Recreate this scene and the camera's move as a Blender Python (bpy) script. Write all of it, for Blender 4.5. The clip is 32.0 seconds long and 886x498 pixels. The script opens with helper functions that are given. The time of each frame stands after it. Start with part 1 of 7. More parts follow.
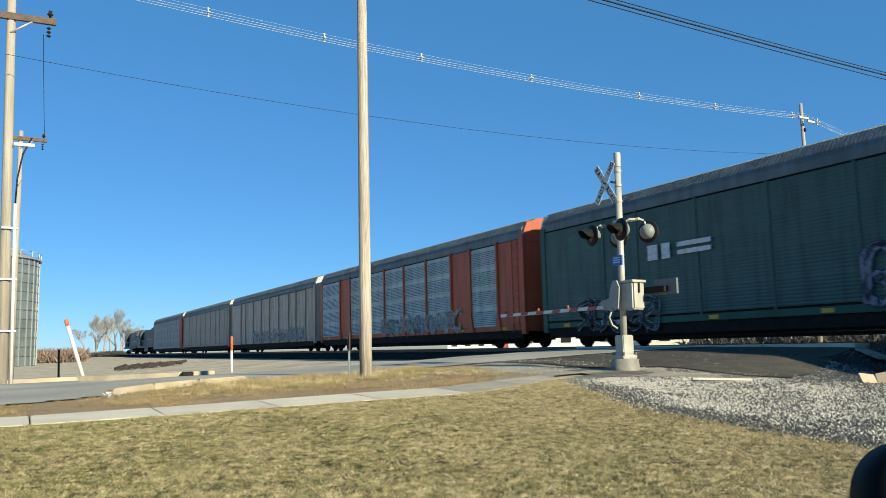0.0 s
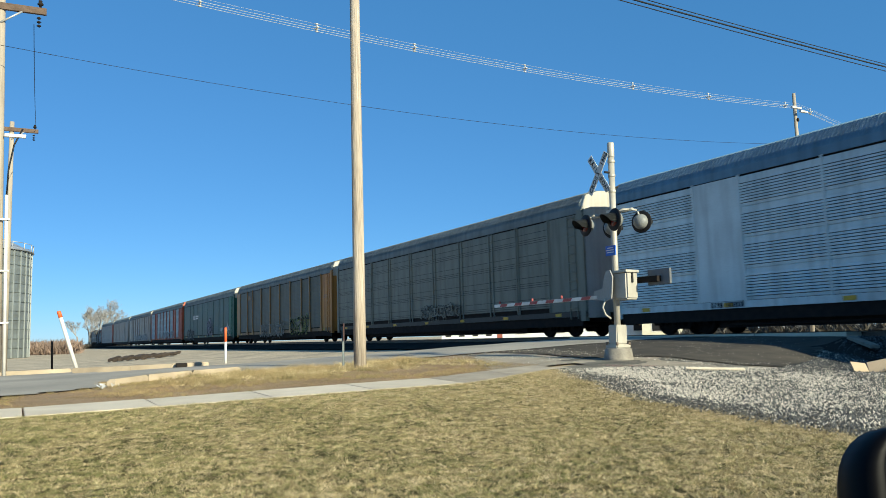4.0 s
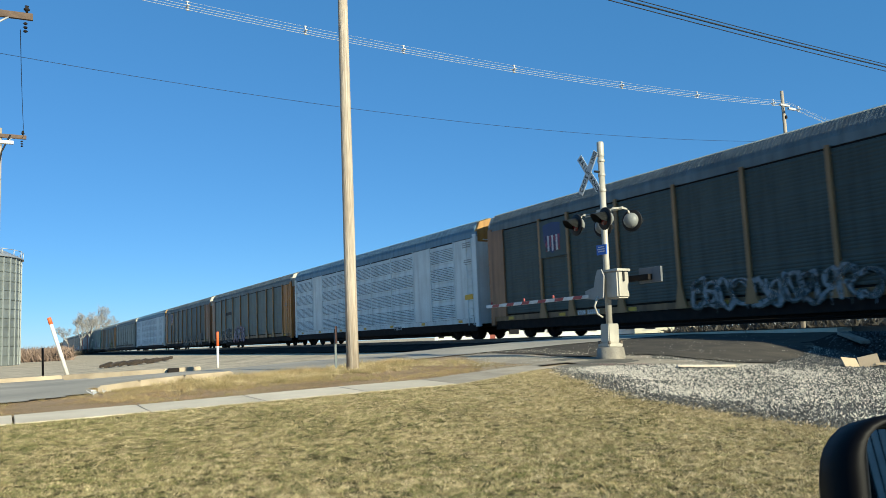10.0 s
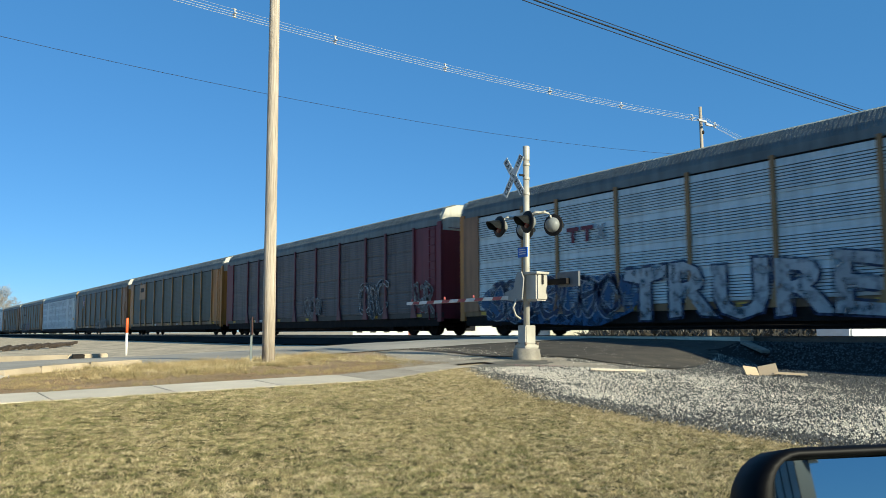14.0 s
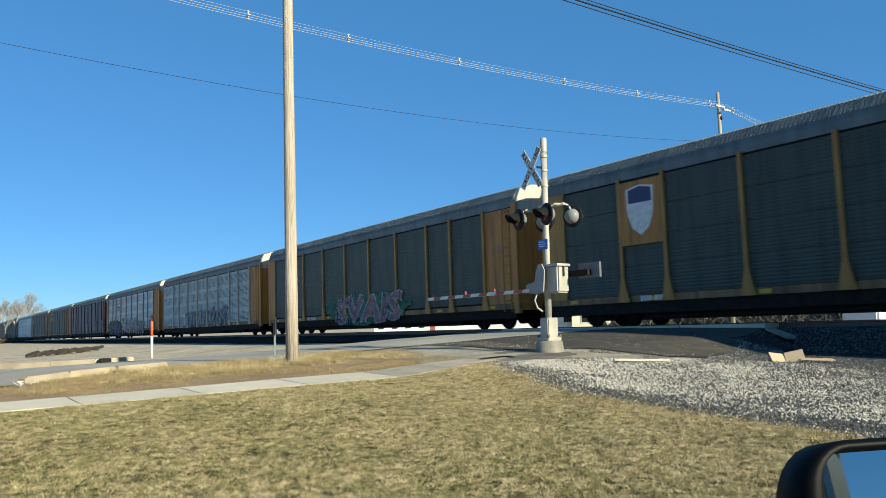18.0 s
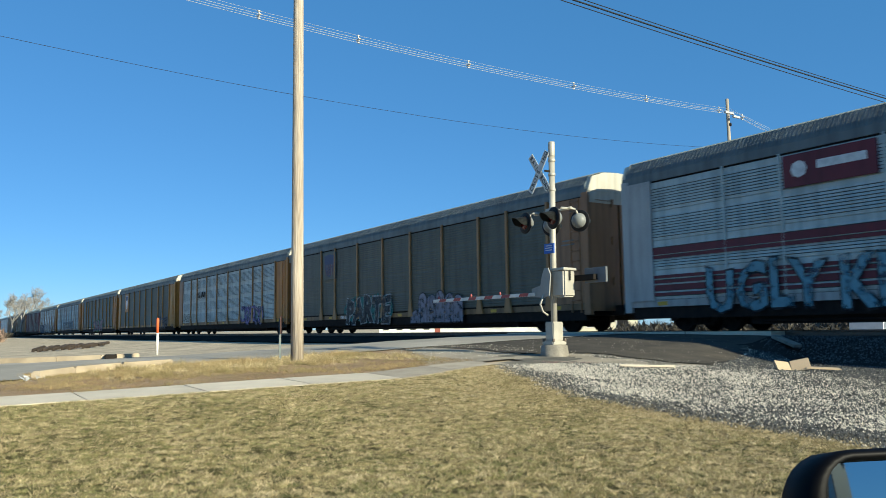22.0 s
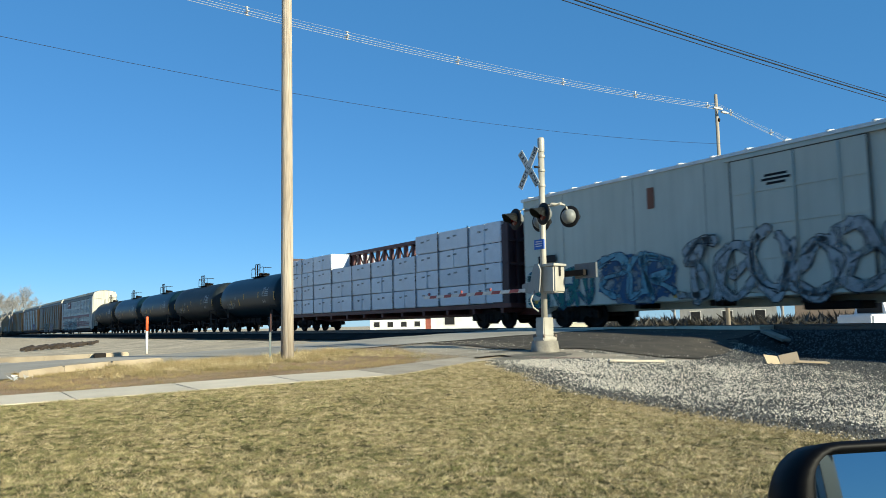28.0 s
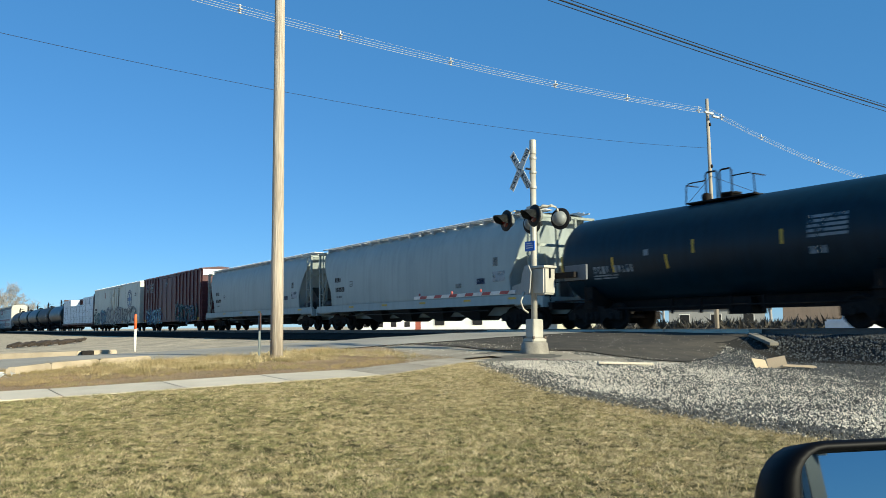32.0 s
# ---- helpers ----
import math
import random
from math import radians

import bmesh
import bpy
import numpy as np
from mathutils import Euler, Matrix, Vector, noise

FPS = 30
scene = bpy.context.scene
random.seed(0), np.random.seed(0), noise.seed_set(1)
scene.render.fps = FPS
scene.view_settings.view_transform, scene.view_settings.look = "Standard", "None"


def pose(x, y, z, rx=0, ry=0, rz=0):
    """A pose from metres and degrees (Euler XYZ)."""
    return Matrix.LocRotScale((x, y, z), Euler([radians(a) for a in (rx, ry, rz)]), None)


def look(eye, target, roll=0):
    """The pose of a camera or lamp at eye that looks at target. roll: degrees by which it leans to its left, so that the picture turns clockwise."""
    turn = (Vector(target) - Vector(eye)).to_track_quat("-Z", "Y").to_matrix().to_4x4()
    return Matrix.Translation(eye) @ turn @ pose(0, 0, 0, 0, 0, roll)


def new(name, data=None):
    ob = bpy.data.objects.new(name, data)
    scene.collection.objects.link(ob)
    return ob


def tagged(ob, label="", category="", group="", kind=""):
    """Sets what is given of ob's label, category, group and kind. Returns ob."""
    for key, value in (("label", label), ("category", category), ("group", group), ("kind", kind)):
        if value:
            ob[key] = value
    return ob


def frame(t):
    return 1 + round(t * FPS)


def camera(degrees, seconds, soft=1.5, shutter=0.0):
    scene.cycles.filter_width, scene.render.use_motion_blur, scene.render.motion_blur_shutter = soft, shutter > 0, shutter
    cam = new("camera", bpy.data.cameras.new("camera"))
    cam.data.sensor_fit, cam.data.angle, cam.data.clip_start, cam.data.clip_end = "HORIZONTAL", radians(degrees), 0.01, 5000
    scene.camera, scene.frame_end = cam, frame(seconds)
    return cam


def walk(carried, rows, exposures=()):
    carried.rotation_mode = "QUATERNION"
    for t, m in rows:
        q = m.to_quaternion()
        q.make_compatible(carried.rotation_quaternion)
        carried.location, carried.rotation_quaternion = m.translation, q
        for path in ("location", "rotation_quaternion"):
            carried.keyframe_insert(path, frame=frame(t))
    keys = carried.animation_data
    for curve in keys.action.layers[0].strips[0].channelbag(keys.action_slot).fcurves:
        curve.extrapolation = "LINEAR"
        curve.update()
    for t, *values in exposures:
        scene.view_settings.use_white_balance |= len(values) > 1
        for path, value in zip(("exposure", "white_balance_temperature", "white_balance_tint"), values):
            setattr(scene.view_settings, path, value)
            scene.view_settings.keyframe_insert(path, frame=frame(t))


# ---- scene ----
cam = camera(59.43, 32.0, soft=0.6, shutter=0.15)
PATH = [
    (0.0, pose(0.013, -0.010, 1.183, 97.10, 1.38, -28.25)),
    (0.5, pose(0.018, -0.007, 1.180, 96.94, 1.22, -28.37)),
    (1.0, pose(0.025, -0.003, 1.179, 96.83, 1.30, -28.63)),
    (1.5, pose(0.023, -0.005, 1.179, 96.62, 1.38, -28.71)),
    (2.0, pose(0.017, -0.007, 1.179, 96.50, 1.37, -28.54)),
    (2.5, pose(0.020, -0.007, 1.179, 96.45, 1.41, -28.33)),
    (3.0, pose(0.030, -0.001, 1.178, 96.40, 1.51, -28.33)),
    (3.5, pose(0.017, -0.011, 1.181, 96.41, 1.62, -28.52)),
    (5.5, pose(0.025, -0.007, 1.178, 96.29, 1.36, -29.01)),
    (6.0, pose(0.030, -0.003, 1.178, 96.19, 1.55, -28.99)),
    (6.5, pose(0.023, -0.013, 1.180, 96.35, 1.94, -28.95)),
    (7.0, pose(0.028, -0.010, 1.178, 96.67, 2.08, -28.79)),
    (7.5, pose(0.025, -0.013, 1.178, 96.68, 2.02, -28.60)),
    (8.0, pose(0.028, -0.013, 1.177, 96.61, 2.10, -28.63)),
    (8.5, pose(0.028, -0.017, 1.178, 96.58, 2.13, -28.76)),
    (9.0, pose(0.028, -0.015, 1.180, 96.55, 2.30, -28.96)),
    (9.5, pose(0.021, -0.021, 1.178, 96.50, 2.41, -29.06)),
    (10.0, pose(0.032, -0.013, 1.176, 96.48, 2.37, -29.19)),
    (10.5, pose(0.031, -0.019, 1.176, 96.47, 2.58, -29.20)),
    (11.0, pose(0.018, -0.018, 1.179, 96.58, 2.24, -29.04)),
    (11.5, pose(0.025, -0.017, 1.186, 97.15, 1.99, -28.92)),
    (12.0, pose(0.022, -0.021, 1.185, 97.34, 1.91, -29.40)),
    (12.5, pose(0.024, -0.014, 1.191, 96.89, 0.95, -30.79)),
    (13.0, pose(0.028, -0.007, 1.204, 96.48, 0.06, -32.71)),
    (13.5, pose(0.042, -0.013, 1.213, 96.60, -0.14, -34.48)),
    (14.0, pose(0.017, -0.009, 1.205, 96.02, 0.30, -35.18)),
    (14.5, pose(0.012, -0.009, 1.209, 95.04, 0.95, -34.34)),
    (16.5, pose(-0.003, 0.006, 1.215, 92.94, 2.32, -33.01)),
    (17.0, pose(0.009, 0.008, 1.212, 94.86, 1.95, -33.16)),
    (17.5, pose(0.006, 0.007, 1.213, 95.69, 1.79, -33.52)),
    (18.0, pose(0.003, 0.003, 1.212, 95.66, 1.85, -33.62)),
    (18.5, pose(-0.003, -0.000, 1.213, 95.47, 1.87, -33.63)),
    (19.0, pose(0.006, 0.005, 1.212, 95.47, 1.73, -33.56)),
    (19.5, pose(-0.004, -0.000, 1.213, 95.69, 1.40, -33.35)),
    (20.0, pose(-0.005, 0.003, 1.214, 95.94, 1.20, -33.21)),
    (20.5, pose(-0.000, 0.002, 1.213, 96.00, 1.20, -33.20)),
    (21.0, pose(-0.001, 0.006, 1.214, 95.95, 0.97, -33.19)),
    (21.5, pose(-0.017, -0.003, 1.215, 95.89, 0.79, -33.21)),
    (22.0, pose(-0.005, -0.001, 1.213, 95.82, 0.84, -33.26)),
    (22.5, pose(0.006, 0.006, 1.212, 95.66, 1.01, -33.45)),
    (23.0, pose(-0.002, 0.001, 1.213, 95.59, 1.04, -33.51)),
    (23.5, pose(0.007, 0.007, 1.211, 95.58, 1.20, -33.52)),
    (24.0, pose(0.004, 0.004, 1.212, 95.71, 1.66, -33.37)),
    (24.5, pose(0.004, 0.004, 1.212, 95.78, 1.76, -33.31)),
    (25.0, pose(-0.001, 0.000, 1.213, 95.84, 1.63, -33.27)),
    (25.5, pose(0.004, -0.001, 1.211, 95.97, 1.62, -33.31)),
    (27.5, pose(0.006, 0.001, 1.210, 95.68, 1.28, -33.87)),
    (28.0, pose(0.008, 0.005, 1.210, 95.56, 1.22, -33.93)),
    (28.5, pose(-0.004, -0.005, 1.213, 95.64, 1.20, -34.03)),
    (29.0, pose(0.002, -0.002, 1.211, 95.80, 1.16, -34.09)),
    (29.5, pose(0.005, 0.002, 1.208, 95.92, 1.02, -34.17)),
    (30.0, pose(0.002, 0.001, 1.209, 95.99, 0.85, -34.27)),
    (30.5, pose(0.001, 0.003, 1.212, 95.93, 0.55, -34.26)),
    (31.0, pose(-0.005, -0.001, 1.213, 95.77, 0.40, -34.26)),
    (31.5, pose(0.004, 0.001, 1.208, 95.57, 0.56, -34.46)),
    (32.0, pose(0.002, 0.002, 1.206, 95.61, 0.65, -34.68)),
]
walk(cam, PATH, [(0, 0.6, 5600, 1), (32, 0.6, 5600, 1)])

# ---- light ----
SUN_AZ, SUN_EL = 12.0, 21.0      # degrees from the track's direction towards the far side; above the horizon
world = bpy.data.worlds.new("sky")
scene.world = world
world.use_nodes = True
wn = world.node_tree
wn.nodes.clear()
sky = wn.nodes.new("ShaderNodeTexSky")
sky.sky_type = "NISHITA"
sky.sun_disc = False
sky.sun_elevation = radians(SUN_EL)
sky.sun_rotation = radians(180 - SUN_AZ)
sky.altitude, sky.air_density, sky.dust_density, sky.ozone_density = 200, 0.8, 0.0, 5.0
bg = wn.nodes.new("ShaderNodeBackground")
bg.inputs["Strength"].default_value = 0.045
wo = wn.nodes.new("ShaderNodeOutputWorld")
haze = wn.nodes.new("ShaderNodeBackground")       # the even blue that scatters many times
haze.inputs[0].default_value, haze.inputs[1].default_value = (0.16, 0.52, 1.0, 1), 0.185
both = wn.nodes.new("ShaderNodeAddShader")
wn.links.new(sky.outputs[0], bg.inputs[0])
wn.links.new(bg.outputs[0], both.inputs[0])
wn.links.new(haze.outputs[0], both.inputs[1])
wn.links.new(both.outputs[0], wo.inputs[0])
sun_data = bpy.data.lights.new("sun", "SUN")
sun_data.energy, sun_data.angle, sun_data.color = 5.8, radians(0.6), (1.0, 0.83, 0.56)
sun = new("sun", sun_data)
ca, sa = math.cos(radians(SUN_AZ)), math.sin(radians(SUN_AZ))
ce, se = math.cos(radians(SUN_EL)), math.sin(radians(SUN_EL))
sun.matrix_world = look((60 * sa * ce, -60 * ca * ce, 60 * se), (0, 0, 0))

# ---- materials ----
def mat(name, col, rough=0.7, metal=0.0, var=0.25, scale=3.0, fine=0.15, fine_scale=60.0, bump=0.0, bump_scale=80.0, stretch=(1, 1, 1), col2=None, island=0.0, obj_rand=0.0, spec=0.5, streak=0.0):
    """A procedural surface: a base colour varied at two scales, with fine relief and streaks of dirt running down."""
    m = bpy.data.materials.new(name)
    m.use_nodes = True
    t = m.node_tree
    n, l = t.nodes, t.links
    b = n["Principled BSDF"]
    b.inputs["Roughness"].default_value = rough
    b.inputs["Metallic"].default_value = metal
    b.inputs["Specular IOR Level"].default_value = spec
    tc = n.new("ShaderNodeTexCoord")
    mp = n.new("ShaderNodeMapping")
    mp.inputs["Scale"].default_value = stretch
    l.new(tc.outputs["Object"], mp.inputs[0])

    def nz(sc, detail):
        k = n.new("ShaderNodeTexNoise")
        k.inputs["Scale"].default_value, k.inputs["Detail"].default_value = sc, detail
        l.new(mp.outputs[0], k.inputs[0])
        return k

    def math_(op, a, c):
        k = n.new("ShaderNodeMath")
        k.operation = op
        for i, v in enumerate((a, c)):
            if isinstance(v, float):
                k.inputs[i].default_value = v
            else:
                l.new(v, k.inputs[i])
        return k.outputs[0]

    a, f = nz(scale, 4), nz(fine_scale, 2)
    mix = n.new("ShaderNodeMix")
    mix.data_type = "RGBA"
    mix.inputs[6].default_value = (*col, 1)
    c2 = col2 or tuple(c * 0.6 for c in col)
    mix.inputs[7].default_value = (*c2, 1)
    ramp = n.new("ShaderNodeMapRange")
    ramp.inputs[1].default_value, ramp.inputs[2].default_value = 0.35, 0.7
    ramp.inputs[4].default_value = min(1.0, var * 2.5)
    l.new(a.outputs[0], ramp.inputs[0])
    l.new(ramp.outputs[0], mix.inputs[0])
    val = math_("ADD", math_("MULTIPLY", f.outputs[0], 2.0 * fine), 1.0 - fine)
    if island:
        g = n.new("ShaderNodeNewGeometry")
        val = math_("MULTIPLY", val, math_("ADD", math_("MULTIPLY", g.outputs["Random Per Island"], 2.0 * island), 1.0 - island))
    if obj_rand:
        g = n.new("ShaderNodeObjectInfo")
        val = math_("MULTIPLY", val, math_("ADD", math_("MULTIPLY", g.outputs["Random"], 2.0 * obj_rand), 1.0 - obj_rand))
    if streak:
        k = n.new("ShaderNodeTexNoise")
        k.inputs["Scale"].default_value, k.inputs["Detail"].default_value = 1.0, 5
        mq = n.new("ShaderNodeMapping")
        mq.inputs["Scale"].default_value = (4.0, 4.0, 0.35)
        l.new(tc.outputs["Object"], mq.inputs[0])
        l.new(mq.outputs[0], k.inputs[0])
        r2 = n.new("ShaderNodeMapRange")
        r2.inputs[1].default_value, r2.inputs[2].default_value = 0.42, 0.7
        r2.inputs[3].default_value, r2.inputs[4].default_value = 1.0, 1.0 - streak
        l.new(k.outputs[0], r2.inputs[0])
        val = math_("MULTIPLY", val, r2.outputs[0])
    vm = n.new("ShaderNodeVectorMath")
    vm.operation = "SCALE"
    l.new(mix.outputs[2], vm.inputs[0])
    l.new(val, vm.inputs["Scale"])
    l.new(vm.outputs[0], b.inputs["Base Color"])
    if bump:
        bn = n.new("ShaderNodeBump")
        bn.inputs["Strength"].default_value = bump
        bn.inputs["Distance"].default_value = 0.02
        l.new(nz(bump_scale, 3).outputs[0], bn.inputs["Height"])
        l.new(bn.outputs[0], b.inputs["Normal"])
    return m


M = dict(
    soil=mat("soil", (0.38, 0.275, 0.175), 0.95, var=0.35, scale=0.8, fine=0.35, fine_scale=30, bump=0.6, bump_scale=25, spec=0.0, col2=(0.24, 0.175, 0.11)),
    # Turf coloured very dark to give the shade in gaps between tufts.
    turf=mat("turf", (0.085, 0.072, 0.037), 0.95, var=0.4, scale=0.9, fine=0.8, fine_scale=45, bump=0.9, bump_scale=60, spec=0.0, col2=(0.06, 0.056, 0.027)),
    blade_dry=mat("dry_grass", (0.56, 0.455, 0.27), 0.75, var=0.4, scale=7, fine=0.9, fine_scale=16, island=0.5, spec=0.12, col2=(0.3, 0.245, 0.115)),
    blade_green=mat("green_grass", (0.25, 0.235, 0.105), 0.75, var=0.4, scale=7, fine=0.9, fine_scale=16, island=0.5, spec=0.12, col2=(0.18, 0.18, 0.07)),
    pale_straw=mat("pale_straw", (0.62, 0.53, 0.36), 0.7, var=0.3, scale=0.7, fine=0.2, fine_scale=14, island=0.4, spec=0.15, col2=(0.5, 0.4, 0.22)),
    silo_rib=mat("silo_rib_steel", (0.3, 0.325, 0.32), 0.5, 0.2, var=0.2, scale=2),
    old_concrete=mat("old_concrete", (0.3, 0.275, 0.23), 0.9, var=0.4, scale=4, fine=0.25, fine_scale=40, bump=0.4, bump_scale=60, spec=0.1),
    straw=mat("straw", (0.36, 0.27, 0.14), 0.8, var=0.4, scale=0.7, fine=0.1, island=0.35, spec=0.12, col2=(0.23, 0.2, 0.09)),
    litter=mat("leaf_litter", (0.3, 0.2, 0.115), 0.85, var=0.4, scale=2, fine=0.2, fine_scale=10, island=0.5, spec=0.1, col2=(0.2, 0.17, 0.08)),
    asphalt=mat("asphalt", (0.43, 0.39, 0.325), 0.9, var=0.4, scale=0.35, fine=0.35, fine_scale=70, bump=0.06, bump_scale=60, spec=0.0, col2=(0.3, 0.28, 0.24)),
    fresh_asphalt=mat("fresh_asphalt", (0.105, 0.095, 0.08), 0.9, var=0.3, scale=1.5, fine=0.4, fine_scale=60, bump=0.6, bump_scale=70, spec=0.0, col2=(0.07, 0.065, 0.06)),
    concrete=mat("concrete", (0.68, 0.595, 0.46), 0.9, spec=0.0, var=0.3, scale=1.5, fine=0.15, fine_scale=50, bump=0.25, bump_scale=90, obj_rand=0.08, col2=(0.55, 0.475, 0.36)),
    kerb=mat("kerb_concrete", (0.47, 0.39, 0.28), 0.9, spec=0.0, var=0.3, scale=1.5, fine=0.15, fine_scale=50, bump=0.25, bump_scale=90, obj_rand=0.08),
    sand=mat("pale_gravel", (0.56, 0.47, 0.34), 0.95, var=0.5, scale=0.5, fine=0.6, fine_scale=9, bump=0.6, bump_scale=9, col2=(0.36, 0.31, 0.235), spec=0.0),
    dusty_slab=mat("dusty_slab", (0.46, 0.4, 0.31), 0.92, var=0.4, scale=2, fine=0.35, fine_scale=55, bump=0.5, bump_scale=60, spec=0.0, obj_rand=0.06, col2=(0.37, 0.32, 0.25)),
    pad=mat("dusty_grit", (0.4, 0.35, 0.27), 0.95, var=0.4, scale=1.2, fine=0.45, fine_scale=60, bump=0.7, bump_scale=55, col2=(0.29, 0.255, 0.2), spec=0.0),
    ballast_stone=mat("ballast_stone", (0.085, 0.088, 0.088), 0.9, var=0.2, scale=5, fine=0.2, fine_scale=60, island=0.7, spec=0.1),
    ballast_bed=mat("ballast_bed", (0.045, 0.043, 0.04), 0.95, var=0.3, scale=1.0, fine=0.5, fine_scale=28, bump=0.9, bump_scale=22, spec=0.0),
    stone_white=mat("white_stone", (0.68, 0.615, 0.5), 0.9, var=0.2, scale=5, fine=0.2, fine_scale=60, island=0.5, spec=0.1),
    stone_grey=mat("grey_stone", (0.1, 0.1, 0.095), 0.9, var=0.2, scale=5, fine=0.2, fine_scale=60, island=0.6, spec=0.1),
    stone_mix=mat("grit_bed", (0.24, 0.218, 0.178), 0.95, var=0.45, scale=1.2, fine=0.4, fine_scale=40, bump=0.8, bump_scale=30, spec=0.0, col2=(0.09, 0.088, 0.08)),
    steel=mat("rail_steel", (0.19, 0.15, 0.12), 0.6, 0.5, var=0.2, scale=6, fine=0.2),
    rail_top=mat("rail_top", (0.5, 0.5, 0.5), 0.25, 1.0, var=0.1),
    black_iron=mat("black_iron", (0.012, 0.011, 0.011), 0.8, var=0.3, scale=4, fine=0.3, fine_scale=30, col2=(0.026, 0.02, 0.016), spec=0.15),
    galv=mat("galvanised_roof", (0.15, 0.178, 0.182), 0.6, 0.1, var=0.3, scale=0.8, fine=0.15, streak=0.3),
    tie_wood=mat("tie_wood", (0.06, 0.045, 0.035), 0.9, var=0.3, scale=6, fine=0.3, obj_rand=0.3),
    pole_wood=mat("pole_wood", (0.5, 0.435, 0.35), 0.85, var=0.5, scale=6, fine=0.5, fine_scale=20, stretch=(4, 4, 0.16), bump=0.7, bump_scale=16, col2=(0.31, 0.25, 0.19), spec=0.1),
    arm_wood=mat("crossarm_wood", (0.14, 0.1, 0.075), 0.85, var=0.3, scale=4, fine=0.3, fine_scale=20, spec=0.1),
    old_wood=mat("old_pole_wood", (0.4, 0.345, 0.27), 0.85, var=0.3, scale=3, fine=0.3, fine_scale=14, stretch=(3, 3, 0.12), bump=0.4, bump_scale=12),
    white_paint=mat("white_paint", (0.72, 0.7, 0.65), 0.5, var=0.2, scale=3, fine=0.08, streak=0.15),
    alu=mat("aluminium", (0.55, 0.55, 0.53), 0.45, 0.35, var=0.2, scale=4, fine=0.1),
    black=mat("black_paint", (0.014, 0.014, 0.015), 0.65, var=0.1, spec=0.25),
    red_paint=mat("red_paint", (0.36, 0.08, 0.07), 0.6, var=0.2),
    orange=mat("orange_paint", (0.75, 0.13, 0.03), 0.6, var=0.1),
    blue_sign=mat("blue_sign", (0.03, 0.12, 0.5), 0.5, var=0.1),
    yellow=mat("yellow_mark", (0.6, 0.38, 0.04), 0.6, var=0.2),
    white_mark=mat("white_mark", (0.7, 0.7, 0.68), 0.6, var=0.3, scale=8),
    tree=mat("bare_branches", (0.33, 0.31, 0.28), 0.9, var=0.2),
    red_shrub=mat("reddish_thicket", (0.27, 0.195, 0.15), 0.95, var=0.4, scale=0.3, fine=0.4, fine_scale=8, island=0.3),
    shrub=mat("brown_shrubs", (0.085, 0.075, 0.058), 0.95, var=0.4, scale=0.3, fine=0.4, fine_scale=8, island=0.3),
)
# ---- tools ----
def part(name, bm, material, parent=None, label=""):
    """Links a bmesh as one mesh object, under a thing or a part."""
    me = bpy.data.meshes.new(name)
    bm.to_mesh(me)
    bm.free()
    for mm in (material if isinstance(material, (list, tuple)) else [material]):
        me.materials.append(mm)
    ob = new(name, me)
    ob.parent = parent
    if label:
        ob["label"] = label
    return ob


def again(ob, m, parent=None, name=None):
    """A further piece on the same mesh."""
    o = new(name or ob.name.split(".")[0], ob.data)
    o.parent = parent if parent is not None else ob.parent
    o.matrix_basis = m
    if "label" in ob:
        o["label"] = ob["label"]
    return o


def empty(name, m=None):
    ob = new(name)
    ob.empty_display_size = 0.2
    if m is not None:
        ob.matrix_basis = m
    return ob


def box(bm, x0, x1, y0, y1, z0, z1, mi=0):
    v = [bm.verts.new(c) for c in ((x0, y0, z0), (x1, y0, z0), (x1, y1, z0), (x0, y1, z0), (x0, y0, z1), (x1, y0, z1), (x1, y1, z1), (x0, y1, z1))]
    for q in ((3, 2, 1, 0), (4, 5, 6, 7), (0, 1, 5, 4), (1, 2, 6, 5), (2, 3, 7, 6), (3, 0, 4, 7)):
        bm.faces.new([v[i] for i in q]).material_index = mi
    return v


def new_box(x0, x1, y0, y1, z0, z1, bev=0.0):
    bm = bmesh.new()
    box(bm, x0, x1, y0, y1, z0, z1)
    if bev:
        bmesh.ops.bevel(bm, geom=bm.edges[:], offset=bev, segments=2, affect="EDGES", profile=0.6)
    return bm


def tube(bm, pts, r, n=8, r2=None, cap=True, mi=0):
    """A round bar along points, tapering from r to r2."""
    pts = [Vector(p) for p in pts]
    r2 = r if r2 is None else r2
    rings = []
    up = None
    for i, p in enumerate(pts):
        d = (pts[min(i + 1, len(pts) - 1)] - pts[max(i - 1, 0)]).normalized()
        if up is None or abs(d.dot(up)) > 0.95:
            up = Vector((0, 0, 1)) if abs(d.z) < 0.9 else Vector((1, 0, 0))
        a = d.cross(up).normalized()
        b = d.cross(a)
        rr = r + (r2 - r) * i / max(1, len(pts) - 1)
        rings.append([bm.verts.new(p + a * rr * math.cos(6.28319 * k / n) + b * rr * math.sin(6.28319 * k / n)) for k in range(n)])
    for p, q in zip(rings, rings[1:]):
        for k in range(n):
            f = bm.faces.new((p[k], p[(k + 1) % n], q[(k + 1) % n], q[k]))
            f.material_index, f.smooth = mi, True
    if cap:
        bm.faces.new(rings[0][::-1]).material_index = mi
        bm.faces.new(rings[-1]).material_index = mi


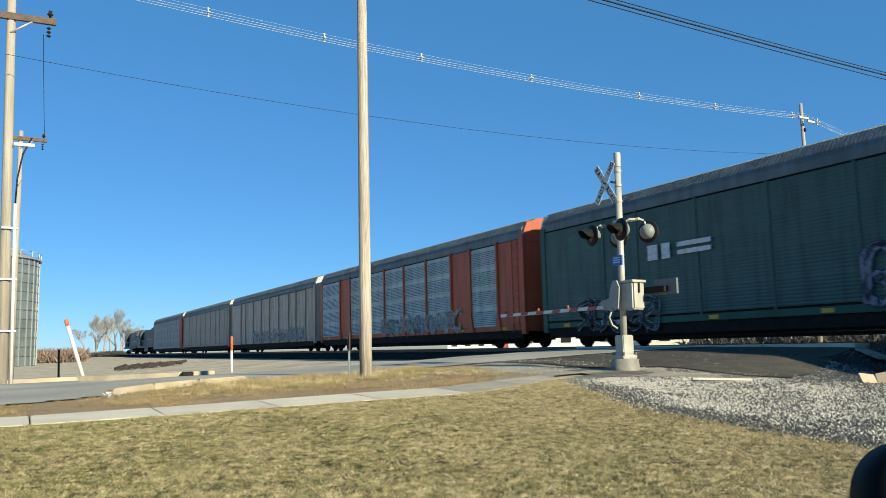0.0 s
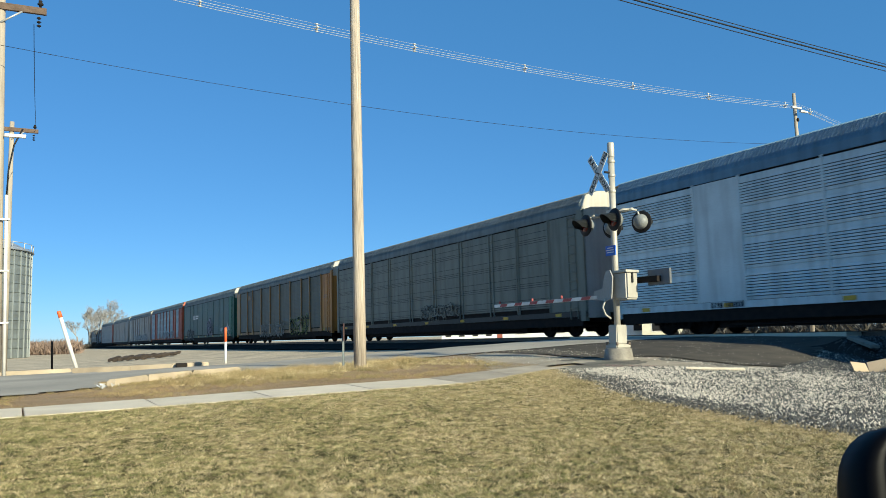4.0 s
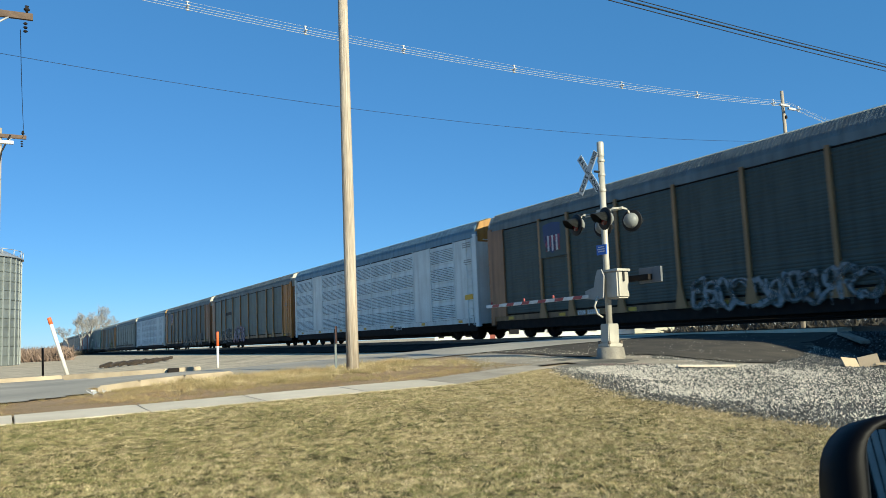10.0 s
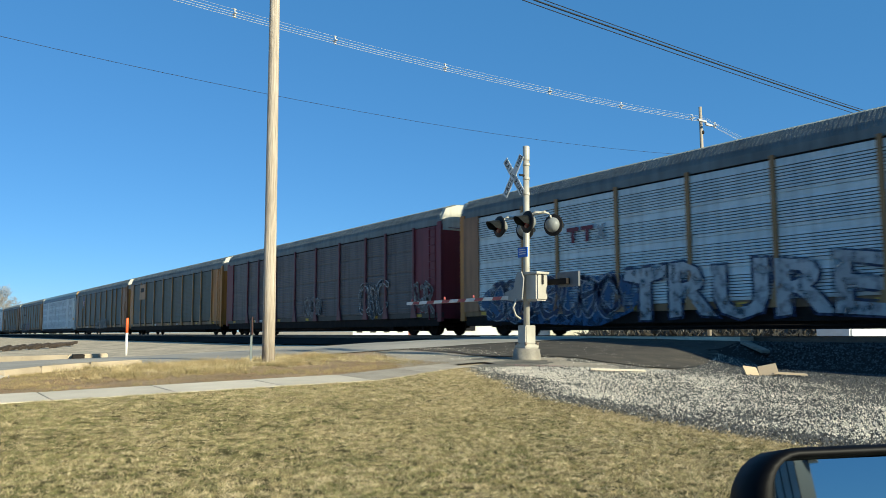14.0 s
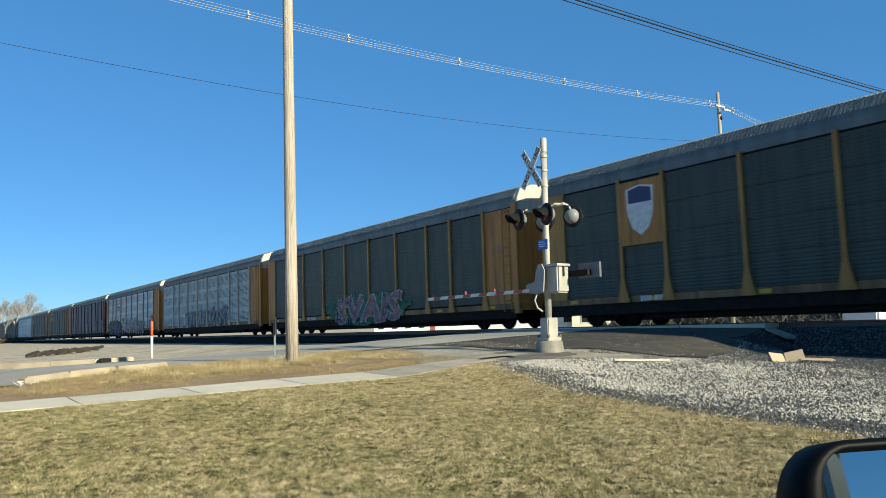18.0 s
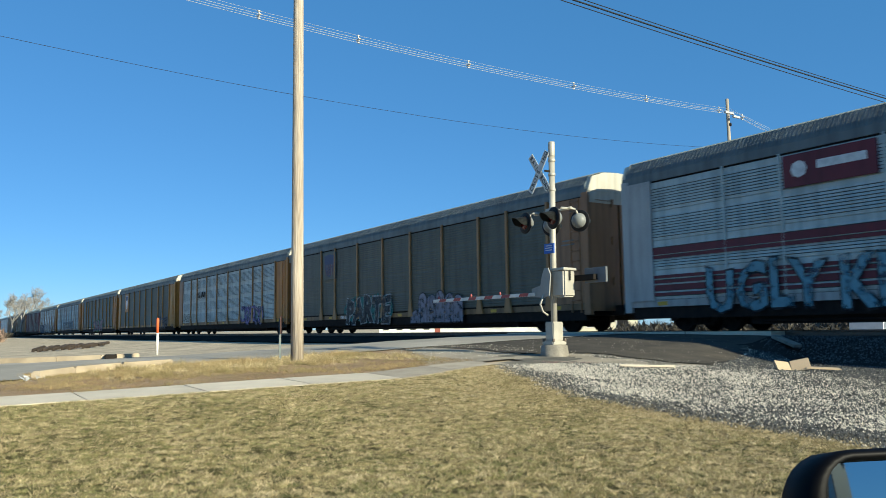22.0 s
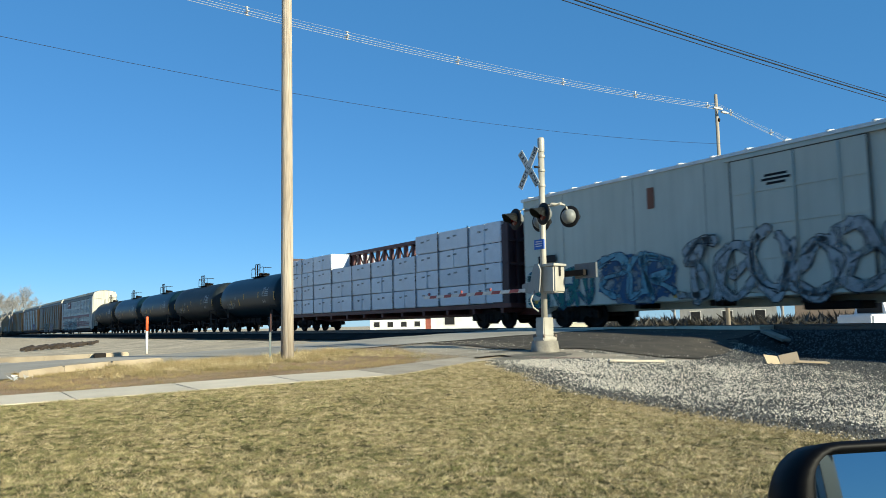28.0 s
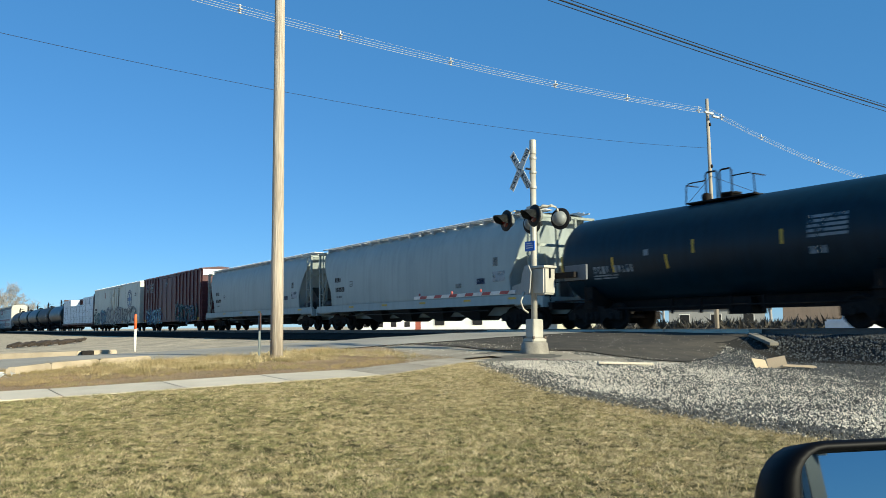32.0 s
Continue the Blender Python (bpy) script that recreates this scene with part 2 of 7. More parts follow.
def lathe(bm, prof, axis="z", n=24, mi=0, smooth=True, origin=(0, 0, 0)):
    """Turns a profile of (radius, height) about an axis."""
    o = Vector(origin)
    rings = []
    for r, h in prof:
        ring = []
        for k in range(n):
            c, s = r * math.cos(6.28319 * k / n), r * math.sin(6.28319 * k / n)
            ring.append(bm.verts.new(o + Vector({"z": (c, s, h), "x": (h, c, s), "y": (s, h, c)}[axis])))
        rings.append(ring)
    for p, q in zip(rings, rings[1:]):
        for k in range(n):
            f = bm.faces.new((p[k], p[(k + 1) % n], q[(k + 1) % n], q[k]))
            f.material_index, f.smooth = mi, smooth
    bm.faces.new(rings[0][::-1]).material_index = mi
    bm.faces.new(rings[-1]).material_index = mi


def extrude_y(bm, prof, y0, y1, mi=0, smooth=False):
    """A closed (x, z) outline drawn out along y."""
    a = [bm.verts.new((x, y0, z)) for x, z in prof]
    b = [bm.verts.new((x, y1, z)) for x, z in prof]
    k = len(prof)
    for i in range(k):
        f = bm.faces.new((a[i], b[i], b[(i + 1) % k], a[(i + 1) % k]))
        f.material_index, f.smooth = mi, smooth
    bm.faces.new(a).material_index = mi
    bm.faces.new(b[::-1]).material_index = mi


# ---- the lie of the land ----
TRACK_X, RAIL_Z = 21.4, 1.0
GX = (-60, 0, 6, 9, 12, 15, 18.2, 19.4)
GY = (-40, 2, 6, 11, 13.5, 16.5, 20.5, 25, 33, 46)
GZ = ((0, 0, 0, 0, .02, .04, .08, .78), (0, 0, 0, .03, .05, .06, .1, .78), (.1, .1, .12, .16, .18, .16, .15, .78),
      (.31, .33, .4, .46, .47, .36, .17, .8), (.33, .36, .46, .53, .61, .68, .76, .88), (.32, .35, .5, .6, .7, .8, .9, .93),
      (.32, .36, .5, .62, .74, .86, .93, .94), (.3, .33, .45, .55, .66, .78, .88, .92), (.28, .31, .33, .35, .39, .48, .6, .8),
      (0, 0, 0, .05, .16, .36, .58, .8))


def gz(x, y):
    """The ground's height."""
    def seg(arr, v):
        v = min(max(v, arr[0]), arr[-1])
        i = 0
        while i < len(arr) - 2 and v > arr[i + 1]:
            i += 1
        f = (v - arr[i]) / (arr[i + 1] - arr[i])
        return i, f * f * (3 - 2 * f) * 0.5 + f * 0.5
    j, fy = seg(GY, y)

    def row(k):
        i, fx = seg(GX, x)
        return GZ[k][i] * (1 - fx) + GZ[k][i + 1] * fx
    z = row(j) * (1 - fy) + row(j + 1) * fy
    if x > 19.4:                     # the track bed and the land beyond
        road = max(0.0, 1 - max(0.0, abs(y - 20.75) - 4.5) / 3.0)
        if x < 23.4:
            f = (x - 19.4) / 0.5
            z = z + (0.83 + 0.09 * road - z) * min(1, f)
        else:
            f = min(1, (x - 23.4) / (2.2 + 14 * road))
            z = 0.83 + 0.09 * road + (0.15 - 0.83 - 0.09 * road) * f
    return z


def steps(*spans):
    out = []
    for a, b, s in spans:
        v = a
        while v < b - 1e-6:
            out.append(v)
            v += s
    out.append(spans[-1][1])
    return out


def sheet(name, xs, ys, material, lift=0.0, rough=0.0, parent=None, keep=None):
    """A sheet laid over the land."""
    verts, faces, idx = [], [], {}
    for j, y in enumerate(ys):
        for i, x in enumerate(xs):
            idx[i, j] = len(verts)
            verts.append((x, y, gz(x, y) + lift + (rough * noise.noise((x * 0.9, y * 0.9, 0)) if rough else 0)))
    for j in range(len(ys) - 1):
        for i in range(len(xs) - 1):
            if keep is None or keep((xs[i] + xs[i + 1]) / 2, (ys[j] + ys[j + 1]) / 2):
                faces.append((idx[i, j], idx[i + 1, j], idx[i + 1, j + 1], idx[i, j + 1]))
    me = bpy.data.meshes.new(name)
    me.from_pydata(verts, [], faces)
    me.polygons.foreach_set("use_smooth", [True] * len(faces))
    me.materials.append(material)
    ob = new(name, me)
    ob.parent = parent
    return ob


ground = sheet("ground", steps((-3000, -200, 400), (-200, -20, 20), (-20, 2, 2), (2, 26, 0.6), (26, 80, 6), (80, 400, 40), (400, 3600, 400)),
               steps((-3000, -200, 400), (-200, -20, 20), (-20, 2, 2), (2, 34, 0.75), (34, 60, 2), (60, 300, 20), (300, 3900, 400)), M["sand"], -0.06, 0.02)
tagged(ground, "pale sandy gravel and dirt ground", "ground", kind="structure")


# shapes of the covers, as borders in plan
def lerp_table(tab, v):
    for (a, p), (b, q) in zip(tab, tab[1:]):
        if v <= b:
            return p + (q - p) * max(0.0, (v - a)) / (b - a)
    return tab[-1][1]


def lawn_edge(y):
    """How far the lawn reaches towards the crushed stone."""
    return lerp_table(((-5, 6.8), (3, 7.15), (5, 7.3), (7, 7.5), (8, 7.5), (9.2, 7.85), (11, 8.5), (12.2, 9.3)), y) + 0.16 * noise.noise((y * 1.3, 0, 3)) + 0.07 * noise.noise((y * 5, 0, 9))


def walk_near(x):
    return 11.0 if x < 6.5 else 11.0 + (x - 6.5) * 0.46


def walk_far(x):
    return 12.35 if x < 6.5 else 12.35 + (x - 6.5) * 0.3


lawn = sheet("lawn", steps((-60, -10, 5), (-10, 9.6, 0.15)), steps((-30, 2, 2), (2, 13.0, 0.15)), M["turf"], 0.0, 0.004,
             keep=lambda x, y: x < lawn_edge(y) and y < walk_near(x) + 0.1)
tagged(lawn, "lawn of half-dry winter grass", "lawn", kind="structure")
verge = sheet("verge", steps((-20, 12.0, 0.3)), steps((12.2, 18.5, 0.3)), M["soil"], -0.005, 0.02,
              keep=lambda x, y: y > walk_far(x) - .1 and x < 8.2 + max(0, y - 13) * .5 and (x > 1.2 or y < 15.0 + max(0, x + .5) * .7))
tagged(verge, "strip of bare soil and dry weeds", "verge", kind="structure")
road = sheet("road", steps((-80, -20, 4), (-20, 20.55, 0.6)), steps((15.0, 25.2, 0.4), (25.2, 27.6, .4)), M["asphalt"], 0.02,
             keep=lambda x, y: (y > 18.2 or x < 1.6 and y > 15.0 + max(0, x + .5) * .75) and (y < 25.2 or x < 2.2 - (y - 25.2) * .3))
tagged(road, "grey worn asphalt road", "road", kind="structure")
far_road = sheet("far_road", steps((22.3, 120, 1.0)), steps((18.2, 25.2, 0.7)), M["asphalt"], 0.03)
tagged(far_road, "grey asphalt road beyond the track", "road", kind="structure")
stone_bed = sheet("stone_bed", steps((6.4, 18.6, 0.3)), steps((-8, 14.1, 0.3)), M["stone_mix"], -0.02, 0.02,
                  keep=lambda x, y: x > lawn_edge(y) - .3 and (y < walk_near(x) + .1 or x > 10.7))
tagged(stone_bed, "bed of dark grit under crushed stone", "gravel", kind="structure")


def in_apron(x, y):
    """The dark paved slope beside the crossing."""
    if y > 18.6 or x > 20.5:
        return False
    low = lerp_table(((11.4, 14.1), (12.0, 13.8), (12.7, 13.0), (13.0, 10.9), (13.4, 10.35), (14.1, 10.3), (17.6, 12.7), (20.5, 13.2)), x) + .1 * noise.noise((x * 2, y * 2, 0))
    return y > low and x > 11.4 + (y - 14.0) * .05


apron = sheet("apron", steps((11.0, 20.55, 0.15)), steps((10.0, 18.6, 0.15)), M["fresh_asphalt"], 0.0, 0.015, keep=in_apron)
tagged(apron, "dark rough asphalt slope beside the crossing", "pavement", kind="structure")
def stone_top(x):
    """Where the crushed stone ends against the dirt by the crossing."""
    return lerp_table(((6, 11.0), (9, 12.1), (10.25, 11.7), (11.2, 11.15), (11.6, 10.35), (12.6, 9.9), (13.4, 10.2), (18, 12.7)), x)


pad = sheet("dirt_pad", steps((7.4, 13.6, 0.2)), steps((9.8, 18.4, 0.2)), M["pad"], -0.02, 0.012,
            keep=lambda x, y: (y > walk_far(x) - .2 and x > 7.8 + max(0, (y - 13)) * .5 or x > 10.3 and y > stone_top(x)) and not in_apron(x, y))
tagged(pad, "dusty grit between the walk and the road", "dirt", kind="structure")
bed = sheet("ballast", steps((17.4, 25.6, 0.35)), steps((-60, -6, 6), (-6, 60, 0.5), (60, 400, 20), (400, 1600, 200)), M["ballast_bed"], 0.0, 0.04,
            keep=lambda x, y: not (17.4 < y < 25.6) and not (x < 20.6 and in_apron(x, y)))
tagged(bed, "dark stone ballast under the track", "ballast", kind="structure")
# ---- the train ----
LEN = 28.6
S_ROWS = ((0, 0.0), (3, 60.6), (6, 121.4), (9, 182.2), (13, 263.8), (16, 325.4), (19, 387.0), (23, 469.5), (28, 573.0), (32, 655.8))
MOVING = []                     # the train's cars with their places at the start
MESHES = {}


def piece(name, key, build, material, parent, m=None, label=""):
    """A part whose mesh is shared with all pieces of the same key and material."""
    mats = material if isinstance(material, (list, tuple)) else [material]
    k = (key, *[mm.name for mm in mats])
    if k not in MESHES:
        bm = bmesh.new()
        build(bm)
        me = bpy.data.meshes.new(name)
        bm.to_mesh(me)
        bm.free()
        for mm in mats:
            me.materials.append(mm)
        MESHES[k] = me
    ob = new(name, MESHES[k])
    ob.parent = parent
    if m is not None:
        ob.matrix_basis = m
    if label:
        ob["label"] = label
    return ob


PAINTS = {}


def paint(name, col, streak=0.35, rough=0.5, metal=0.0, col2=None, scale=0.7):
    if name not in PAINTS:
        PAINTS[name] = mat(name, col, rough, metal, var=0.25, scale=scale, fine=0.12, fine_scale=25, streak=streak, bump=0.05, bump_scale=12, spec=0.38, col2=col2 or tuple(c * 0.7 for c in col))
    return PAINTS[name]


def flat_poly(bm, pts, x, mi=0):
    """A flat sheet in the plane of a car's side, from (y, z) points."""
    vs = [bm.verts.new((x, y, z)) for y, z in pts]
    f = bm.faces.new(vs)
    f.normal_update()
    if f.normal.x > 0:
        f.normal_flip()
    f.material_index = mi


def bars(name, rows, x, material, parent, label="faded lines of lettering"):
    """Lettering that cannot be read, as plain bars: (y, z, width, height)."""
    for y, z, w, h in rows:
        part(name, new_box(x - 0.003, x, y - w / 2, y + w / 2, z - h / 2, z + h / 2), material, parent, label)


def text_bm(word, size, fat=0.0):
    """Letters of the built-in font as a flat mesh in the plane x = 0, read from -x, starting at y = 0 and running to -y."""
    cu = bpy.data.curves.new("letters", "FONT")
    cu.body, cu.size, cu.offset, cu.resolution_u = word, size, fat, 2
    ob = bpy.data.objects.new("letters", cu)
    me = ob.to_mesh()
    bm = bmesh.new()
    bm.from_mesh(me)
    ob.to_mesh_clear()
    bpy.data.objects.remove(ob)
    bpy.data.curves.remove(cu)
    for v in bm.verts:
        v.co = Vector((0, -v.co.x, v.co.y))
    return bm


def spray_paint(name, col):
    """Sprayed paint, worn thin in places so that the steel shows through."""
    m = paint("spray_" + name, col, .2, .6)
    n, l = m.node_tree.nodes, m.node_tree.links
    tc = n.new("ShaderNodeTexCoord")
    k = n.new("ShaderNodeTexNoise")
    k.inputs["Scale"].default_value, k.inputs["Detail"].default_value = 3.5, 6
    l.new(tc.outputs["Object"], k.inputs[0])
    r = n.new("ShaderNodeMapRange")
    r.inputs[1].default_value, r.inputs[2].default_value, r.inputs[3].default_value, r.inputs[4].default_value = .36, .54, .22, .9
    l.new(k.outputs[0], r.inputs[0])
    l.new(r.outputs[0], n["Principled BSDF"].inputs["Alpha"])
    return m


def stroke(bm, pts, wd, x, mi=0):
    """A sprayed band along a smooth line of (y, z) points, in the plane of a car's side."""
    pts = [Vector(p) for p in pts]
    line = []
    for i in range(len(pts) - 1):
        a, b, c, d = pts[max(i - 1, 0)], pts[i], pts[i + 1], pts[min(i + 2, len(pts) - 1)]
        for k in range(6):
            t = k / 6
            line.append(.5 * (2 * b + (c - a) * t + (2 * a - 5 * b + 4 * c - d) * t * t + (3 * b - a - 3 * c + d) * t ** 3))
    line.append(pts[-1])
    edge = []
    for i, p in enumerate(line):
        d = (line[min(i + 1, len(line) - 1)] - line[max(i - 1, 0)])
        d = d.normalized() if d.length else Vector((1, 0))
        w = wd * (.42 + .12 * math.sin(i * .7))
        edge.append((bm.verts.new((x, p.x - d.y * w, p.y + d.x * w)), bm.verts.new((x, p.x + d.y * w, p.y - d.x * w))))
    for (a, b), (c, d) in zip(edge, edge[1:]):
        bm.faces.new((a, b, d, c)).material_index = mi
    for e, s in ((edge[0], line[0] - line[1]), (edge[-1], line[-1] - line[-2])):
        tip = (e[0].co + e[1].co) / 2 + Vector((0, *(s.normalized() * wd * .3)))
        bm.faces.new((e[0], e[1], bm.verts.new(tip))).material_index = mi
    for f in bm.faces:
        f.normal_update()
        if f.normal.x > 0:
            f.normal_flip()


SWEEPS = (
    (((.1, 0), (.12, .6), (.2, 1), (.75, .92), (.85, .6), (.35, .45)), ((.4, .45), (.65, .2), (.95, .0))),
    (((.9, .85), (.5, 1), (.12, .7), (.15, .2), (.55, .0), (.95, .25)),),
    (((.12, 0), (.18, .5), (.16, 1)), ((.16, .95), (.5, .5), (.85, .05), (.88, .95))),
    (((.1, .95), (.14, .4), (.4, .02), (.75, .1), (.88, .95)),),
    (((.88, .92), (.4, .98), (.2, .72), (.6, .5), (.82, .25), (.5, .0), (.1, .1)),),
    (((.05, .85), (.5, .98), (.95, .88)), ((.5, .95), (.45, .5), (.52, .0))),
    (((.5, 1.0), (.15, .75), (.1, .3), (.5, .0), (.88, .3), (.85, .75), (.5, 1.0)),),
)


def graffiti(parent, y0, y1, z0, z1, x, fill, line, seed, halo=None):
    """A sprayed tag: leaning, overlapping sweeps with an outline, shading strokes and drips."""
    rnd = random.Random(seed)
    h = z1 - z0
    n = max(3, int((y0 - y1) / (h * 0.72)))
    w = (y0 - y1) / n
    if halo:
        bm = bmesh.new()
        pts = []
        for i in range(36):
            a = 6.28319 * i / 36
            pts.append(((y0 + y1) / 2 + (y0 - y1) * 0.54 * math.copysign(abs(math.cos(a)) ** 0.6, math.cos(a)) + rnd.uniform(-.15, .15), (z0 + z1) / 2 + h * 0.56 * math.sin(a) + rnd.uniform(-.1, .1)))
        flat_poly(bm, pts, x, 0)
        part("graffiti_ground", bm, halo, parent, "sprayed ground colour behind graffiti")
    for i in range(n):
        bm = bmesh.new()
        lean, flip = rnd.uniform(-.3, .45), rnd.random() < .5
        size, lift = rnd.uniform(.85, 1.12), rnd.uniform(-.06, .08) * h

        def at(u, v):
            u = 1 - u if flip else u
            return y0 - w * (i + u * 1.12 - .06) - lean * v * h * .4, z0 + lift + v * h * size
        for sweep in rnd.choice(SWEEPS) + rnd.choice(SWEEPS)[:1]:
            pts = [at(u + rnd.uniform(-.14, .14), v + rnd.uniform(-.1, .1)) for u, v in sweep]
            wd = min(w, h) * rnd.uniform(.17, .27)
            stroke(bm, pts, wd + .09, x - .003 - .0004 * i, 1)
            stroke(bm, pts, wd, x - .012 - .0004 * i, 0)
            if rnd.random() < .6:
                stroke(bm, [(a + .05, b - .07) for a, b in pts[1:4]], .045, x - .02 - .0004 * i, 1)
        for _ in range(2):
            y, z = at(rnd.uniform(.2, .8), rnd.uniform(0, .3))
            stroke(bm, [(y, z), (y + .01, z - rnd.uniform(.15, .4))], .035, x - .005 - .0004 * i, rnd.randint(0, 1))
        part("graffiti", bm, [fill, line], parent, "sprayed graffiti sweep with an outline")


def chars(parent, y, z, h, groups, x, material, label="faded row of lettering"):
    """A row of lettering as one plain bar a character, in groups, read towards -y."""
    bm = bmesh.new()
    for k in groups:
        for _ in range(k):
            box(bm, x - .003, x, y - h * .52, y, z, z + h)
            y -= h * .72
        y -= h * .6
    part("lettering", bm, material, parent, label)


def words(parent, word, y0, y1, z0, z1, x, fill, line, fat=0.06, lean=0.0):
    """Sprayed words stretched over a span of the side, letters swelling and leaning."""
    bm = text_bm(word, 1.0, fat * 0.5)
    ys = [v.co.y for v in bm.verts]
    zs = [v.co.z for v in bm.verts]
    fy, fz = (y0 - y1) / (max(ys) - min(ys)), (z1 - z0) / (max(zs) - min(zs))
    top, low = max(ys), min(zs)

    def place(b, dx):
        for v in b.verts:
            u = (v.co.y - top) * fy
            w = (v.co.z - low) * fz
            w *= 1 + .07 * math.sin(u * 2.3)
            v.co = Vector((x - dx, y0 + u - lean * w, z0 + w + .06 * math.sin(u * 1.7)))
    b2 = text_bm(word, 1.0, fat * .5 + .035)
    place(b2, 0)
    part("graffiti_outline", b2, line, parent)
    place(bm, .01)
    part("graffiti", bm, fill, parent, "sprayed graffiti lettering with an outline")


# ---- running gear ----
def wheel_bm(bm):
    r = 0.455
    for sx in (-1, 1):
        prof = [(0.1, 0.66), (0.16, 0.66), (0.2, 0.71), (0.36, 0.7), (0.39, 0.675), (r + 0.028, 0.675), (r + 0.028, 0.71), (r, 0.725), (r - 0.008, 0.81), (0.39, 0.81), (0.36, 0.77), (0.2, 0.78), (0.14, 0.83), (0.1, 0.83)]
        lathe(bm, [(a, sx * h) for a, h in prof], "x", 20)
    lathe(bm, [(0.08, -1.0), (0.08, 1.0)], "x", 10)


def side_frame(bm):
    for sx in (-1, 1):
        x0, x1 = sx * 0.92, sx * 1.08
        out = [(-1.25, .34), (-1.25, .6), (-1.0, .68), (-.55, .72), (-.42, .82), (.42, .82), (.55, .72), (1.0, .68), (1.25, .6), (1.25, .34), (.95, .36), (.62, .42), (.4, .2), (-.4, .2), (-.62, .42), (-.95, .36)]
        a = [bm.verts.new((x0, y, z)) for y, z in out]
        b = [bm.verts.new((x1, y, z)) for y, z in out]
        for i in range(len(out)):
            j = (i + 1) % len(out)
            bm.faces.new((a[i], a[j], b[j], b[i]) if sx > 0 else (a[j], a[i], b[i], b[j]))
        bm.faces.new(a if sx < 0 else a[::-1])
        bm.faces.new(b if sx > 0 else b[::-1])
        for yy in (-.22, 0, .22):
            lathe(bm, [(.09, .26), (.09, .6)], "z", 8, origin=(sx * 1.1, yy, 0))
        for yy in (-.89, .89):
            lathe(bm, [(.12, 1.06), (.14, 1.1), (.1, 1.16)] if sx > 0 else [(.1, -1.16), (.14, -1.1), (.12, -1.06)], "x", 10, origin=(0, yy, .455))
    box(bm, -1.1, 1.1, -.18, .18, .5, .78)


IRON, STEEL = M["black_iron"], M["steel"]


def bogie(parent, y, z=0.0):
    b = piece("bogie", "bogie", side_frame, IRON, parent, pose(0, y, z))
    for dy in (-.89, .89):
        piece("wheelset", "wheelset", wheel_bm, IRON, b, pose(0, dy, .455))
    return b


def coupler_bm(bm):
    box(bm, -.1, .1, -.55, .12, .72, .95)
    box(bm, -.16, .14, .05, .38, .7, .99)
    tube(bm, [(-.55, -.5, .85), (-.5, .0, .55), (-.3, .3, .42), (-.1, .5, .45)], .025, 6)


def couplers(parent, y):
    piece("coupler", "coupler", coupler_bm, IRON, parent, pose(0, y, 0))
    piece("coupler", "coupler", coupler_bm, IRON, parent, pose(0, -y, 0, 0, 0, 180))


def rungs(bm, x, y, z0, z1, w, n, r=0.014):
    for i in range(n):
        z = z0 + (z1 - z0) * i / (n - 1)
        tube(bm, [(x, y - w / 2, z), (x - 0.07, y - w / 2 + .02, z), (x - 0.07, y + w / 2 - .02, z), (x, y + w / 2, z)], r, 5)


# ---- autoracks ----
EAVE, RIDGE, HW = 5.2, 5.96, 1.55
BAYS = (13.3, 9.5, 7.6, 4.7, 1.8, -1.05, -3.95, -6.85, -8.85, -11.4, -13.55)


def louvre_bm(w, style):
    """A side panel: louvred, perforated, seamed or plain, with fine corrugation."""
    def build(bm):
        zs, dark = [], set()
        z0, z1, n = 1.03, 4.91, 4
        hh = (z1 - z0) / n
        for g in range(n):
            b = z0 + g * hh
            if style in ("seam", "louvre"):
                gap = .028 if style == "seam" else .012
                zs += [(b, 0.0), (b + gap, 0.0), (b + gap + .002, .03)]
            if style == "louvre":
                k, a0, span_ = 8, .1, hh - .26
                s = span_ / k
                for i in range(k):
                    c = b + a0 + s * i
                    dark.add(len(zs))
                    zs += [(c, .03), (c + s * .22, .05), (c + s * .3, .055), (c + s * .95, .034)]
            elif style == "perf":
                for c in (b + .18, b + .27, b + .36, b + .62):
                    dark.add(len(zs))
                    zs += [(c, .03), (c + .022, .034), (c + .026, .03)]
            else:
                k = 8
                s = (hh - .1) / k
                for i in range(k):
                    c = b + .06 + s * i
                    zs += [(c, .03), (c + s * .3, .04), (c + s * .6, .04), (c + s * .9, .03)]
            zs += [(b + hh - .015, .03)]
        zs.append((z1, 0.0))
        cols = [[bm.verts.new((-d, y, z)) for z, d in zs] for y in (-w / 2, w / 2)]
        for i in range(len(zs) - 1):
            f = bm.faces.new((cols[1][i], cols[0][i], cols[0][i + 1], cols[1][i + 1]))
            # Louvre undersides and perforation rows take a dark colour for the shade in them.
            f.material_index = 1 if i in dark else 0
    return build


def plate_bm(w):
    def build(bm):
        box(bm, -.05, 0, -w / 2, w / 2, 1.03, 4.93)
        for z in (1.9, 2.9, 3.9):
            for y in (-w / 2 + .15, w / 2 - .15):
                box(bm, -.062, -.05, y - .02, y + .02, z - .02, z + .02)
    return build


def post_bm(bm):
    out = [(-.26, .8), (-.2, 1.0), (-.065, 1.6), (-.065, 5.02), (.065, 5.02), (.065, 1.6), (.2, 1.0), (.26, .8)]
    a = [bm.verts.new((-.02, y, z)) for y, z in out]
    b = [bm.verts.new((-.1, y, z)) for y, z in out]
    for i in range(8):
        j = (i + 1) % 8
        bm.faces.new((a[i], a[j], b[j], b[i]))
    bm.faces.new(b)
    bmesh.ops.recalc_face_normals(bm, faces=bm.faces[:])


def slim_bm(bm):
    box(bm, -.04, .0, -.035, .035, 1.02, 4.97)


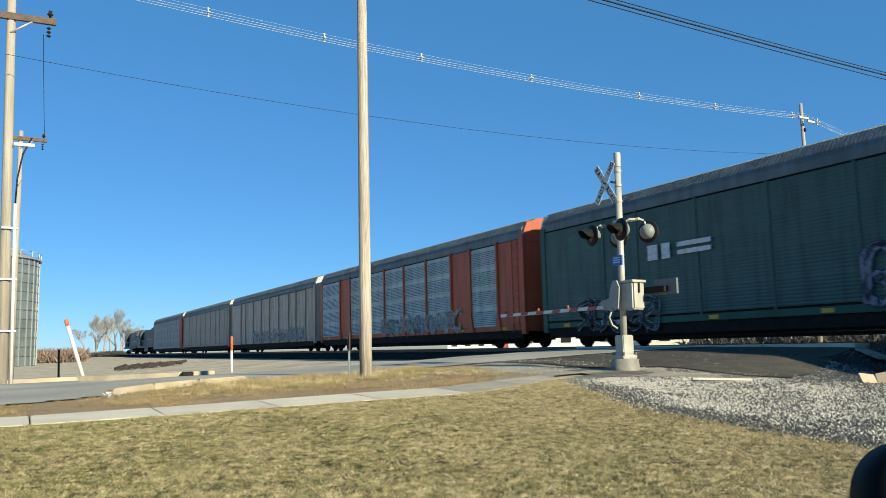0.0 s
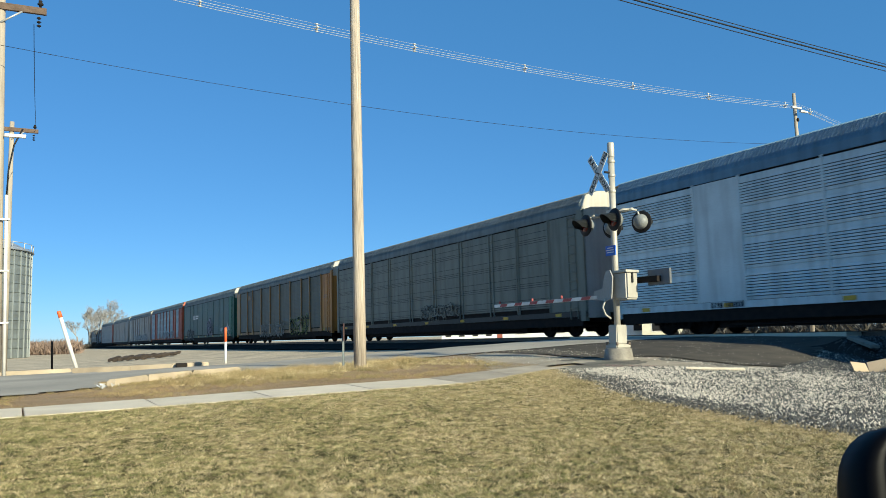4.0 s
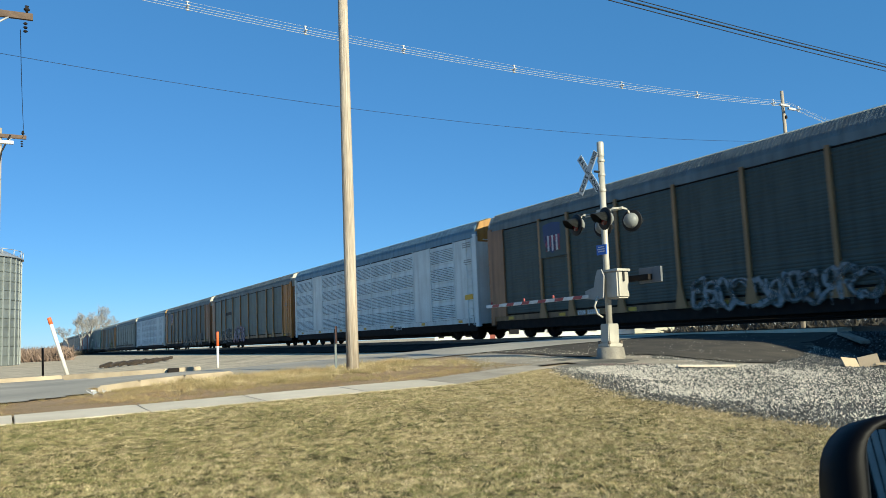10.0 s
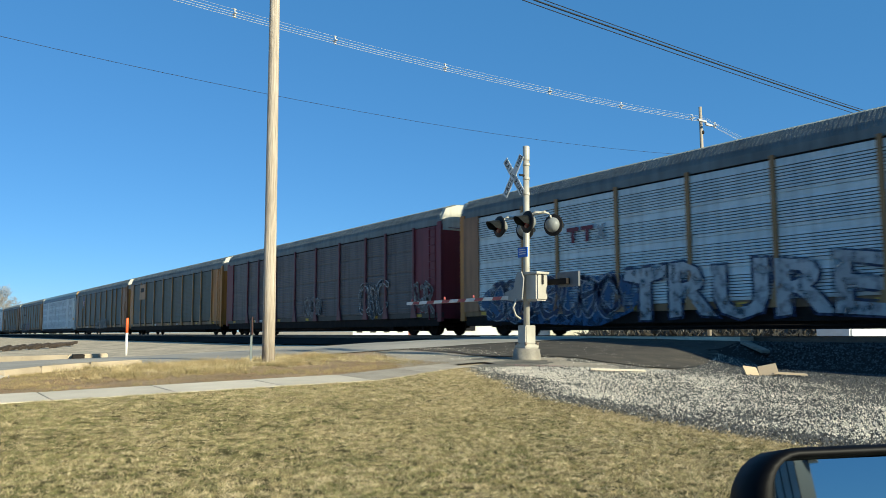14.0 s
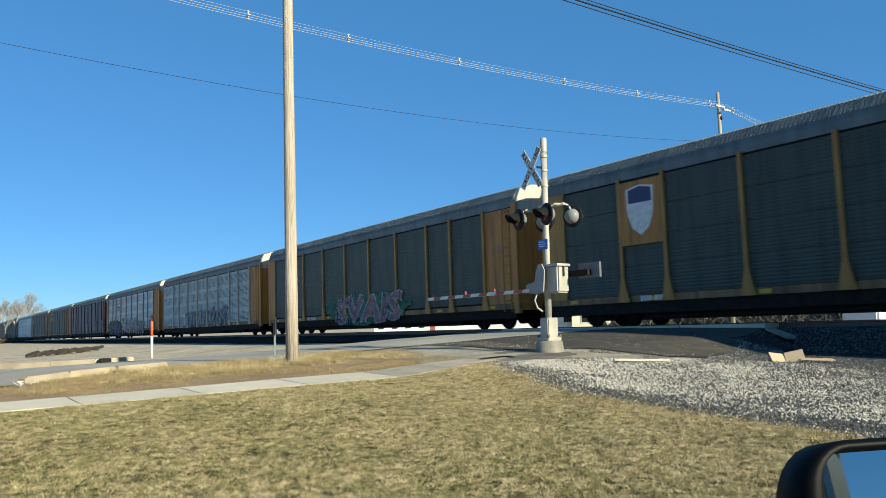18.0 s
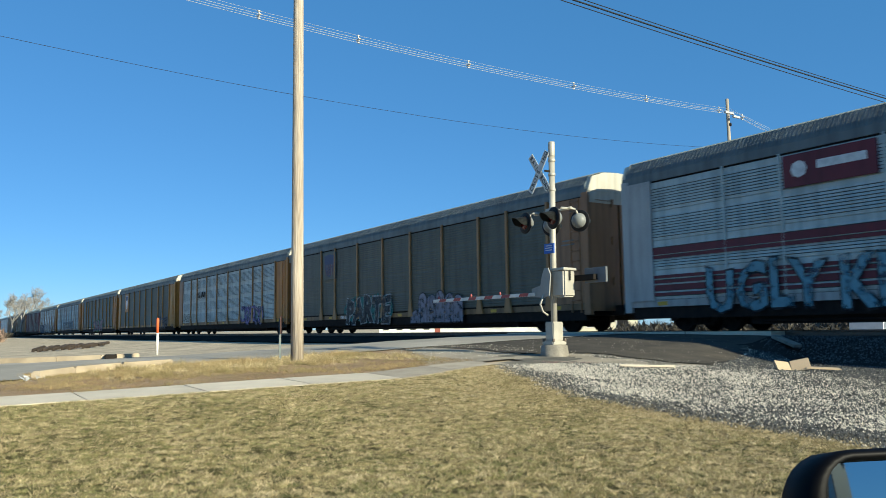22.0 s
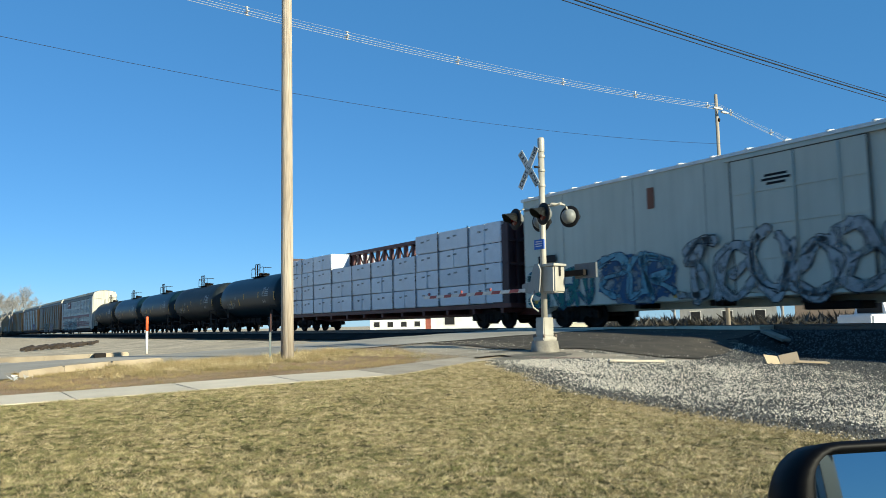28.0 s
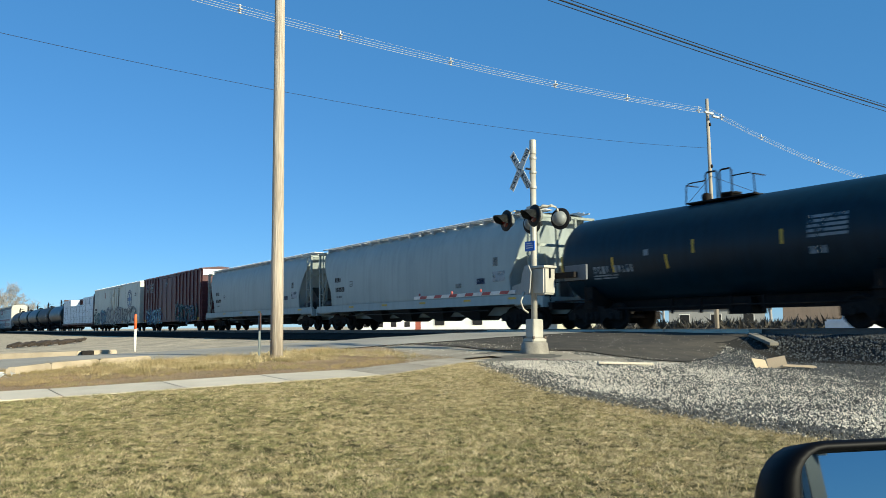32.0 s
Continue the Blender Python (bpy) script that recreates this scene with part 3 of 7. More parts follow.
def roof_bm(bm):
    """A roof sheet with ribs across it."""
    prof = [(-HW - .02, EAVE), (-HW + .04, EAVE + .18), (-HW + .3, EAVE + .55), (-.75, RIDGE - .06), (0, RIDGE), (.75, RIDGE - .06), (HW - .3, EAVE + .55), (HW - .04, EAVE + .18), (HW + .02, EAVE)]
    y, rings = -13.45, []
    k = 0
    while y < 13.46:
        d = 0.035 if k % 4 in (1, 2) else 0.0
        rings.append([bm.verts.new((x * (1 + (d * .5 if 0 < i < 8 else 0)), y, z + (d * .9 if 0 < i < 8 else 0))) for i, (x, z) in enumerate(prof)])
        y += 0.02 if k % 2 == 0 else 0.05
        k += 1
    for p, q in zip(rings, rings[1:]):
        for i in range(8):
            bm.faces.new((p[i], q[i], q[i + 1], p[i + 1]))
    bmesh.ops.recalc_face_normals(bm, faces=bm.faces[:])


def end_bm(ribbed):
    def build(bm):
        """One leaf of an end door, rounded at the top corner."""
        out = [(.055, .75), (HW - .06, .75), (HW - .06, EAVE + .1), (HW - .22, EAVE + .46), (HW - .5, RIDGE - .22), (.75, RIDGE - .12), (.055, RIDGE - .06)]
        a = [bm.verts.new((x, 0, z)) for x, z in out]
        b = [bm.verts.new((x, -.1, z)) for x, z in out]
        for i in range(len(out)):
            j = (i + 1) % len(out)
            bm.faces.new((a[i], b[i], b[j], a[j]))
        bm.faces.new(b)
        if ribbed:
            for i in range(6):
                x = .14 + .22 * i
                box(bm, x, x + .1, -.16, -.1, .85, min(EAVE + .2, RIDGE - .2 - .1 * i))
        else:
            for z in (1.7, 3.2, 4.6):
                box(bm, .3, .42, -.14, -.1, z, z + .3)
            tube(bm, [(.5, -.12, EAVE - .35), (.5, -.16, EAVE - .38), (1.2, -.16, EAVE - .38), (1.2, -.12, EAVE - .35)], .015, 5)
        bmesh.ops.recalc_face_normals(bm, faces=bm.faces[:])
    return build


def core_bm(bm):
    # Near-black solid stands in for the shaded interior behind slits and door gaps.
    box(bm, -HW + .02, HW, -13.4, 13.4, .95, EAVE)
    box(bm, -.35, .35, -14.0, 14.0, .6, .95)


def sill_bm(bm):
    box(bm, -HW - .04, -HW + .1, -13.6, 13.6, .8, 1.02)


def top_rail_bm(bm):
    box(bm, -HW - .02, -HW + .06, -13.6, 13.6, 4.97, EAVE + .02)


def cap_bm(bm):
    """The bent cap over an end door."""
    out = [(-HW + .02, EAVE - .05), (-HW + .03, EAVE + .12), (-HW + .2, EAVE + .5), (-.75, RIDGE - .08), (0, RIDGE - .03), (.75, RIDGE - .08), (HW - .2, EAVE + .5), (HW - .03, EAVE + .12), (HW - .02, EAVE - .05)]
    a = [bm.verts.new((x, -.13, z)) for x, z in out]
    b = [bm.verts.new((x, .1, z)) for x, z in out]
    for i in range(len(out)):
        j = (i + 1) % len(out)
        bm.faces.new((a[i], b[i], b[j], a[j]))
    bm.faces.new(a)
    bm.faces.new(b)
    bmesh.ops.recalc_face_normals(bm, faces=bm.faces[:])




def belly_bm(bm):
    for sx in (-1, 1):
        box(bm, *sorted((sx * (HW - .02), sx * (HW - .12))), -13.3, 13.3, .42, .8)
    for y in (-7, -3.5, 0, 3.5, 7):
        box(bm, -1.45, 1.45, y - .12, y + .12, .62, .95)
    box(bm, -1.25, 1.25, -9.0, 9.0, .2, .62)
    tube(bm, [(-1.3, -8.6, .3), (-1.3, 8.6, .3)], .04, 6)


def ladder_bm(bm):
    rungs(bm, -HW - .05, 0, 1.15, 4.8, .42, 11)
    box(bm, -HW - .08, -HW - .04, -.25, -.22, .7, 4.9)
    box(bm, -HW - .08, -HW - .04, .22, .25, .7, 4.9)


def reflector_bm(bm):
    box(bm, -HW - .048, -HW - .04, -.2, .2, .84, .97)


SHIFT = (-.45, -.45, -.45, -.45, -.45, -.5, -.5, -.5, -.4, -.4, 0, .3, .45, .45, .4, .3, .15, 0, -.2, -.45, -.45)


def autorack(k, label, panel, post, solid, end, sill=None, style="louvre", solids=(), end_ribs=False, corner=None, roof=None, cap=None, front=None, rail=None, rear=None, wide=True):
    car = tagged(empty("autorack"), label, "railcar", "cars of the freight train")
    sill = sill or solid
    roof = roof or M["galv"]
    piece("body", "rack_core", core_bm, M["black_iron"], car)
    piece("roof", "rack_roof", roof_bm, roof, car, label="ribbed galvanised roof")
    for turn in (0, 180):
        piece("side_sill", "rack_sill", sill_bm, SILLS.get(sill.name, sill), car, pose(0, 0, 0, 0, 0, turn))
        piece("top_rail", "rack_rail", top_rail_bm, rail or roof, car, pose(0, 0, 0, 0, 0, turn))
        piece("end_cap", "rack_cap", cap_bm, cap or white_end, car, pose(0, -13.5 if turn == 0 else 13.5, 0, 0, 0, turn))
    piece("underframe", "rack_belly", belly_bm, IRON, car)
    for i in range(10):
        a, b = BAYS[i], BAYS[i + 1]
        w, c = a - b, (a + b) / 2
        at = pose(-HW, c, 0)
        if i in solids or i == 9 and (wide or rear or not corner):
            m = (rear or corner) if (i == 9 and (rear or corner)) else solid
            piece("side_panel", f"plate{w:.2f}", plate_bm(w - .01), m, car, at)
        else:
            piece("side_panel", f"{style}{w:.2f}", louvre_bm(w, style), [panel, louvre_shade if style == "louvre" else perf_shade], car, at)
        if i:
            piece("side_post", "rack_slim_post" if post is panel else "rack_post", slim_bm if post is panel else post_bm, post, car, pose(-HW - .03, a, 0))
    piece("corner_post", "rack_corner", lambda bm: box(bm, -HW - .07, -HW + .1, -.15, .15, .62, 5.1), corner or solid, car, pose(0, 13.45, 0))
    piece("corner_post", "rack_corner", lambda bm: box(bm, -HW - .07, -HW + .1, -.15, .15, .62, 5.1), corner or solid, car, pose(0, -13.45, 0))
    if corner and not wide:
        piece("side_panel", "rack_rear", lambda bm: box(bm, -.105, 0, -.4, .4, 1.0, 4.97), corner, car, pose(-HW, -13.0, 0), "painted solid corner panel")
    if front:
        piece("side_panel", "rack_front", lambda bm: box(bm, -.105, 0, -.5, .5, 1.0, 4.97), front, car, pose(-HW, 12.8, 0), "painted solid corner panel")
    piece("ladder", "rack_ladder", ladder_bm, corner or solid, car, pose(0, -12.9, 0))
    for side in (0, 1):
        for mir in (0, 1):
            m = pose(0, -13.5, 0) if side == 0 else pose(0, 13.5, 0, 0, 0, 180)
            if mir:
                m = m @ Matrix.Diagonal((-1, 1, 1, 1))
            piece("end_door", "rack_end_ribbed" if end_ribs else "rack_end", end_bm(end_ribs), end, car, m)
    if not end_ribs:
        for turn in (0, 180):
            piece("end_band", "rack_end_band", lambda bm: box(bm, -HW + .05, HW - .05, -.115, -.1, 4.72, EAVE + .1), cap or white_end, car, pose(0, -13.5 if turn == 0 else 13.5, 0, 0, 0, turn))
    for y in (-11.8, -7.8, -3.8, .1, 4.2, 8.3, 12.0):
        piece("reflector", "reflector", reflector_bm, M["yellow"], car, pose(0, y, 0), "yellow reflector plate")
    couplers(car, 13.75)
    bogie(car, 10.9)
    bogie(car, -10.9)
    along = Matrix.Translation((0, {6: 1.15, 12: .5, 19: 1.1}.get(k, .8), 0))
    for o in car.children:
        o.matrix_basis = along @ o.matrix_basis
    MOVING.append((car, 142.3 - LEN * (k + 0.5) + SHIFT[k]))
    return car


SX = -HW - .115                 # the plane just outside a rack's ribs and posts
def placard(car, y, w, z0, z1, m, shape=None, shape_mat=None, second=None):
    part("placard", new_box(SX - .01, SX + .05, y - w / 2, y + w / 2, z0, z1), m, car, "painted placard plate")
    if shape:
        bm = bmesh.new()
        flat_poly(bm, [(y + a, b) for a, b in shape], SX - .016)
        part("emblem", bm, shape_mat, car, "plain emblem shape")
    if second:
        for (pts, m2) in second:
            bm = bmesh.new()
            flat_poly(bm, [(y + a, b) for a, b in pts], SX - .02)
            part("emblem", bm, m2, car)


def shield(z0, z1, w):
    h = z1 - z0
    return [(-w, z1 - .06 * h), (0, z1), (w, z1 - .06 * h), (w * .95, z0 + .45 * h), (w * .6, z0 + .15 * h), (0, z0), (-w * .6, z0 + .15 * h), (-w * .95, z0 + .45 * h)]


dark = paint("dark_rack_steel", (0.053, 0.068, 0.058), .3)
dark_warm = paint("brown_grey_rack_steel", (0.088, 0.095, 0.076), .3)
dark_green = paint("dark_green_grey_steel", (0.052, 0.07, 0.058), .3)
olive_grey = paint("olive_grey_steel", (0.17, 0.175, 0.14), .3)
teal_grey = paint("teal_grey_steel", (0.11, 0.135, 0.118), .3)
teal_green = paint("teal_green_steel", (0.062, 0.112, 0.098), .3)
charcoal = paint("charcoal_maroon_steel", (0.095, 0.088, 0.09), .45)
silver = paint("silver_rack_steel", (0.47, 0.52, 0.5), .3, .5, .1)
silver_tan = paint("weathered_silver_steel", (0.46, 0.4, 0.33), .35)
tan_grey = paint("tan_grey_steel", (0.34, 0.29, 0.235), .3)
white_rack = paint("white_rack_paint", (0.62, 0.68, 0.68), .22)
yellow_rack = paint("yellow_rack_paint", (0.4, 0.21, 0.045), .45)
ochre = paint("ochre_rack_paint", (0.42, 0.19, 0.038), .45)
brown_rack = paint("brown_rack_paint", (0.28, 0.15, 0.07), .45)
tan_post = paint("tan_post_paint", (0.33, 0.19, 0.075), .3)
orange_rack = paint("rust_orange_paint", (0.42, 0.09, 0.035), .3)
green_rack = paint("deep_green_paint", (0.018, 0.085, 0.06), .3)
bright_green = paint("bright_green_paint", (0.014, 0.12, 0.07), .3)
maroon = paint("maroon_paint", (0.125, 0.016, 0.028), .3)
dull_maroon = paint("dull_maroon_paint", (0.13, 0.04, 0.05), .4)
grey_end = paint("grey_end_paint", (0.4, 0.41, 0.4), .3)
white_end = paint("white_end_paint", (0.52, 0.5, 0.42), .3)
spray = {n: spray_paint(n, c) for n, c in dict(white=(.5, .52, .53), black=(.02, .02, .025), pink=(.35, .14, .2), teal=(.03, .17, .16), sky=(.2, .38, .46), blue=(.028, .085, .19), violet=(.2, .17, .4), grey=(.3, .32, .33), green=(.03, .16, .09), red=(.38, .06, .08), lime=(.35, .4, .08), pale=(.4, .42, .43), navy=(.02, .035, .09), mauve=(.3, .16, .22), lilac=(.28, .27, .33), smoke=(.2, .21, .205)).items()}

AR = {}
# Shade inside louvres and perforations, put in as dark paint.
louvre_shade = paint("dark_louvre_slot", (0.085, 0.105, 0.11), .2)
perf_shade = paint("dark_perforation", (0.03, 0.034, 0.034), .2)
blue_roof = paint("steel_blue_roof", (0.13, 0.22, 0.3), .3)
grime = paint("grimy_sill_black", (0.035, 0.034, 0.032), .3)
rusty_sill = paint("rusty_ochre_sill", (0.25, 0.15, 0.06), .5, col2=(0.05, 0.035, 0.025))
SILLS = {ochre.name: rusty_sill, yellow_rack.name: rusty_sill, dark.name: rusty_sill, dark_warm.name: rusty_sill, dark_green.name: rusty_sill, charcoal.name: grime, olive_grey.name: grime, teal_grey.name: rusty_sill}
AR[0] = autorack(0, "light grey autorack railcar with rust-red corner posts", silver_tan, silver_tan, silver_tan, orange_rack, corner=orange_rack)
AR[1] = autorack(1, "dull grey autorack railcar with flat ribbed sides", tan_grey, tan_grey, tan_grey, tan_grey, style="seam")
AR[2] = autorack(2, "pale tan-grey autorack railcar with scribbled lower panels", silver_tan, tan_grey, silver_tan, white_end, style="seam")
AR[3] = autorack(3, "rust-orange autorack railcar with silver louvred panels", silver, orange_rack, orange_rack, orange_rack, solids=(1, 7), cap=orange_rack)
AR[4] = autorack(4, "dark green autorack railcar with graffiti along the sill", teal_green, teal_green, green_rack, green_rack, style="plain", rear=bright_green)
AR[5] = autorack(5, "dark grey autorack railcar with tan posts and yellow end", dark_warm, tan_post, dark_warm, ochre, corner=ochre, front=tan_post, sill=dark_warm, style="plain")
AR[6] = autorack(6, "smooth olive-grey autorack railcar with pale ends", olive_grey, olive_grey, olive_grey, grey_end, style="perf")
for i in range(10):
    piece("side_post", "rack_slim_post", slim_bm, olive_grey, AR[6], pose(-HW - .03, (BAYS[i] + BAYS[i + 1]) / 2, 0))
AR[7] = autorack(7, "silver-white louvred autorack railcar with yellow end", white_rack, white_rack, white_rack, yellow_rack, solids=(1, 7), cap=yellow_rack, roof=blue_roof)
AR[8] = autorack(8, "dark grey autorack railcar with tan posts and a blue-red shield", dark, tan_post, dark, brown_rack, corner=brown_rack, front=ochre, sill=dark, style="plain")
AR[9] = autorack(9, "grey-green autorack railcar with tan ends and white graffiti", teal_grey, tan_post, teal_grey, brown_rack, corner=ochre, front=brown_rack, style="plain")
AR[10] = autorack(10, "white autorack railcar with louvred and smooth panels", white_rack, white_rack, white_rack, white_rack, solids=(1, 7), cap=yellow_rack, roof=blue_roof)
AR[11] = autorack(11, "dark grey autorack railcar with yellow end and tan posts", dark, tan_post, dark, yellow_rack, corner=brown_rack, front=brown_rack, sill=dark, style="plain")
AR[12] = autorack(12, "dark green-grey autorack railcar with a tan placard", dark_green, tan_post, dark, ochre, corner=ochre, front=ochre, sill=dark, style="plain")
AR[13] = autorack(13, "charcoal autorack railcar with maroon posts and graffiti", charcoal, dull_maroon, charcoal, maroon, corner=maroon, front=maroon, sill=charcoal, style="seam")
AR[14] = autorack(14, "white autorack railcar with tan posts and blue graffiti", white_rack, tan_post, white_rack, ochre, corner=ochre, front=brown_rack, sill=ochre, wide=True)
AR[15] = autorack(15, "silver autorack railcar with yellow end doors", silver, silver_tan, silver, ochre, corner=ochre, sill=ochre)
AR[16] = autorack(16, "dark green-grey autorack railcar with yellow posts", dark_green, yellow_rack, dark_green, ochre, corner=ochre, front=ochre, sill=ochre, style="plain")
# The default white cap paints in sunlight on the tops of its end ribs.
AR[17] = autorack(17, "dark autorack railcar with yellow posts and a shield placard", dark, yellow_rack, dark, yellow_rack, corner=yellow_rack, front=yellow_rack, sill=ochre, style="seam", end_ribs=True)
AR[18] = autorack(18, "yellow autorack railcar with silver louvred panels", silver, tan_post, ochre, brown_rack, corner=ochre, front=brown_rack, sill=ochre)
AR[19] = autorack(19, "dark grey autorack railcar with tan posts and graffiti", dark_warm, tan_post, dark_warm, brown_rack, corner=brown_rack, sill=ochre, style="plain")
AR[20] = autorack(20, "silver autorack railcar with maroon stripes and pale ends", silver, silver, grey_end, white_end, front=grey_end, corner=grey_end, wide=False)

# emblems and graffiti on the racks
WM = M["white_mark"]
navy = paint("navy_emblem", (.03, .045, .12), .1)
def stripes(y, z0, z1, w, m_white, m_red):
    return [([(-w + i * w / 3.5, z0 + .05), (-w + (i + .55) * w / 3.5, z0 + .05), (-w + (i + .55) * w / 3.5, z1), (-w + i * w / 3.5, z1)], m_white if i % 2 else m_red) for i in range(7)]
placard(AR[8], 9.4, 1.9, 3.3, 4.85, tan_post, shield(3.45, 4.75, .6), navy, stripes(9.4, 3.5, 4.2, .5, WM, spray["red"]))
placard(AR[11], 9.4, 1.9, 3.3, 4.85, dark, shield(3.45, 4.75, .6), navy, stripes(9.4, 3.5, 4.2, .5, WM, spray["red"]))
placard(AR[17], 9.35, 1.9, 2.7, 4.85, ochre, shield(3.0, 4.7, .6), WM, [([(-.5, 4.1), (.5, 4.1), (.5, 4.55), (0, 4.65), (-.5, 4.55)], navy)])
placard(AR[19], 9.4, 1.7, 3.2, 4.8, dark_warm, shield(3.3, 4.7, .65), navy, stripes(9.4, 3.4, 4.1, .55, spray["smoke"], dull_maroon))
placard(AR[12], 9.3, 2.0, 3.4, 4.85, tan_post, [(-.6, 4.1), (.6, 4.1), (.6, 4.5), (-.6, 4.5)], M["black"])
placard(AR[20], 6.95, 2.6, 3.95, 4.85, maroon, [(.3, 4.35), (-1.05, 4.35), (-1.05, 4.58), (.3, 4.58)], WM, [([(.82 + .24 * math.cos(a * .7854), 4.42 + .24 * math.sin(a * .7854)) for a in range(8)], WM)])
bars("lettering", [(7.55, 3.3, .5, .55), (6.9, 3.3, .4, .55), (5.6, 3.45, 1.5, .16), (5.6, 3.18, 1.5, .16)], SX, WM, AR[4], "white emblem and lettering bars")
chars(AR[5], 9.85, 4.12, .38, (3,), SX, tan_post, "dull yellow block emblem")
bars("lettering", [(7.1, 3.43, 2.3, .3)], SX, M["black"], AR[9])
bm = bmesh.new()
for y in (7.55, 6.85):
    box(bm, SX - .004, SX, y - .31, y + .31, 3.72, 3.86)
    box(bm, SX - .004, SX, y - .08, y + .08, 3.3, 3.72)
part("emblem", bm, maroon, AR[14], "maroon block emblem")
bm = bmesh.new()
for d in (-1, 1):
    flat_poly(bm, [(6.2 - d * .25, 3.3), (6.2 - d * .07, 3.3), (6.2 + d * .25, 3.86), (6.2 + d * .07, 3.86)], SX - .002 - .001 * d)
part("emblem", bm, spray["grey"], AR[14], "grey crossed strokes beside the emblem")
bm = bmesh.new()
for i in range(5):
    box(bm, SX - .003, SX, 7.15 + .04 * i, 8.1, 3.2 + .1 * i, 3.25 + .1 * i)
for i in range(2):
    flat_poly(bm, [(7.0 - .6 * i, 3.2), (6.55 - .6 * i, 3.2), (6.4 - .6 * i, 3.66), (6.85 - .6 * i, 3.66)], SX - .004)
part("emblem", bm, M["black"], AR[18], "black slanted block emblem")
bars("lettering", [(-3.9, 1.5 + .75 * 0 - .72, 1.0, .2), (-11.9, 4.75, .8, .05), (-11.9, 4.65, .8, .05), (-11.9, 4.55, .8, .05), (-12.0, 3.9, .7, .05), (-12.0, 3.8, .8, .05), (-12.0, 3.7, .6, .05)], SX + .05, spray["grey"], AR[10])
part("notice", new_box(SX + .03, SX + .062, -12.35, -11.6, 1.95, 2.2), M["yellow"], AR[10], "yellow notice plate")
part("notice", new_box(SX + .03, SX + .062, -12.3, -11.7, 2.6, 3.0), M["black"], AR[20], "dark framed notice")
for k, y, mm in ((4, 10.6, WM), (7, 9.8, spray["black"]), (8, 7.0, WM), (11, 8.1, WM), (12, 5.6, WM), (13, 9.0, WM), (14, 7.4, WM), (15, 8.6, WM), (16, 8.0, WM), (17, 9.6, WM), (19, 8.0, WM), (20, 5.2, WM)):
    chars(AR[k], y, .83, .17, (4, 6), SX + .068, mm, "row of small stencilled lettering on the sill")
chars(AR[12], -2.0, .83, .17, (2,), SX + .068, WM)
for car in (AR[9], AR[16], AR[19], AR[5]):
    bars("lettering", [(-11.4, 3.4, .6, .05), (-11.4, 3.25, .7, .05)], SX + .06, spray["smoke"], car)
# maroon stripes along the last rack
bm = bmesh.new()
for z0, z1 in ((2.36, 2.46), (2.5, 2.72), (1.15, 1.25), (1.32, 1.5), (1.56, 1.66), (1.72, 1.82)):
    box(bm, SX + .045, SX + .05, -10.5, 13.2, z0, z1)
part("stripes", bm, maroon, AR[20], "maroon stripes along the side")

graffiti(AR[2], 6, -10, 1.0, 1.8, SX, spray["white"], spray["grey"], 3)
graffiti(AR[4], 11.9, 7.4, .7, 1.8, SX, spray["black"], spray["grey"], 4)
graffiti(AR[4], -.2, -3.2, 1.1, 2.6, SX, spray["lilac"], spray["navy"], 6)
for cy, cz, s in ((-7.55, 1.45, .72), (-10.4, 1.5, .92)):
    bm = bmesh.new()
    flat_poly(bm, [(cy + a * s, cz + b * s) for a, b in ((1, .1), (.75, .32), (.3, .42), (-.1, .85), (-.15, .42), (-.6, .35), (-1.0, .6), (-.85, .2), (-1.0, -.15), (-.6, .05), (-.3, -.1), (-.5, -.55), (.05, -.2), (.5, -.25), (.3, -.05), (.8, -.05))], SX)
    part("graffiti", bm, spray["white"], AR[4], "white sprayed stencil of a fish")
graffiti(AR[5], 5.9, -1.4, .7, 1.6, SX, dark_warm, spray["grey"], 7)
graffiti(AR[5], -3.2, -7.8, .7, 1.9, SX, spray["black"], spray["lime"], 71)
graffiti(AR[3], 3, -7, 1.0, 1.9, SX, spray["grey"], spray["white"], 8)
graffiti(AR[6], 1.8, -2.6, 1.2, 1.75, SX, olive_grey, spray["black"], 9)
graffiti(AR[8], 1.6, -1.5, .55, 1.4, SX, spray["smoke"], dark, 10)
graffiti(AR[8], -2.2, -5.9, .55, 1.55, SX, spray["smoke"], dark, 41)
graffiti(AR[8], -6.5, -9.2, .55, 1.65, SX, spray["smoke"], dark, 42)
graffiti(AR[11], 2.1, -4.3, .8, 1.6, SX, spray["grey"], dark, 101)
words(AR[9], "SRE", 9.8, 5.8, .6, 1.9, SX, spray["black"], spray["grey"])
words(AR[9], "AXB", 5.2, .9, .6, 1.95, SX, spray["lilac"], spray["pink"])
graffiti(AR[13], 1.2, -1.0, 1.2, 2.1, SX, charcoal, spray["grey"], 12)
graffiti(AR[13], -5.6, -8.2, 1.0, 2.4, SX, spray["black"], spray["white"], 13)
graffiti(AR[13], -10.6, -12.2, 1.2, 2.3, SX, charcoal, spray["grey"], 14)
graffiti(AR[14], 12.4, 5.4, .75, 2.0, SX - .006, spray["navy"], spray["pale"], 15)
bm = bmesh.new()
flat_poly(bm, [(8.6 + 4.4 * math.copysign(abs(math.cos(i * .2618)) ** .5, math.cos(i * .2618)) + random.uniform(-.3, .3), 1.3 + .85 * math.sin(i * .2618) + random.uniform(-.15, .15)) for i in range(24)], SX)
part("graffiti_ground", bm, spray["blue"], AR[14], "sprayed blue ground behind graffiti")
words(AR[14], "TRURE", 5.2, -3.1, .55, 2.15, SX - .006, spray["white"], spray["navy"])
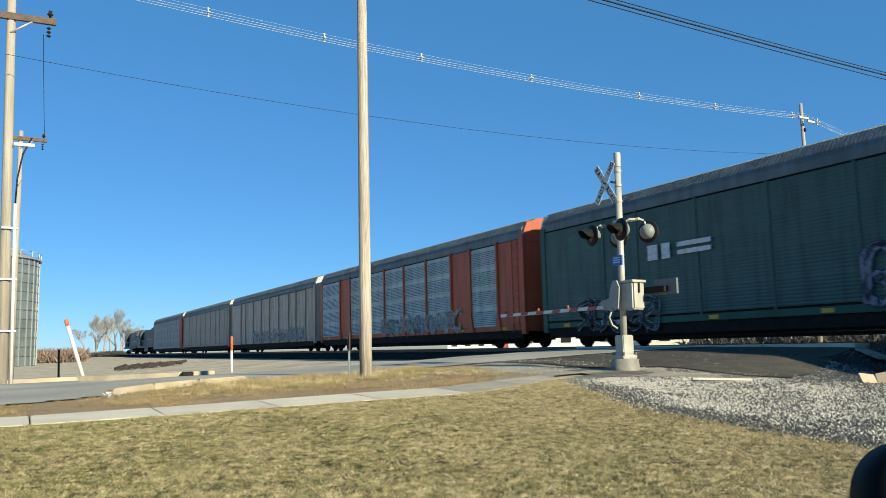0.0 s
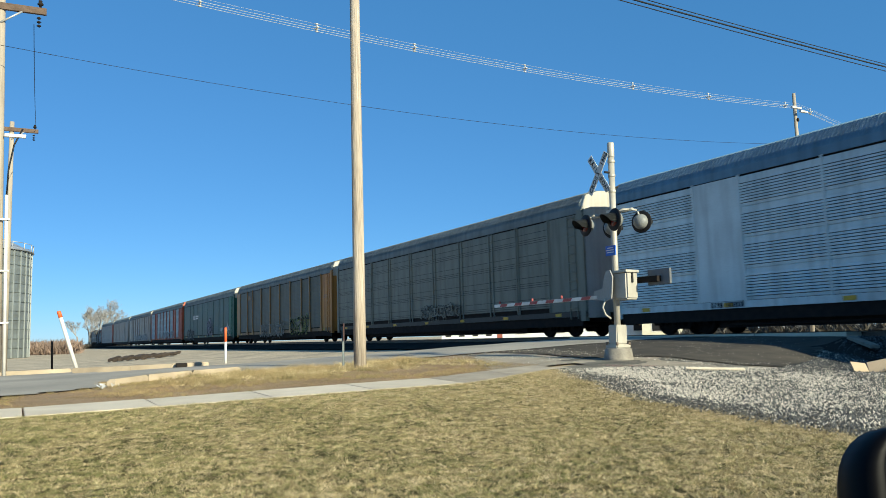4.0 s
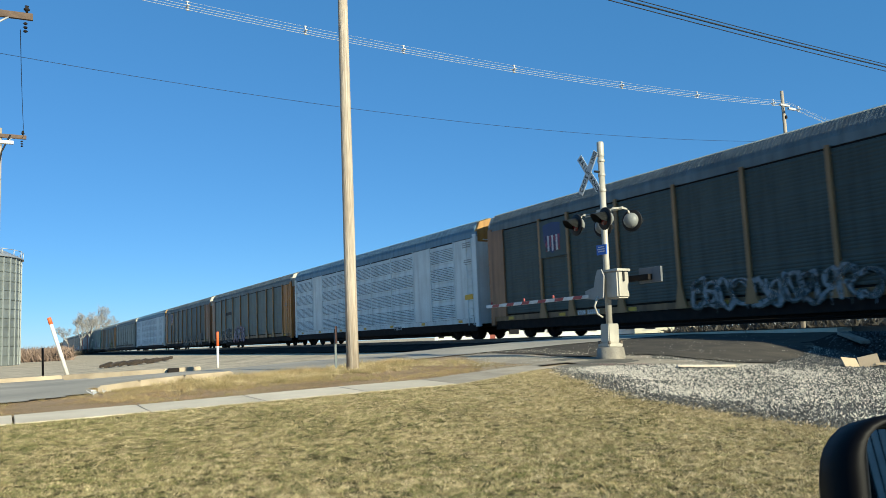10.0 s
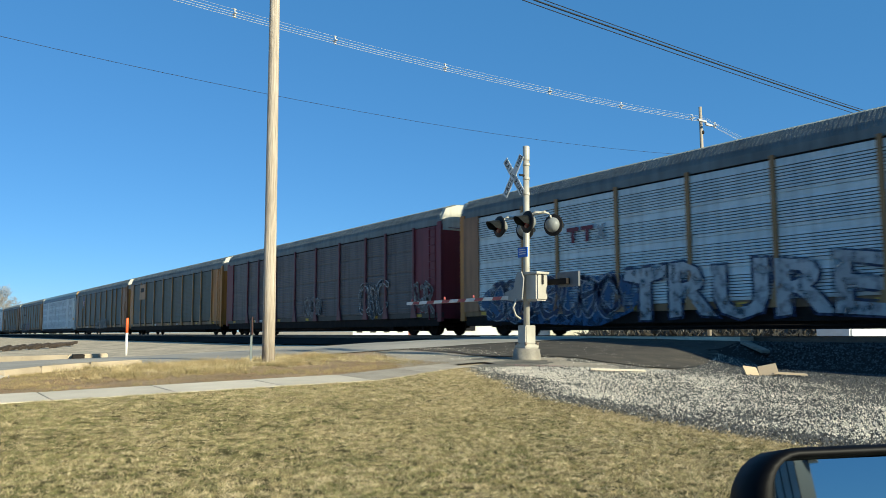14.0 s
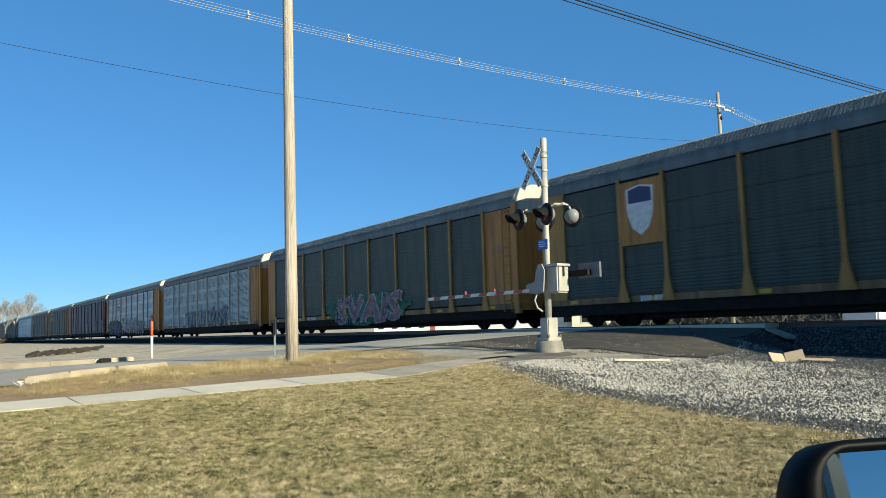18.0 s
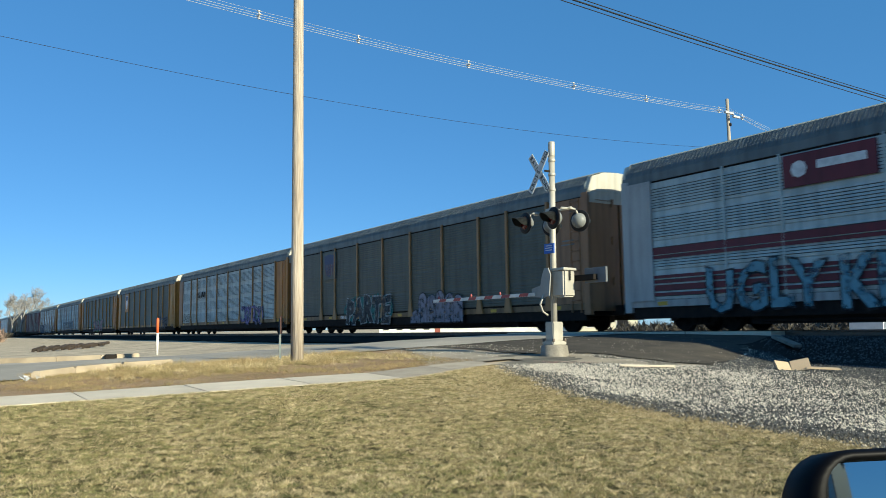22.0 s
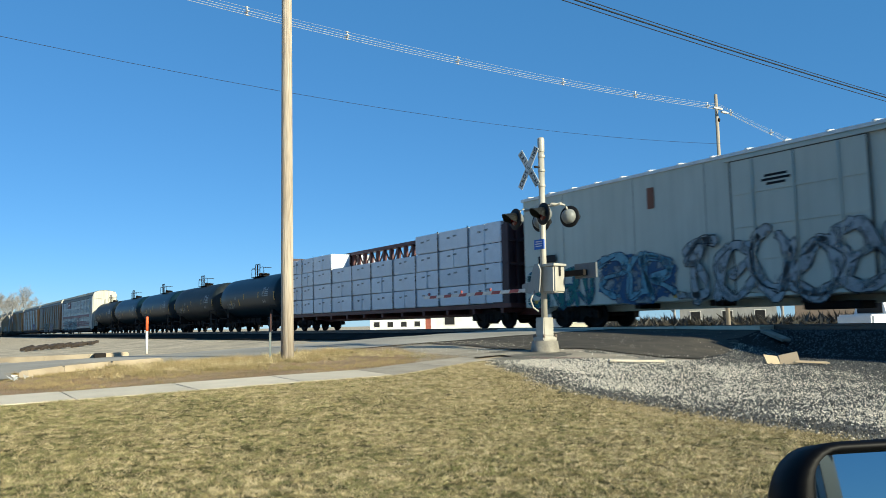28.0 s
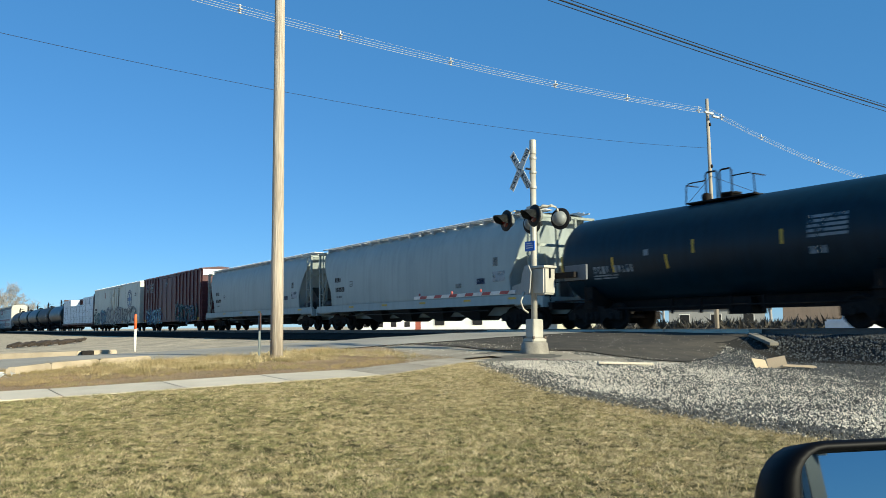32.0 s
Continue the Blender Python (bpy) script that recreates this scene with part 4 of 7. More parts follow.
graffiti(AR[14], -3.4, -6.6, .6, 1.9, SX - .006, spray["pale"], spray["navy"], 16)
bm = bmesh.new()
flat_poly(bm, [((-9.98) + 1.15 * math.cos(i * .3142) + random.uniform(-.12, .12), 1.45 + .85 * math.sin(i * .3142) + random.uniform(-.1, .1)) for i in range(20)], SX)
part("graffiti_ground", bm, spray["red"], AR[14], "sprayed red ground behind graffiti")
for grow, mm, dx in ((.06, spray["black"], .006), (0, spray["pale"], .014)):
    bm = bmesh.new()
    flat_poly(bm, [((-9.98) + a * (1 + grow), 1.35 + b * (1 + grow)) for a, b in ((.2, .95), (.0, 1.05), (-.2, .95), (-.22, .35), (-.5, .25), (-.62, -.1), (-.45, -.55), (.45, -.55), (.62, -.1), (.5, .25), (.24, .35))], SX - dx)
    part("graffiti", bm, mm, AR[14], "white sprayed bulb shape")
graffiti(AR[15], 6, -6, 1.0, 2.2, SX, spray["grey"], spray["blue"], 18)
bm = bmesh.new()
flat_poly(bm, [(.3 + 4.6 * math.copysign(abs(math.cos(i * .2618)) ** .6, math.cos(i * .2618)) + random.uniform(-.3, .3), 1.3 + .8 * math.sin(i * .2618) + random.uniform(-.15, .15)) for i in range(24)], SX)
part("graffiti_ground", bm, spray["green"], AR[16], "sprayed green ground behind graffiti")
words(AR[16], "SVAIS", 3.8, -3.5, .55, 2.0, SX - .006, spray["mauve"], spray["pale"], lean=.2)
graffiti(AR[17], -6.6, -10.2, .75, 1.7, SX, spray["navy"], spray["grey"], 20)
graffiti(AR[18], 12.5, 10.2, 1.25, 1.75, SX, silver, spray["black"], 21)
graffiti(AR[18], -3.6, -8.4, .85, 2.0, SX, spray["violet"], spray["blue"], 22)
bm = bmesh.new()
flat_poly(bm, [(4.6 + 2.9 * math.copysign(abs(math.cos(i * .2618)) ** .6, math.cos(i * .2618)) + random.uniform(-.2, .2), 1.3 + .72 * math.sin(i * .2618) + random.uniform(-.12, .12)) for i in range(24)], SX)
part("graffiti_ground", bm, spray["teal"], AR[19], "sprayed teal ground behind graffiti")
words(AR[19], "PARTE", 7.1, 2.1, .55, 1.95, SX - .006, spray["black"], spray["pale"], fat=.1, lean=.1)
for i, (cy, hw, z1) in enumerate(((-.5, .5, 1.1), (-1.15, .36, 1.9), (-1.95, .38, 1.8), (-2.7, .34, 1.95), (-3.5, .4, 1.8), (-4.2, .36, 1.7))):
    for grow, mm, dx in ((.05, spray["black"], i * .008), (0, spray["lilac"], .004 + i * .008)):
        bm = bmesh.new()
        flat_poly(bm, [(cy + (hw + grow) * a, .5 - grow) for a in (-1, 1)] + [(cy + (hw + grow) * math.cos(k * .3142), z1 - hw + (hw + grow) * math.sin(k * .3142)) for k in range(11)], SX - dx)
        part("graffiti", bm, mm, AR[19], "pale lilac sprayed finger shape" if grow == 0 else "dark sprayed outline")
for i in range(9):
    bm = bmesh.new()
    stroke(bm, [(-1.3 - .2 * i, 1.05), (-1.4 - .2 * i, 1.6), (-1.25 - .2 * i, 2.3)], .24, SX - .004 - .0005 * i)
    part("graffiti", bm, spray[("red", "pale", "smoke")[i % 3]], AR[20], "red and grey sprayed band")
words(AR[20], "UGLY KIDS CREW", 11.0, -1.0, .6, 1.95, SX, spray["sky"], spray["black"])
# ---- tank cars ----
tank_black = mat("tank_black", (0.004, 0.02, 0.034), 0.42, spec=0.25, var=0.3, scale=0.6, fine=0.2, fine_scale=20, streak=0.3, col2=(0.011, 0.021, 0.028))
tank_dusty = mat("tank_dusty_black", (0.013, 0.02, 0.024), 0.55, spec=0.3, var=0.35, scale=0.6, fine=0.2, fine_scale=20, streak=0.4, col2=(0.022, 0.027, 0.029))


def shell_bm(half, r):
    def build(bm):
        prof = [(0.02, -half)]
        for i in range(1, 9):
            a = i / 8 * 1.5708
            prof.append((r * math.sin(a), -half + .75 * (1 - math.cos(a))))
        prof += [(r, -half * .66), (r, -half * .33)]
        prof += [(a, -b) for a, b in reversed(prof)]
        lathe(bm, prof, "y", 40)
        for v in bm.verts:
            v.co.z += 2.52
    return build


def tank_car(q, label, skin, half=6.15, mark=True, ribs=0):
    car = tagged(empty("tank_car"), label, "railcar", "cars of the freight train")
    piece("tank", f"shell{half}", shell_bm(half, 1.55), skin, car)

    def frame_bm(bm):
        box(bm, -.3, .3, -half - .35, half + .35, .62, 1.0)
        for s in (-1, 1):
            box(bm, -1.3, 1.3, s * (half - 1.6) - .2, s * (half - 1.6) + .2, .75, 1.5)
            box(bm, -1.45, 1.45, s * (half + .25) - .1, s * (half + .25) + .1, .75, 1.02)
            box(bm, -1.45, -1.3, s * (half - .9) - .9, s * (half - .9) + .9, 1.0, 1.06)
        for y in (-1.6, -.5, .6, 1.7):
            box(bm, -1.0, -.9, y - .03, y + .03, .5, 1.0)
        tube(bm, [(-.95, -half + 1.6, .72), (-.95, half - 1.6, .72)], .035, 6)
        box(bm, -.7, .1, -1.0, -.2, .45, .95)
    piece("frame", f"tankframe{half}", frame_bm, IRON, car)

    def plat_bm(bm):
        box(bm, -.62, .62, -1.26, 1.26, 4.03, 4.07)
        lathe(bm, [(.3, 4.0), (.3, 4.22), (.34, 4.22), (.34, 4.28), (.1, 4.32)], "z", 16)
        lathe(bm, [(.16, 4.0), (.16, 4.35), (.1, 4.4)], "z", 10, origin=(0, .9, 0))
    piece("platform", "tank_platform", plat_bm, IRON, car)

    def rail_bm(bm):
        x = -.6
        tube(bm, [(x, .05, 4.05), (x, .05, 4.88), (x, .1, 4.95), (x, .42, 4.95), (x, .47, 4.88), (x, .47, 4.05)], .03, 6)
        tube(bm, [(x, .47, 4.7), (x, 1.1, 4.7), (x, 1.22, 4.62), (x, 1.25, 4.05)], .022, 5)
        tube(bm, [(x, 1.22, 4.65), (0, 1.22, 4.65)], .022, 5)
    for m in (pose(0, 0, 0), Matrix.Diagonal((1, -1, 1, 1))):
        piece("railing", "tank_railing", rail_bm, IRON, car, m)

    def hand(bm):
        tube(bm, [(-1.42, half + .25, 1.0), (-1.42, half + .25, 1.75), (-1.42, half - 1.6, 1.75), (-1.42, half - 1.6, 1.05)], .02, 5)
    piece("handrail", f"tank_hand{half}", hand, IRON, car)
    piece("handrail", f"tank_hand{half}", hand, IRON, car, Matrix.Diagonal((1, -1, 1, 1)))
    if mark:
        def onskin(rows):
            bm = bmesh.new()
            for y, z, w, h in rows:
                n = max(1, int(h / .12))
                for i in range(n):
                    za, zb = z - h / 2 + h * i / n, z - h / 2 + h * (i + 1) / n
                    vs = []
                    for zz, yy in ((za, y - w / 2), (za, y + w / 2), (zb, y + w / 2), (zb, y - w / 2)):
                        vs.append(bm.verts.new((-math.sqrt(max(.01, 1.556 ** 2 - (zz - 2.52) ** 2)), yy, zz)))
                    bm.faces.new(vs)
            bmesh.ops.recalc_face_normals(bm, faces=bm.faces[:])
            return bm
        for row in [(half - .55, 2.35, .09, .62), (half - 3.02, 2.2, .1, .5), (1.4, 2.15, .09, .45), (.35, 2.55, .09, .42), (-2.6, 2.55, .09, .42), (-half + .62, 2.4, .1, .62)]:
            part("reflector", onskin([row]), M["yellow"], car, "yellow reflector strip")
        for row in [(half - 2.15 - .2 * k, 2.05, .14, .25) for k in range(4)] + [(half - 3.1 - .18 * k, 2.05, .12, .25) for k in range(5)] + [(half - 2.6, 1.86, 1.2, .05), (half - 2.6, 1.77, 1.2, .05), (-3.9, 3.0, 1.1, .08), (-3.9, 2.87, 1.1, .08), (-3.9, 2.74, 1.1, .08), (-3.9, 2.61, 1.1, .08), (-3.9, 2.48, 1.1, .08), (-3.6, 2.1, .5, .2), (2.2, 2.5, .2, .2)]:
            part("lettering", onskin([row]), spray["grey"], car, "pale lettering bar")
    couplers(car, half + .35)
    bogie(car, half - 1.6)
    bogie(car, -half + 1.6)
    MOVING.append((car, q))
    return car


tank_car(-464.3, "short dusty black tank car with top railing", tank_dusty)
tank_car(-477.35, "black tank car with yellow reflector strips", tank_black)
tank_car(-490.75, "glossy black tank car with white lettering bars", tank_black)
tank_car(-504.15, "dusty black tank car with stained shell", tank_dusty)
tank_car(-517.55, "black tank car next to the lumber car", tank_black)
tank_car(-641.0, "glossy black tank car behind the grain hoppers", tank_black, 6.7)

# ---- lumber car ----
wrap = mat("white_wrap", (0.62, 0.65, 0.7), 0.4, var=0.3, scale=2.5, fine=0.1, fine_scale=18, bump=0.5, bump_scale=7, obj_rand=0.07, col2=(0.52, 0.55, 0.6))
car_brown = paint("oxide_brown_paint", (0.1, 0.03, 0.025), .3)
lum = tagged(empty("lumber_car"), "oxide-brown centre-beam flat car loaded with white-wrapped lumber", "railcar", "cars of the freight train")


def lum_frame(bm):
    box(bm, -1.5, 1.5, -11.6, 11.6, .85, 1.03)
    box(bm, -.4, .4, -12.2, 12.2, .55, .9)
    for y in range(-11, 12, 2):
        box(bm, -1.5, 1.5, y - .08, y + .08, .65, .86)


def lum_beam(bm):
    box(bm, -.2, .2, -11.0, 11.0, 4.4, 4.58)
    box(bm, -.12, .12, -11.0, 11.0, 3.45, 3.6)
    y = -10.9
    i = 0
    while y < 11:
        box(bm, -.1, .1, y - .09, y + .09, 1.0, 4.45)
        tube(bm, [(0, y + .1, 3.6), (0, y + .66, 4.4)] if i % 2 else [(0, y + .66, 3.6), (0, y + .1, 4.4)], .05, 4)
        y += .76
        i += 1


def bulk_bm(bm):
    box(bm, -1.42, 1.42, -.06, .06, 1.0, 4.7)


part("deck", (lambda b: (lum_frame(b), b)[1])(bmesh.new()), car_brown, lum)
part("centre_beam", (lambda b: (lum_beam(b), b)[1])(bmesh.new()), car_brown, lum, "dark trussed centre beam")
bulk_dark = paint("bulkhead_dark", (0.04, 0.018, 0.024), .3)
for m in (pose(0, -11.2, 0), pose(0, 11.2, 0, 0, 0, 180)):
    bh = piece("bulkhead", "bulkhead", bulk_bm, bulk_dark, lum, m)
    for x in (-1.42, -.95, -.5, -.1, .4, .85, 1.32):
        piece("upright", "bulk_upright", lambda bm: box(bm, 0, .1, -.2, -.06, 1.0, 4.7), bulk_dark, bh, pose(x, 0, 0))
    for z in (1.6, 2.6, 3.6, 4.55):
        piece("crossbar", "bulk_bar", lambda bm: box(bm, -1.42, 1.42, -.17, -.06, 0, .12), bulk_dark, bh, pose(0, 0, z))
    for x in (-1.42, 1.34):
        piece("wing", "bulk_wing", lambda bm: box(bm, 0, .08, .06, .9, 1.0, 4.3), bulk_dark, bh, pose(x, 0, 0))
COLS = (11.05, 9.2, 7.5, 5.0, 2.4, .2, -2.1, -4.3, -6.3, -8.7, -11.0)
ROWS_Z = (1.06, 1.93, 2.76, 3.6, 4.5)
rnd = random.Random(5)
for sx in (-1, 1):
    for i in range(10):
        a, b = COLS[i], COLS[i + 1]
        for j in range(4):
            if j == 3 and 3 <= i <= 6:
                continue
            cut = [a, b] if rnd.random() < .55 else [a, (a + b) / 2, b]
            for p, q in zip(cut, cut[1:]):
                w, d = p - q - .025, rnd.uniform(-.025, .025)
                key = f"bundle{w:.2f}{sx}{j}"
                h = ROWS_Z[j + 1] - ROWS_Z[j] - .03

                def bund(bm, w=w, h=h, sx=sx):
                    x0, x1 = (-1.45, -.22) if sx < 0 else (.22, 1.45)
                    box(bm, x0, x1, -w / 2, w / 2, 0, h)
                    bmesh.ops.bevel(bm, geom=bm.edges[:], offset=.03, segments=2, affect="EDGES")
                piece("wrapped_pack", key, bund, wrap, lum, pose(d, (p + q) / 2, ROWS_Z[j]), "lumber bundle in white plastic wrap")
bm = bmesh.new()
for i in range(10):
    for j in range(4):
        if j == 3 and 3 <= i <= 6:
            continue
        c = (COLS[i] + COLS[i + 1]) / 2
        for k in range(2):
            box(bm, -1.487, -1.482, c + .2 - .5 * k, c + .45 - .5 * k, ROWS_Z[j] + .5 + .05 * k, ROWS_Z[j] + .58 + .05 * k)
part("lettering", bm, spray["grey"], lum, "grey printed marks on the wrap")
bm = bmesh.new()
for c in COLS[1:-1]:
    box(bm, -1.492, -1.486, c - .03, c + .03, 1.0, 4.52 if not -4.4 < c < 5.1 else 3.6)
part("strap", bm, M["black"], lum, "thin dark tie-down straps")
couplers(lum, 12.0)
bogie(lum, 9.6)
bogie(lum, -9.6)
MOVING.append((lum, -536.8))

# ---- box cars ----
reefer_white = mat("reefer_white", (0.5, 0.51, 0.44), 0.5, var=0.3, scale=0.5, fine=0.08, streak=0.1, col2=(0.43, 0.44, 0.37), bump=0.05, bump_scale=10)
reefer_roof = mat("white_roof", (0.7, 0.72, 0.72), 0.5, var=0.2)
box_red = paint("oxide_red_paint", (0.075, 0.017, 0.022), .3)
rust = paint("rust_stain", (0.2, 0.07, 0.03), .3)


def boxcar(q, half, top, skin, roof, label, ribs, door):
    car = tagged(empty("box_car"), label, "railcar", "cars of the freight train")

    def body_bm(bm):
        box(bm, -1.55, 1.55, -half, half, .78, top)
        bmesh.ops.bevel(bm, geom=bm.edges[:], offset=.03, segments=1, affect="EDGES")
        box(bm, -.3, .3, -half - .3, half + .3, .55, .9)
    part("body", (lambda b: (body_bm(b), b)[1])(bmesh.new()), skin, car)

    def rf(bm):
        extrude_y(bm, [(-1.6, top - .06), (-1.6, top + .04), (0, top + .2), (1.6, top + .04), (1.6, top - .06)], -half - .05, half + .05)
        y = -half + .6
        while y < half:
            extrude_y(bm, [(-1.62, top + .0), (-1.62, top + .08), (0, top + .25), (1.62, top + .08), (1.62, top + .0)], y, y + .09)
            y += 1.22
    part("roof", (lambda b: (rf(b), b)[1])(bmesh.new()), roof, car)
    if ribs:
        y = -half + .25
        while y < half:
            if not (door[1] < y < door[0]):
                piece("side_post", f"boxpost{top}", lambda bm: box(bm, -1.63, -1.55, -.07, .07, .85, top - .08), skin, car, pose(0, y, 0))
            y += 1.0
    else:
        for y in (half * .8, half * .5, half * .25, -half * .45, -half * .7, -half * .9):
            piece("seam", f"seam{top}", lambda bm: box(bm, -1.556, -1.55, -.012, .012, .9, top - .1), paint("seam_grey", (.3, .29, .26), .3), car, pose(0, y, 0))
    y0, y1 = door[1], door[0]
    dr = part("side_door", new_box(-1.62, -1.55, y0, y1, .95, top - .25), skin, car)
    if not ribs:
        for a in ((y0 - .05, y0, .9, top - .2), (y1, y1 + .05, .9, top - .2), (y0, y1, top - .25, top - .2), ((y0 + y1) / 2 - .015, (y0 + y1) / 2 + .015, .95, top - .25)):
            part("door_seal", new_box(-1.626, -1.55, *a), paint("dark_seal", (.1, .1, .09), .2), dr)
    for i in range(1, 4):
        z = .95 + (top - 1.2) * i / 4
        part("crossbar", new_box(-1.64, -1.62, y0 + .08, y1 - .08, z - .04, z + .04), skin, dr)
    for i in range(3):
        y = y0 + (y1 - y0) * (.18 + .32 * i)
        bm = bmesh.new()
        tube(bm, [(-1.66, y, 1.0), (-1.66, y, top - .3)], .025, 6)
        part("lock_rod", bm, skin, dr)
    for za, zb in ((top - .22, top - .14), (.82, .92)):
        part("door_track", new_box(-1.66, -1.56, y0 - 1.6, y1 + .2, za, zb), skin, car)
    for y in (-half + .35, half - .35):
        for i in range(5):
            piece("rung", "box_rung", lambda bm: tube(bm, [(-1.55, -.2, 0), (-1.62, -.18, 0), (-1.62, .18, 0), (-1.55, .2, 0)], .014, 5), skin, car, pose(0, y, 1.0 + .35 * i))
    for i in range(9):
        piece("rung", "box_end_rung", lambda bm: tube(bm, [(.8, -.08, 0), (1.25, -.08, 0)], .015, 5), skin, car, pose(0, -half, 1.0 + .42 * i))
    for i in range(6):
        piece("end_rib", "box_end_rib", lambda bm: box(bm, -1.5, 1.5, -.05, 0, 0, .15), skin, car, pose(0, -half, 1.2 + .6 * i))
    for y in (-6, -3, 0, 3, 6):
        piece("crossbeam", "box_crossbeam", lambda bm: box(bm, -1.3, 1.3, -.12, .12, .6, .8), IRON, car, pose(0, y, 0))
    part("brake_tank", new_box(-1.1, -.3, -1.4, .2, .4, .62, .05), IRON, car)
    for y in (half - .8, half * .35, -half * .35, -half + .8):
        piece("reflector", "box_reflector", lambda bm: box(bm, -1.56, -1.552, -.24, .24, .9, 1.06), M["yellow"], car, pose(0, y, 0), "yellow reflector plate")
    couplers(car, half + .2)
    bogie(car, half - 2.2)
    bogie(car, -half + 2.2)
    MOVING.append((car, q))
    return car


BXF = -1.565
reefer = boxcar(-560.90, 11.52, 5.05, reefer_white, reefer_roof, "cream-white insulated box car with a round blue emblem", False, (1.9, -2.1))
bm = bmesh.new()
c = [(-7.15 + 1.02 * math.cos(i * .19635), 3.36 + 1.02 * math.sin(i * .19635)) for i in range(32)]
flat_poly(bm, c, BXF - .004, 0)
flat_poly(bm, [(-7.15 + .68 * math.cos(i * .19635), 3.36 + .68 * math.sin(i * .19635)) for i in range(32)], BXF - .008, 1)
flat_poly(bm, [(-7.33, 2.75), (-6.97, 2.75), (-6.97, 3.97), (-7.33, 3.97)], BXF - .012, 2)
flat_poly(bm, [(-7.75, 3.18), (-6.55, 3.18), (-6.55, 3.54), (-7.75, 3.54)], BXF - .016, 2)
for i in range(26):
    a = i * 6.28319 / 26
    if abs(math.sin(a)) < .12:
        continue
    y, z = -7.15 + .86 * math.cos(a), 3.36 + .86 * math.sin(a)
    flat_poly(bm, [(y - .05, z - .07), (y + .05, z - .07), (y + .05, z + .07), (y - .05, z + .07)], BXF - .012, 1)
part("emblem", bm, [navy, reefer_white, paint("emblem_blue", (.05, .13, .28), .1)], reefer, "round navy emblem with a blue cross")
bars("lettering", [(10.1, 2.6, 1.0, .28), (10.0, 2.3, .9, .07), (10.0, 2.2, .8, .07), (.45, 4.22, .7, .07), (.45, 4.1, .9, .07), (.45, 3.98, .6, .07), (-10.0, 3.9, .6, .1), (-10, 3.7, .7, .1)], BXF - .06, M["black"], reefer)
bars("rust_streak", [(-1.3, 4.5, .06, .7), (-1.9, 4.6, .08, .5), (5.0, 4.2, .3, .7), (-.2, 4.5, .05, .6)], BXF - .002, rust, reefer, "rust streak running down")
graffiti(reefer, 11.2, 7.6, .85, 2.0, BXF - .01, spray["teal"], spray["blue"], 31)
graffiti(reefer, 7.4, 4.2, .9, 2.3, BXF - .02, spray["sky"], spray["navy"], 32, spray["blue"])
graffiti(reefer, 3.9, -3.8, .9, 2.5, BXF - .1, spray["pale"], spray["black"], 33)
graffiti(reefer, -3.9, -10.3, .95, 2.4, BXF - .01, spray["smoke"], spray["grey"], 34)
red = boxcar(-583.42, 9.3, 5.05, box_red, box_red, "oxide-red ribbed box car with graffiti along its base", True, (3.2, -1.9))
bm = bmesh.new()
for r0, r1 in ((.42, .36), (.26, 0)):
    pts = [(math.cos(i * .2618), math.sin(i * .2618)) for i in range(24)]
    if r1:
        for (a, b), (c, d) in zip(pts, pts[1:] + pts[:1]):
            flat_poly(bm, [(7.42 + a * r0, 4.08 + b * r0), (7.42 + c * r0, 4.08 + d * r0), (7.42 + c * r1, 4.08 + d * r1), (7.42 + a * r1, 4.08 + b * r1)], -1.642)
    else:
        flat_poly(bm, [(7.42 + a * r0 * .8, 4.08 + b * r0) for a, b in pts], -1.642)
part("emblem", bm, spray["smoke"], red, "faded pale round emblem")
for z, k in ((4.32, 8), (4.0, 7), (3.68, 7)):
    chars(red, 6.52, z, .22, (k,), -1.64, spray["grey"])
for z, k in ((4.4, (10,)), (4.28, (4, 4, 4)), (4.16, (5, 7)), (4.04, (4, 5))):
    chars(red, 1.17, z, .08, k, -1.645, spray["grey"])
chars(red, 8.14, 1.85, .22, (3, 3), -1.64, spray["grey"])
bars("lettering", [(-7.0, 2.9, .6, .04), (-7.0, 2.78, .6, .04), (-7.0, 2.66, .6, .04)], -1.64, spray["smoke"], red)
part("end_plate", new_box(-1.5, 1.5, -9.38, -9.3, 4.5, 5.0), reefer_roof, red, "white plate across the top of the end")
graffiti(red, 7.7, 2.1, .78, 2.0, -1.64, spray["sky"], spray["navy"], 35, spray["blue"])
graffiti(red, -2.2, -8.2, .85, 2.1, -1.64, spray["navy"], spray["teal"], 36)

# ---- covered hoppers ----
hop_grey = mat("hopper_grey", (0.36, 0.405, 0.395), 0.6, var=0.3, scale=0.5, fine=0.08, streak=0.13, spec=0.25, col2=(0.31, 0.355, 0.35), bump=0.05, bump_scale=8)
hop_pale = mat("hopper_pale_end", (0.32, 0.35, 0.31), 0.55, var=0.3, scale=1.0, fine=0.1, streak=0.3)


hop_dark = paint("hopper_gear_dark", (.03, .03, .03), .3)


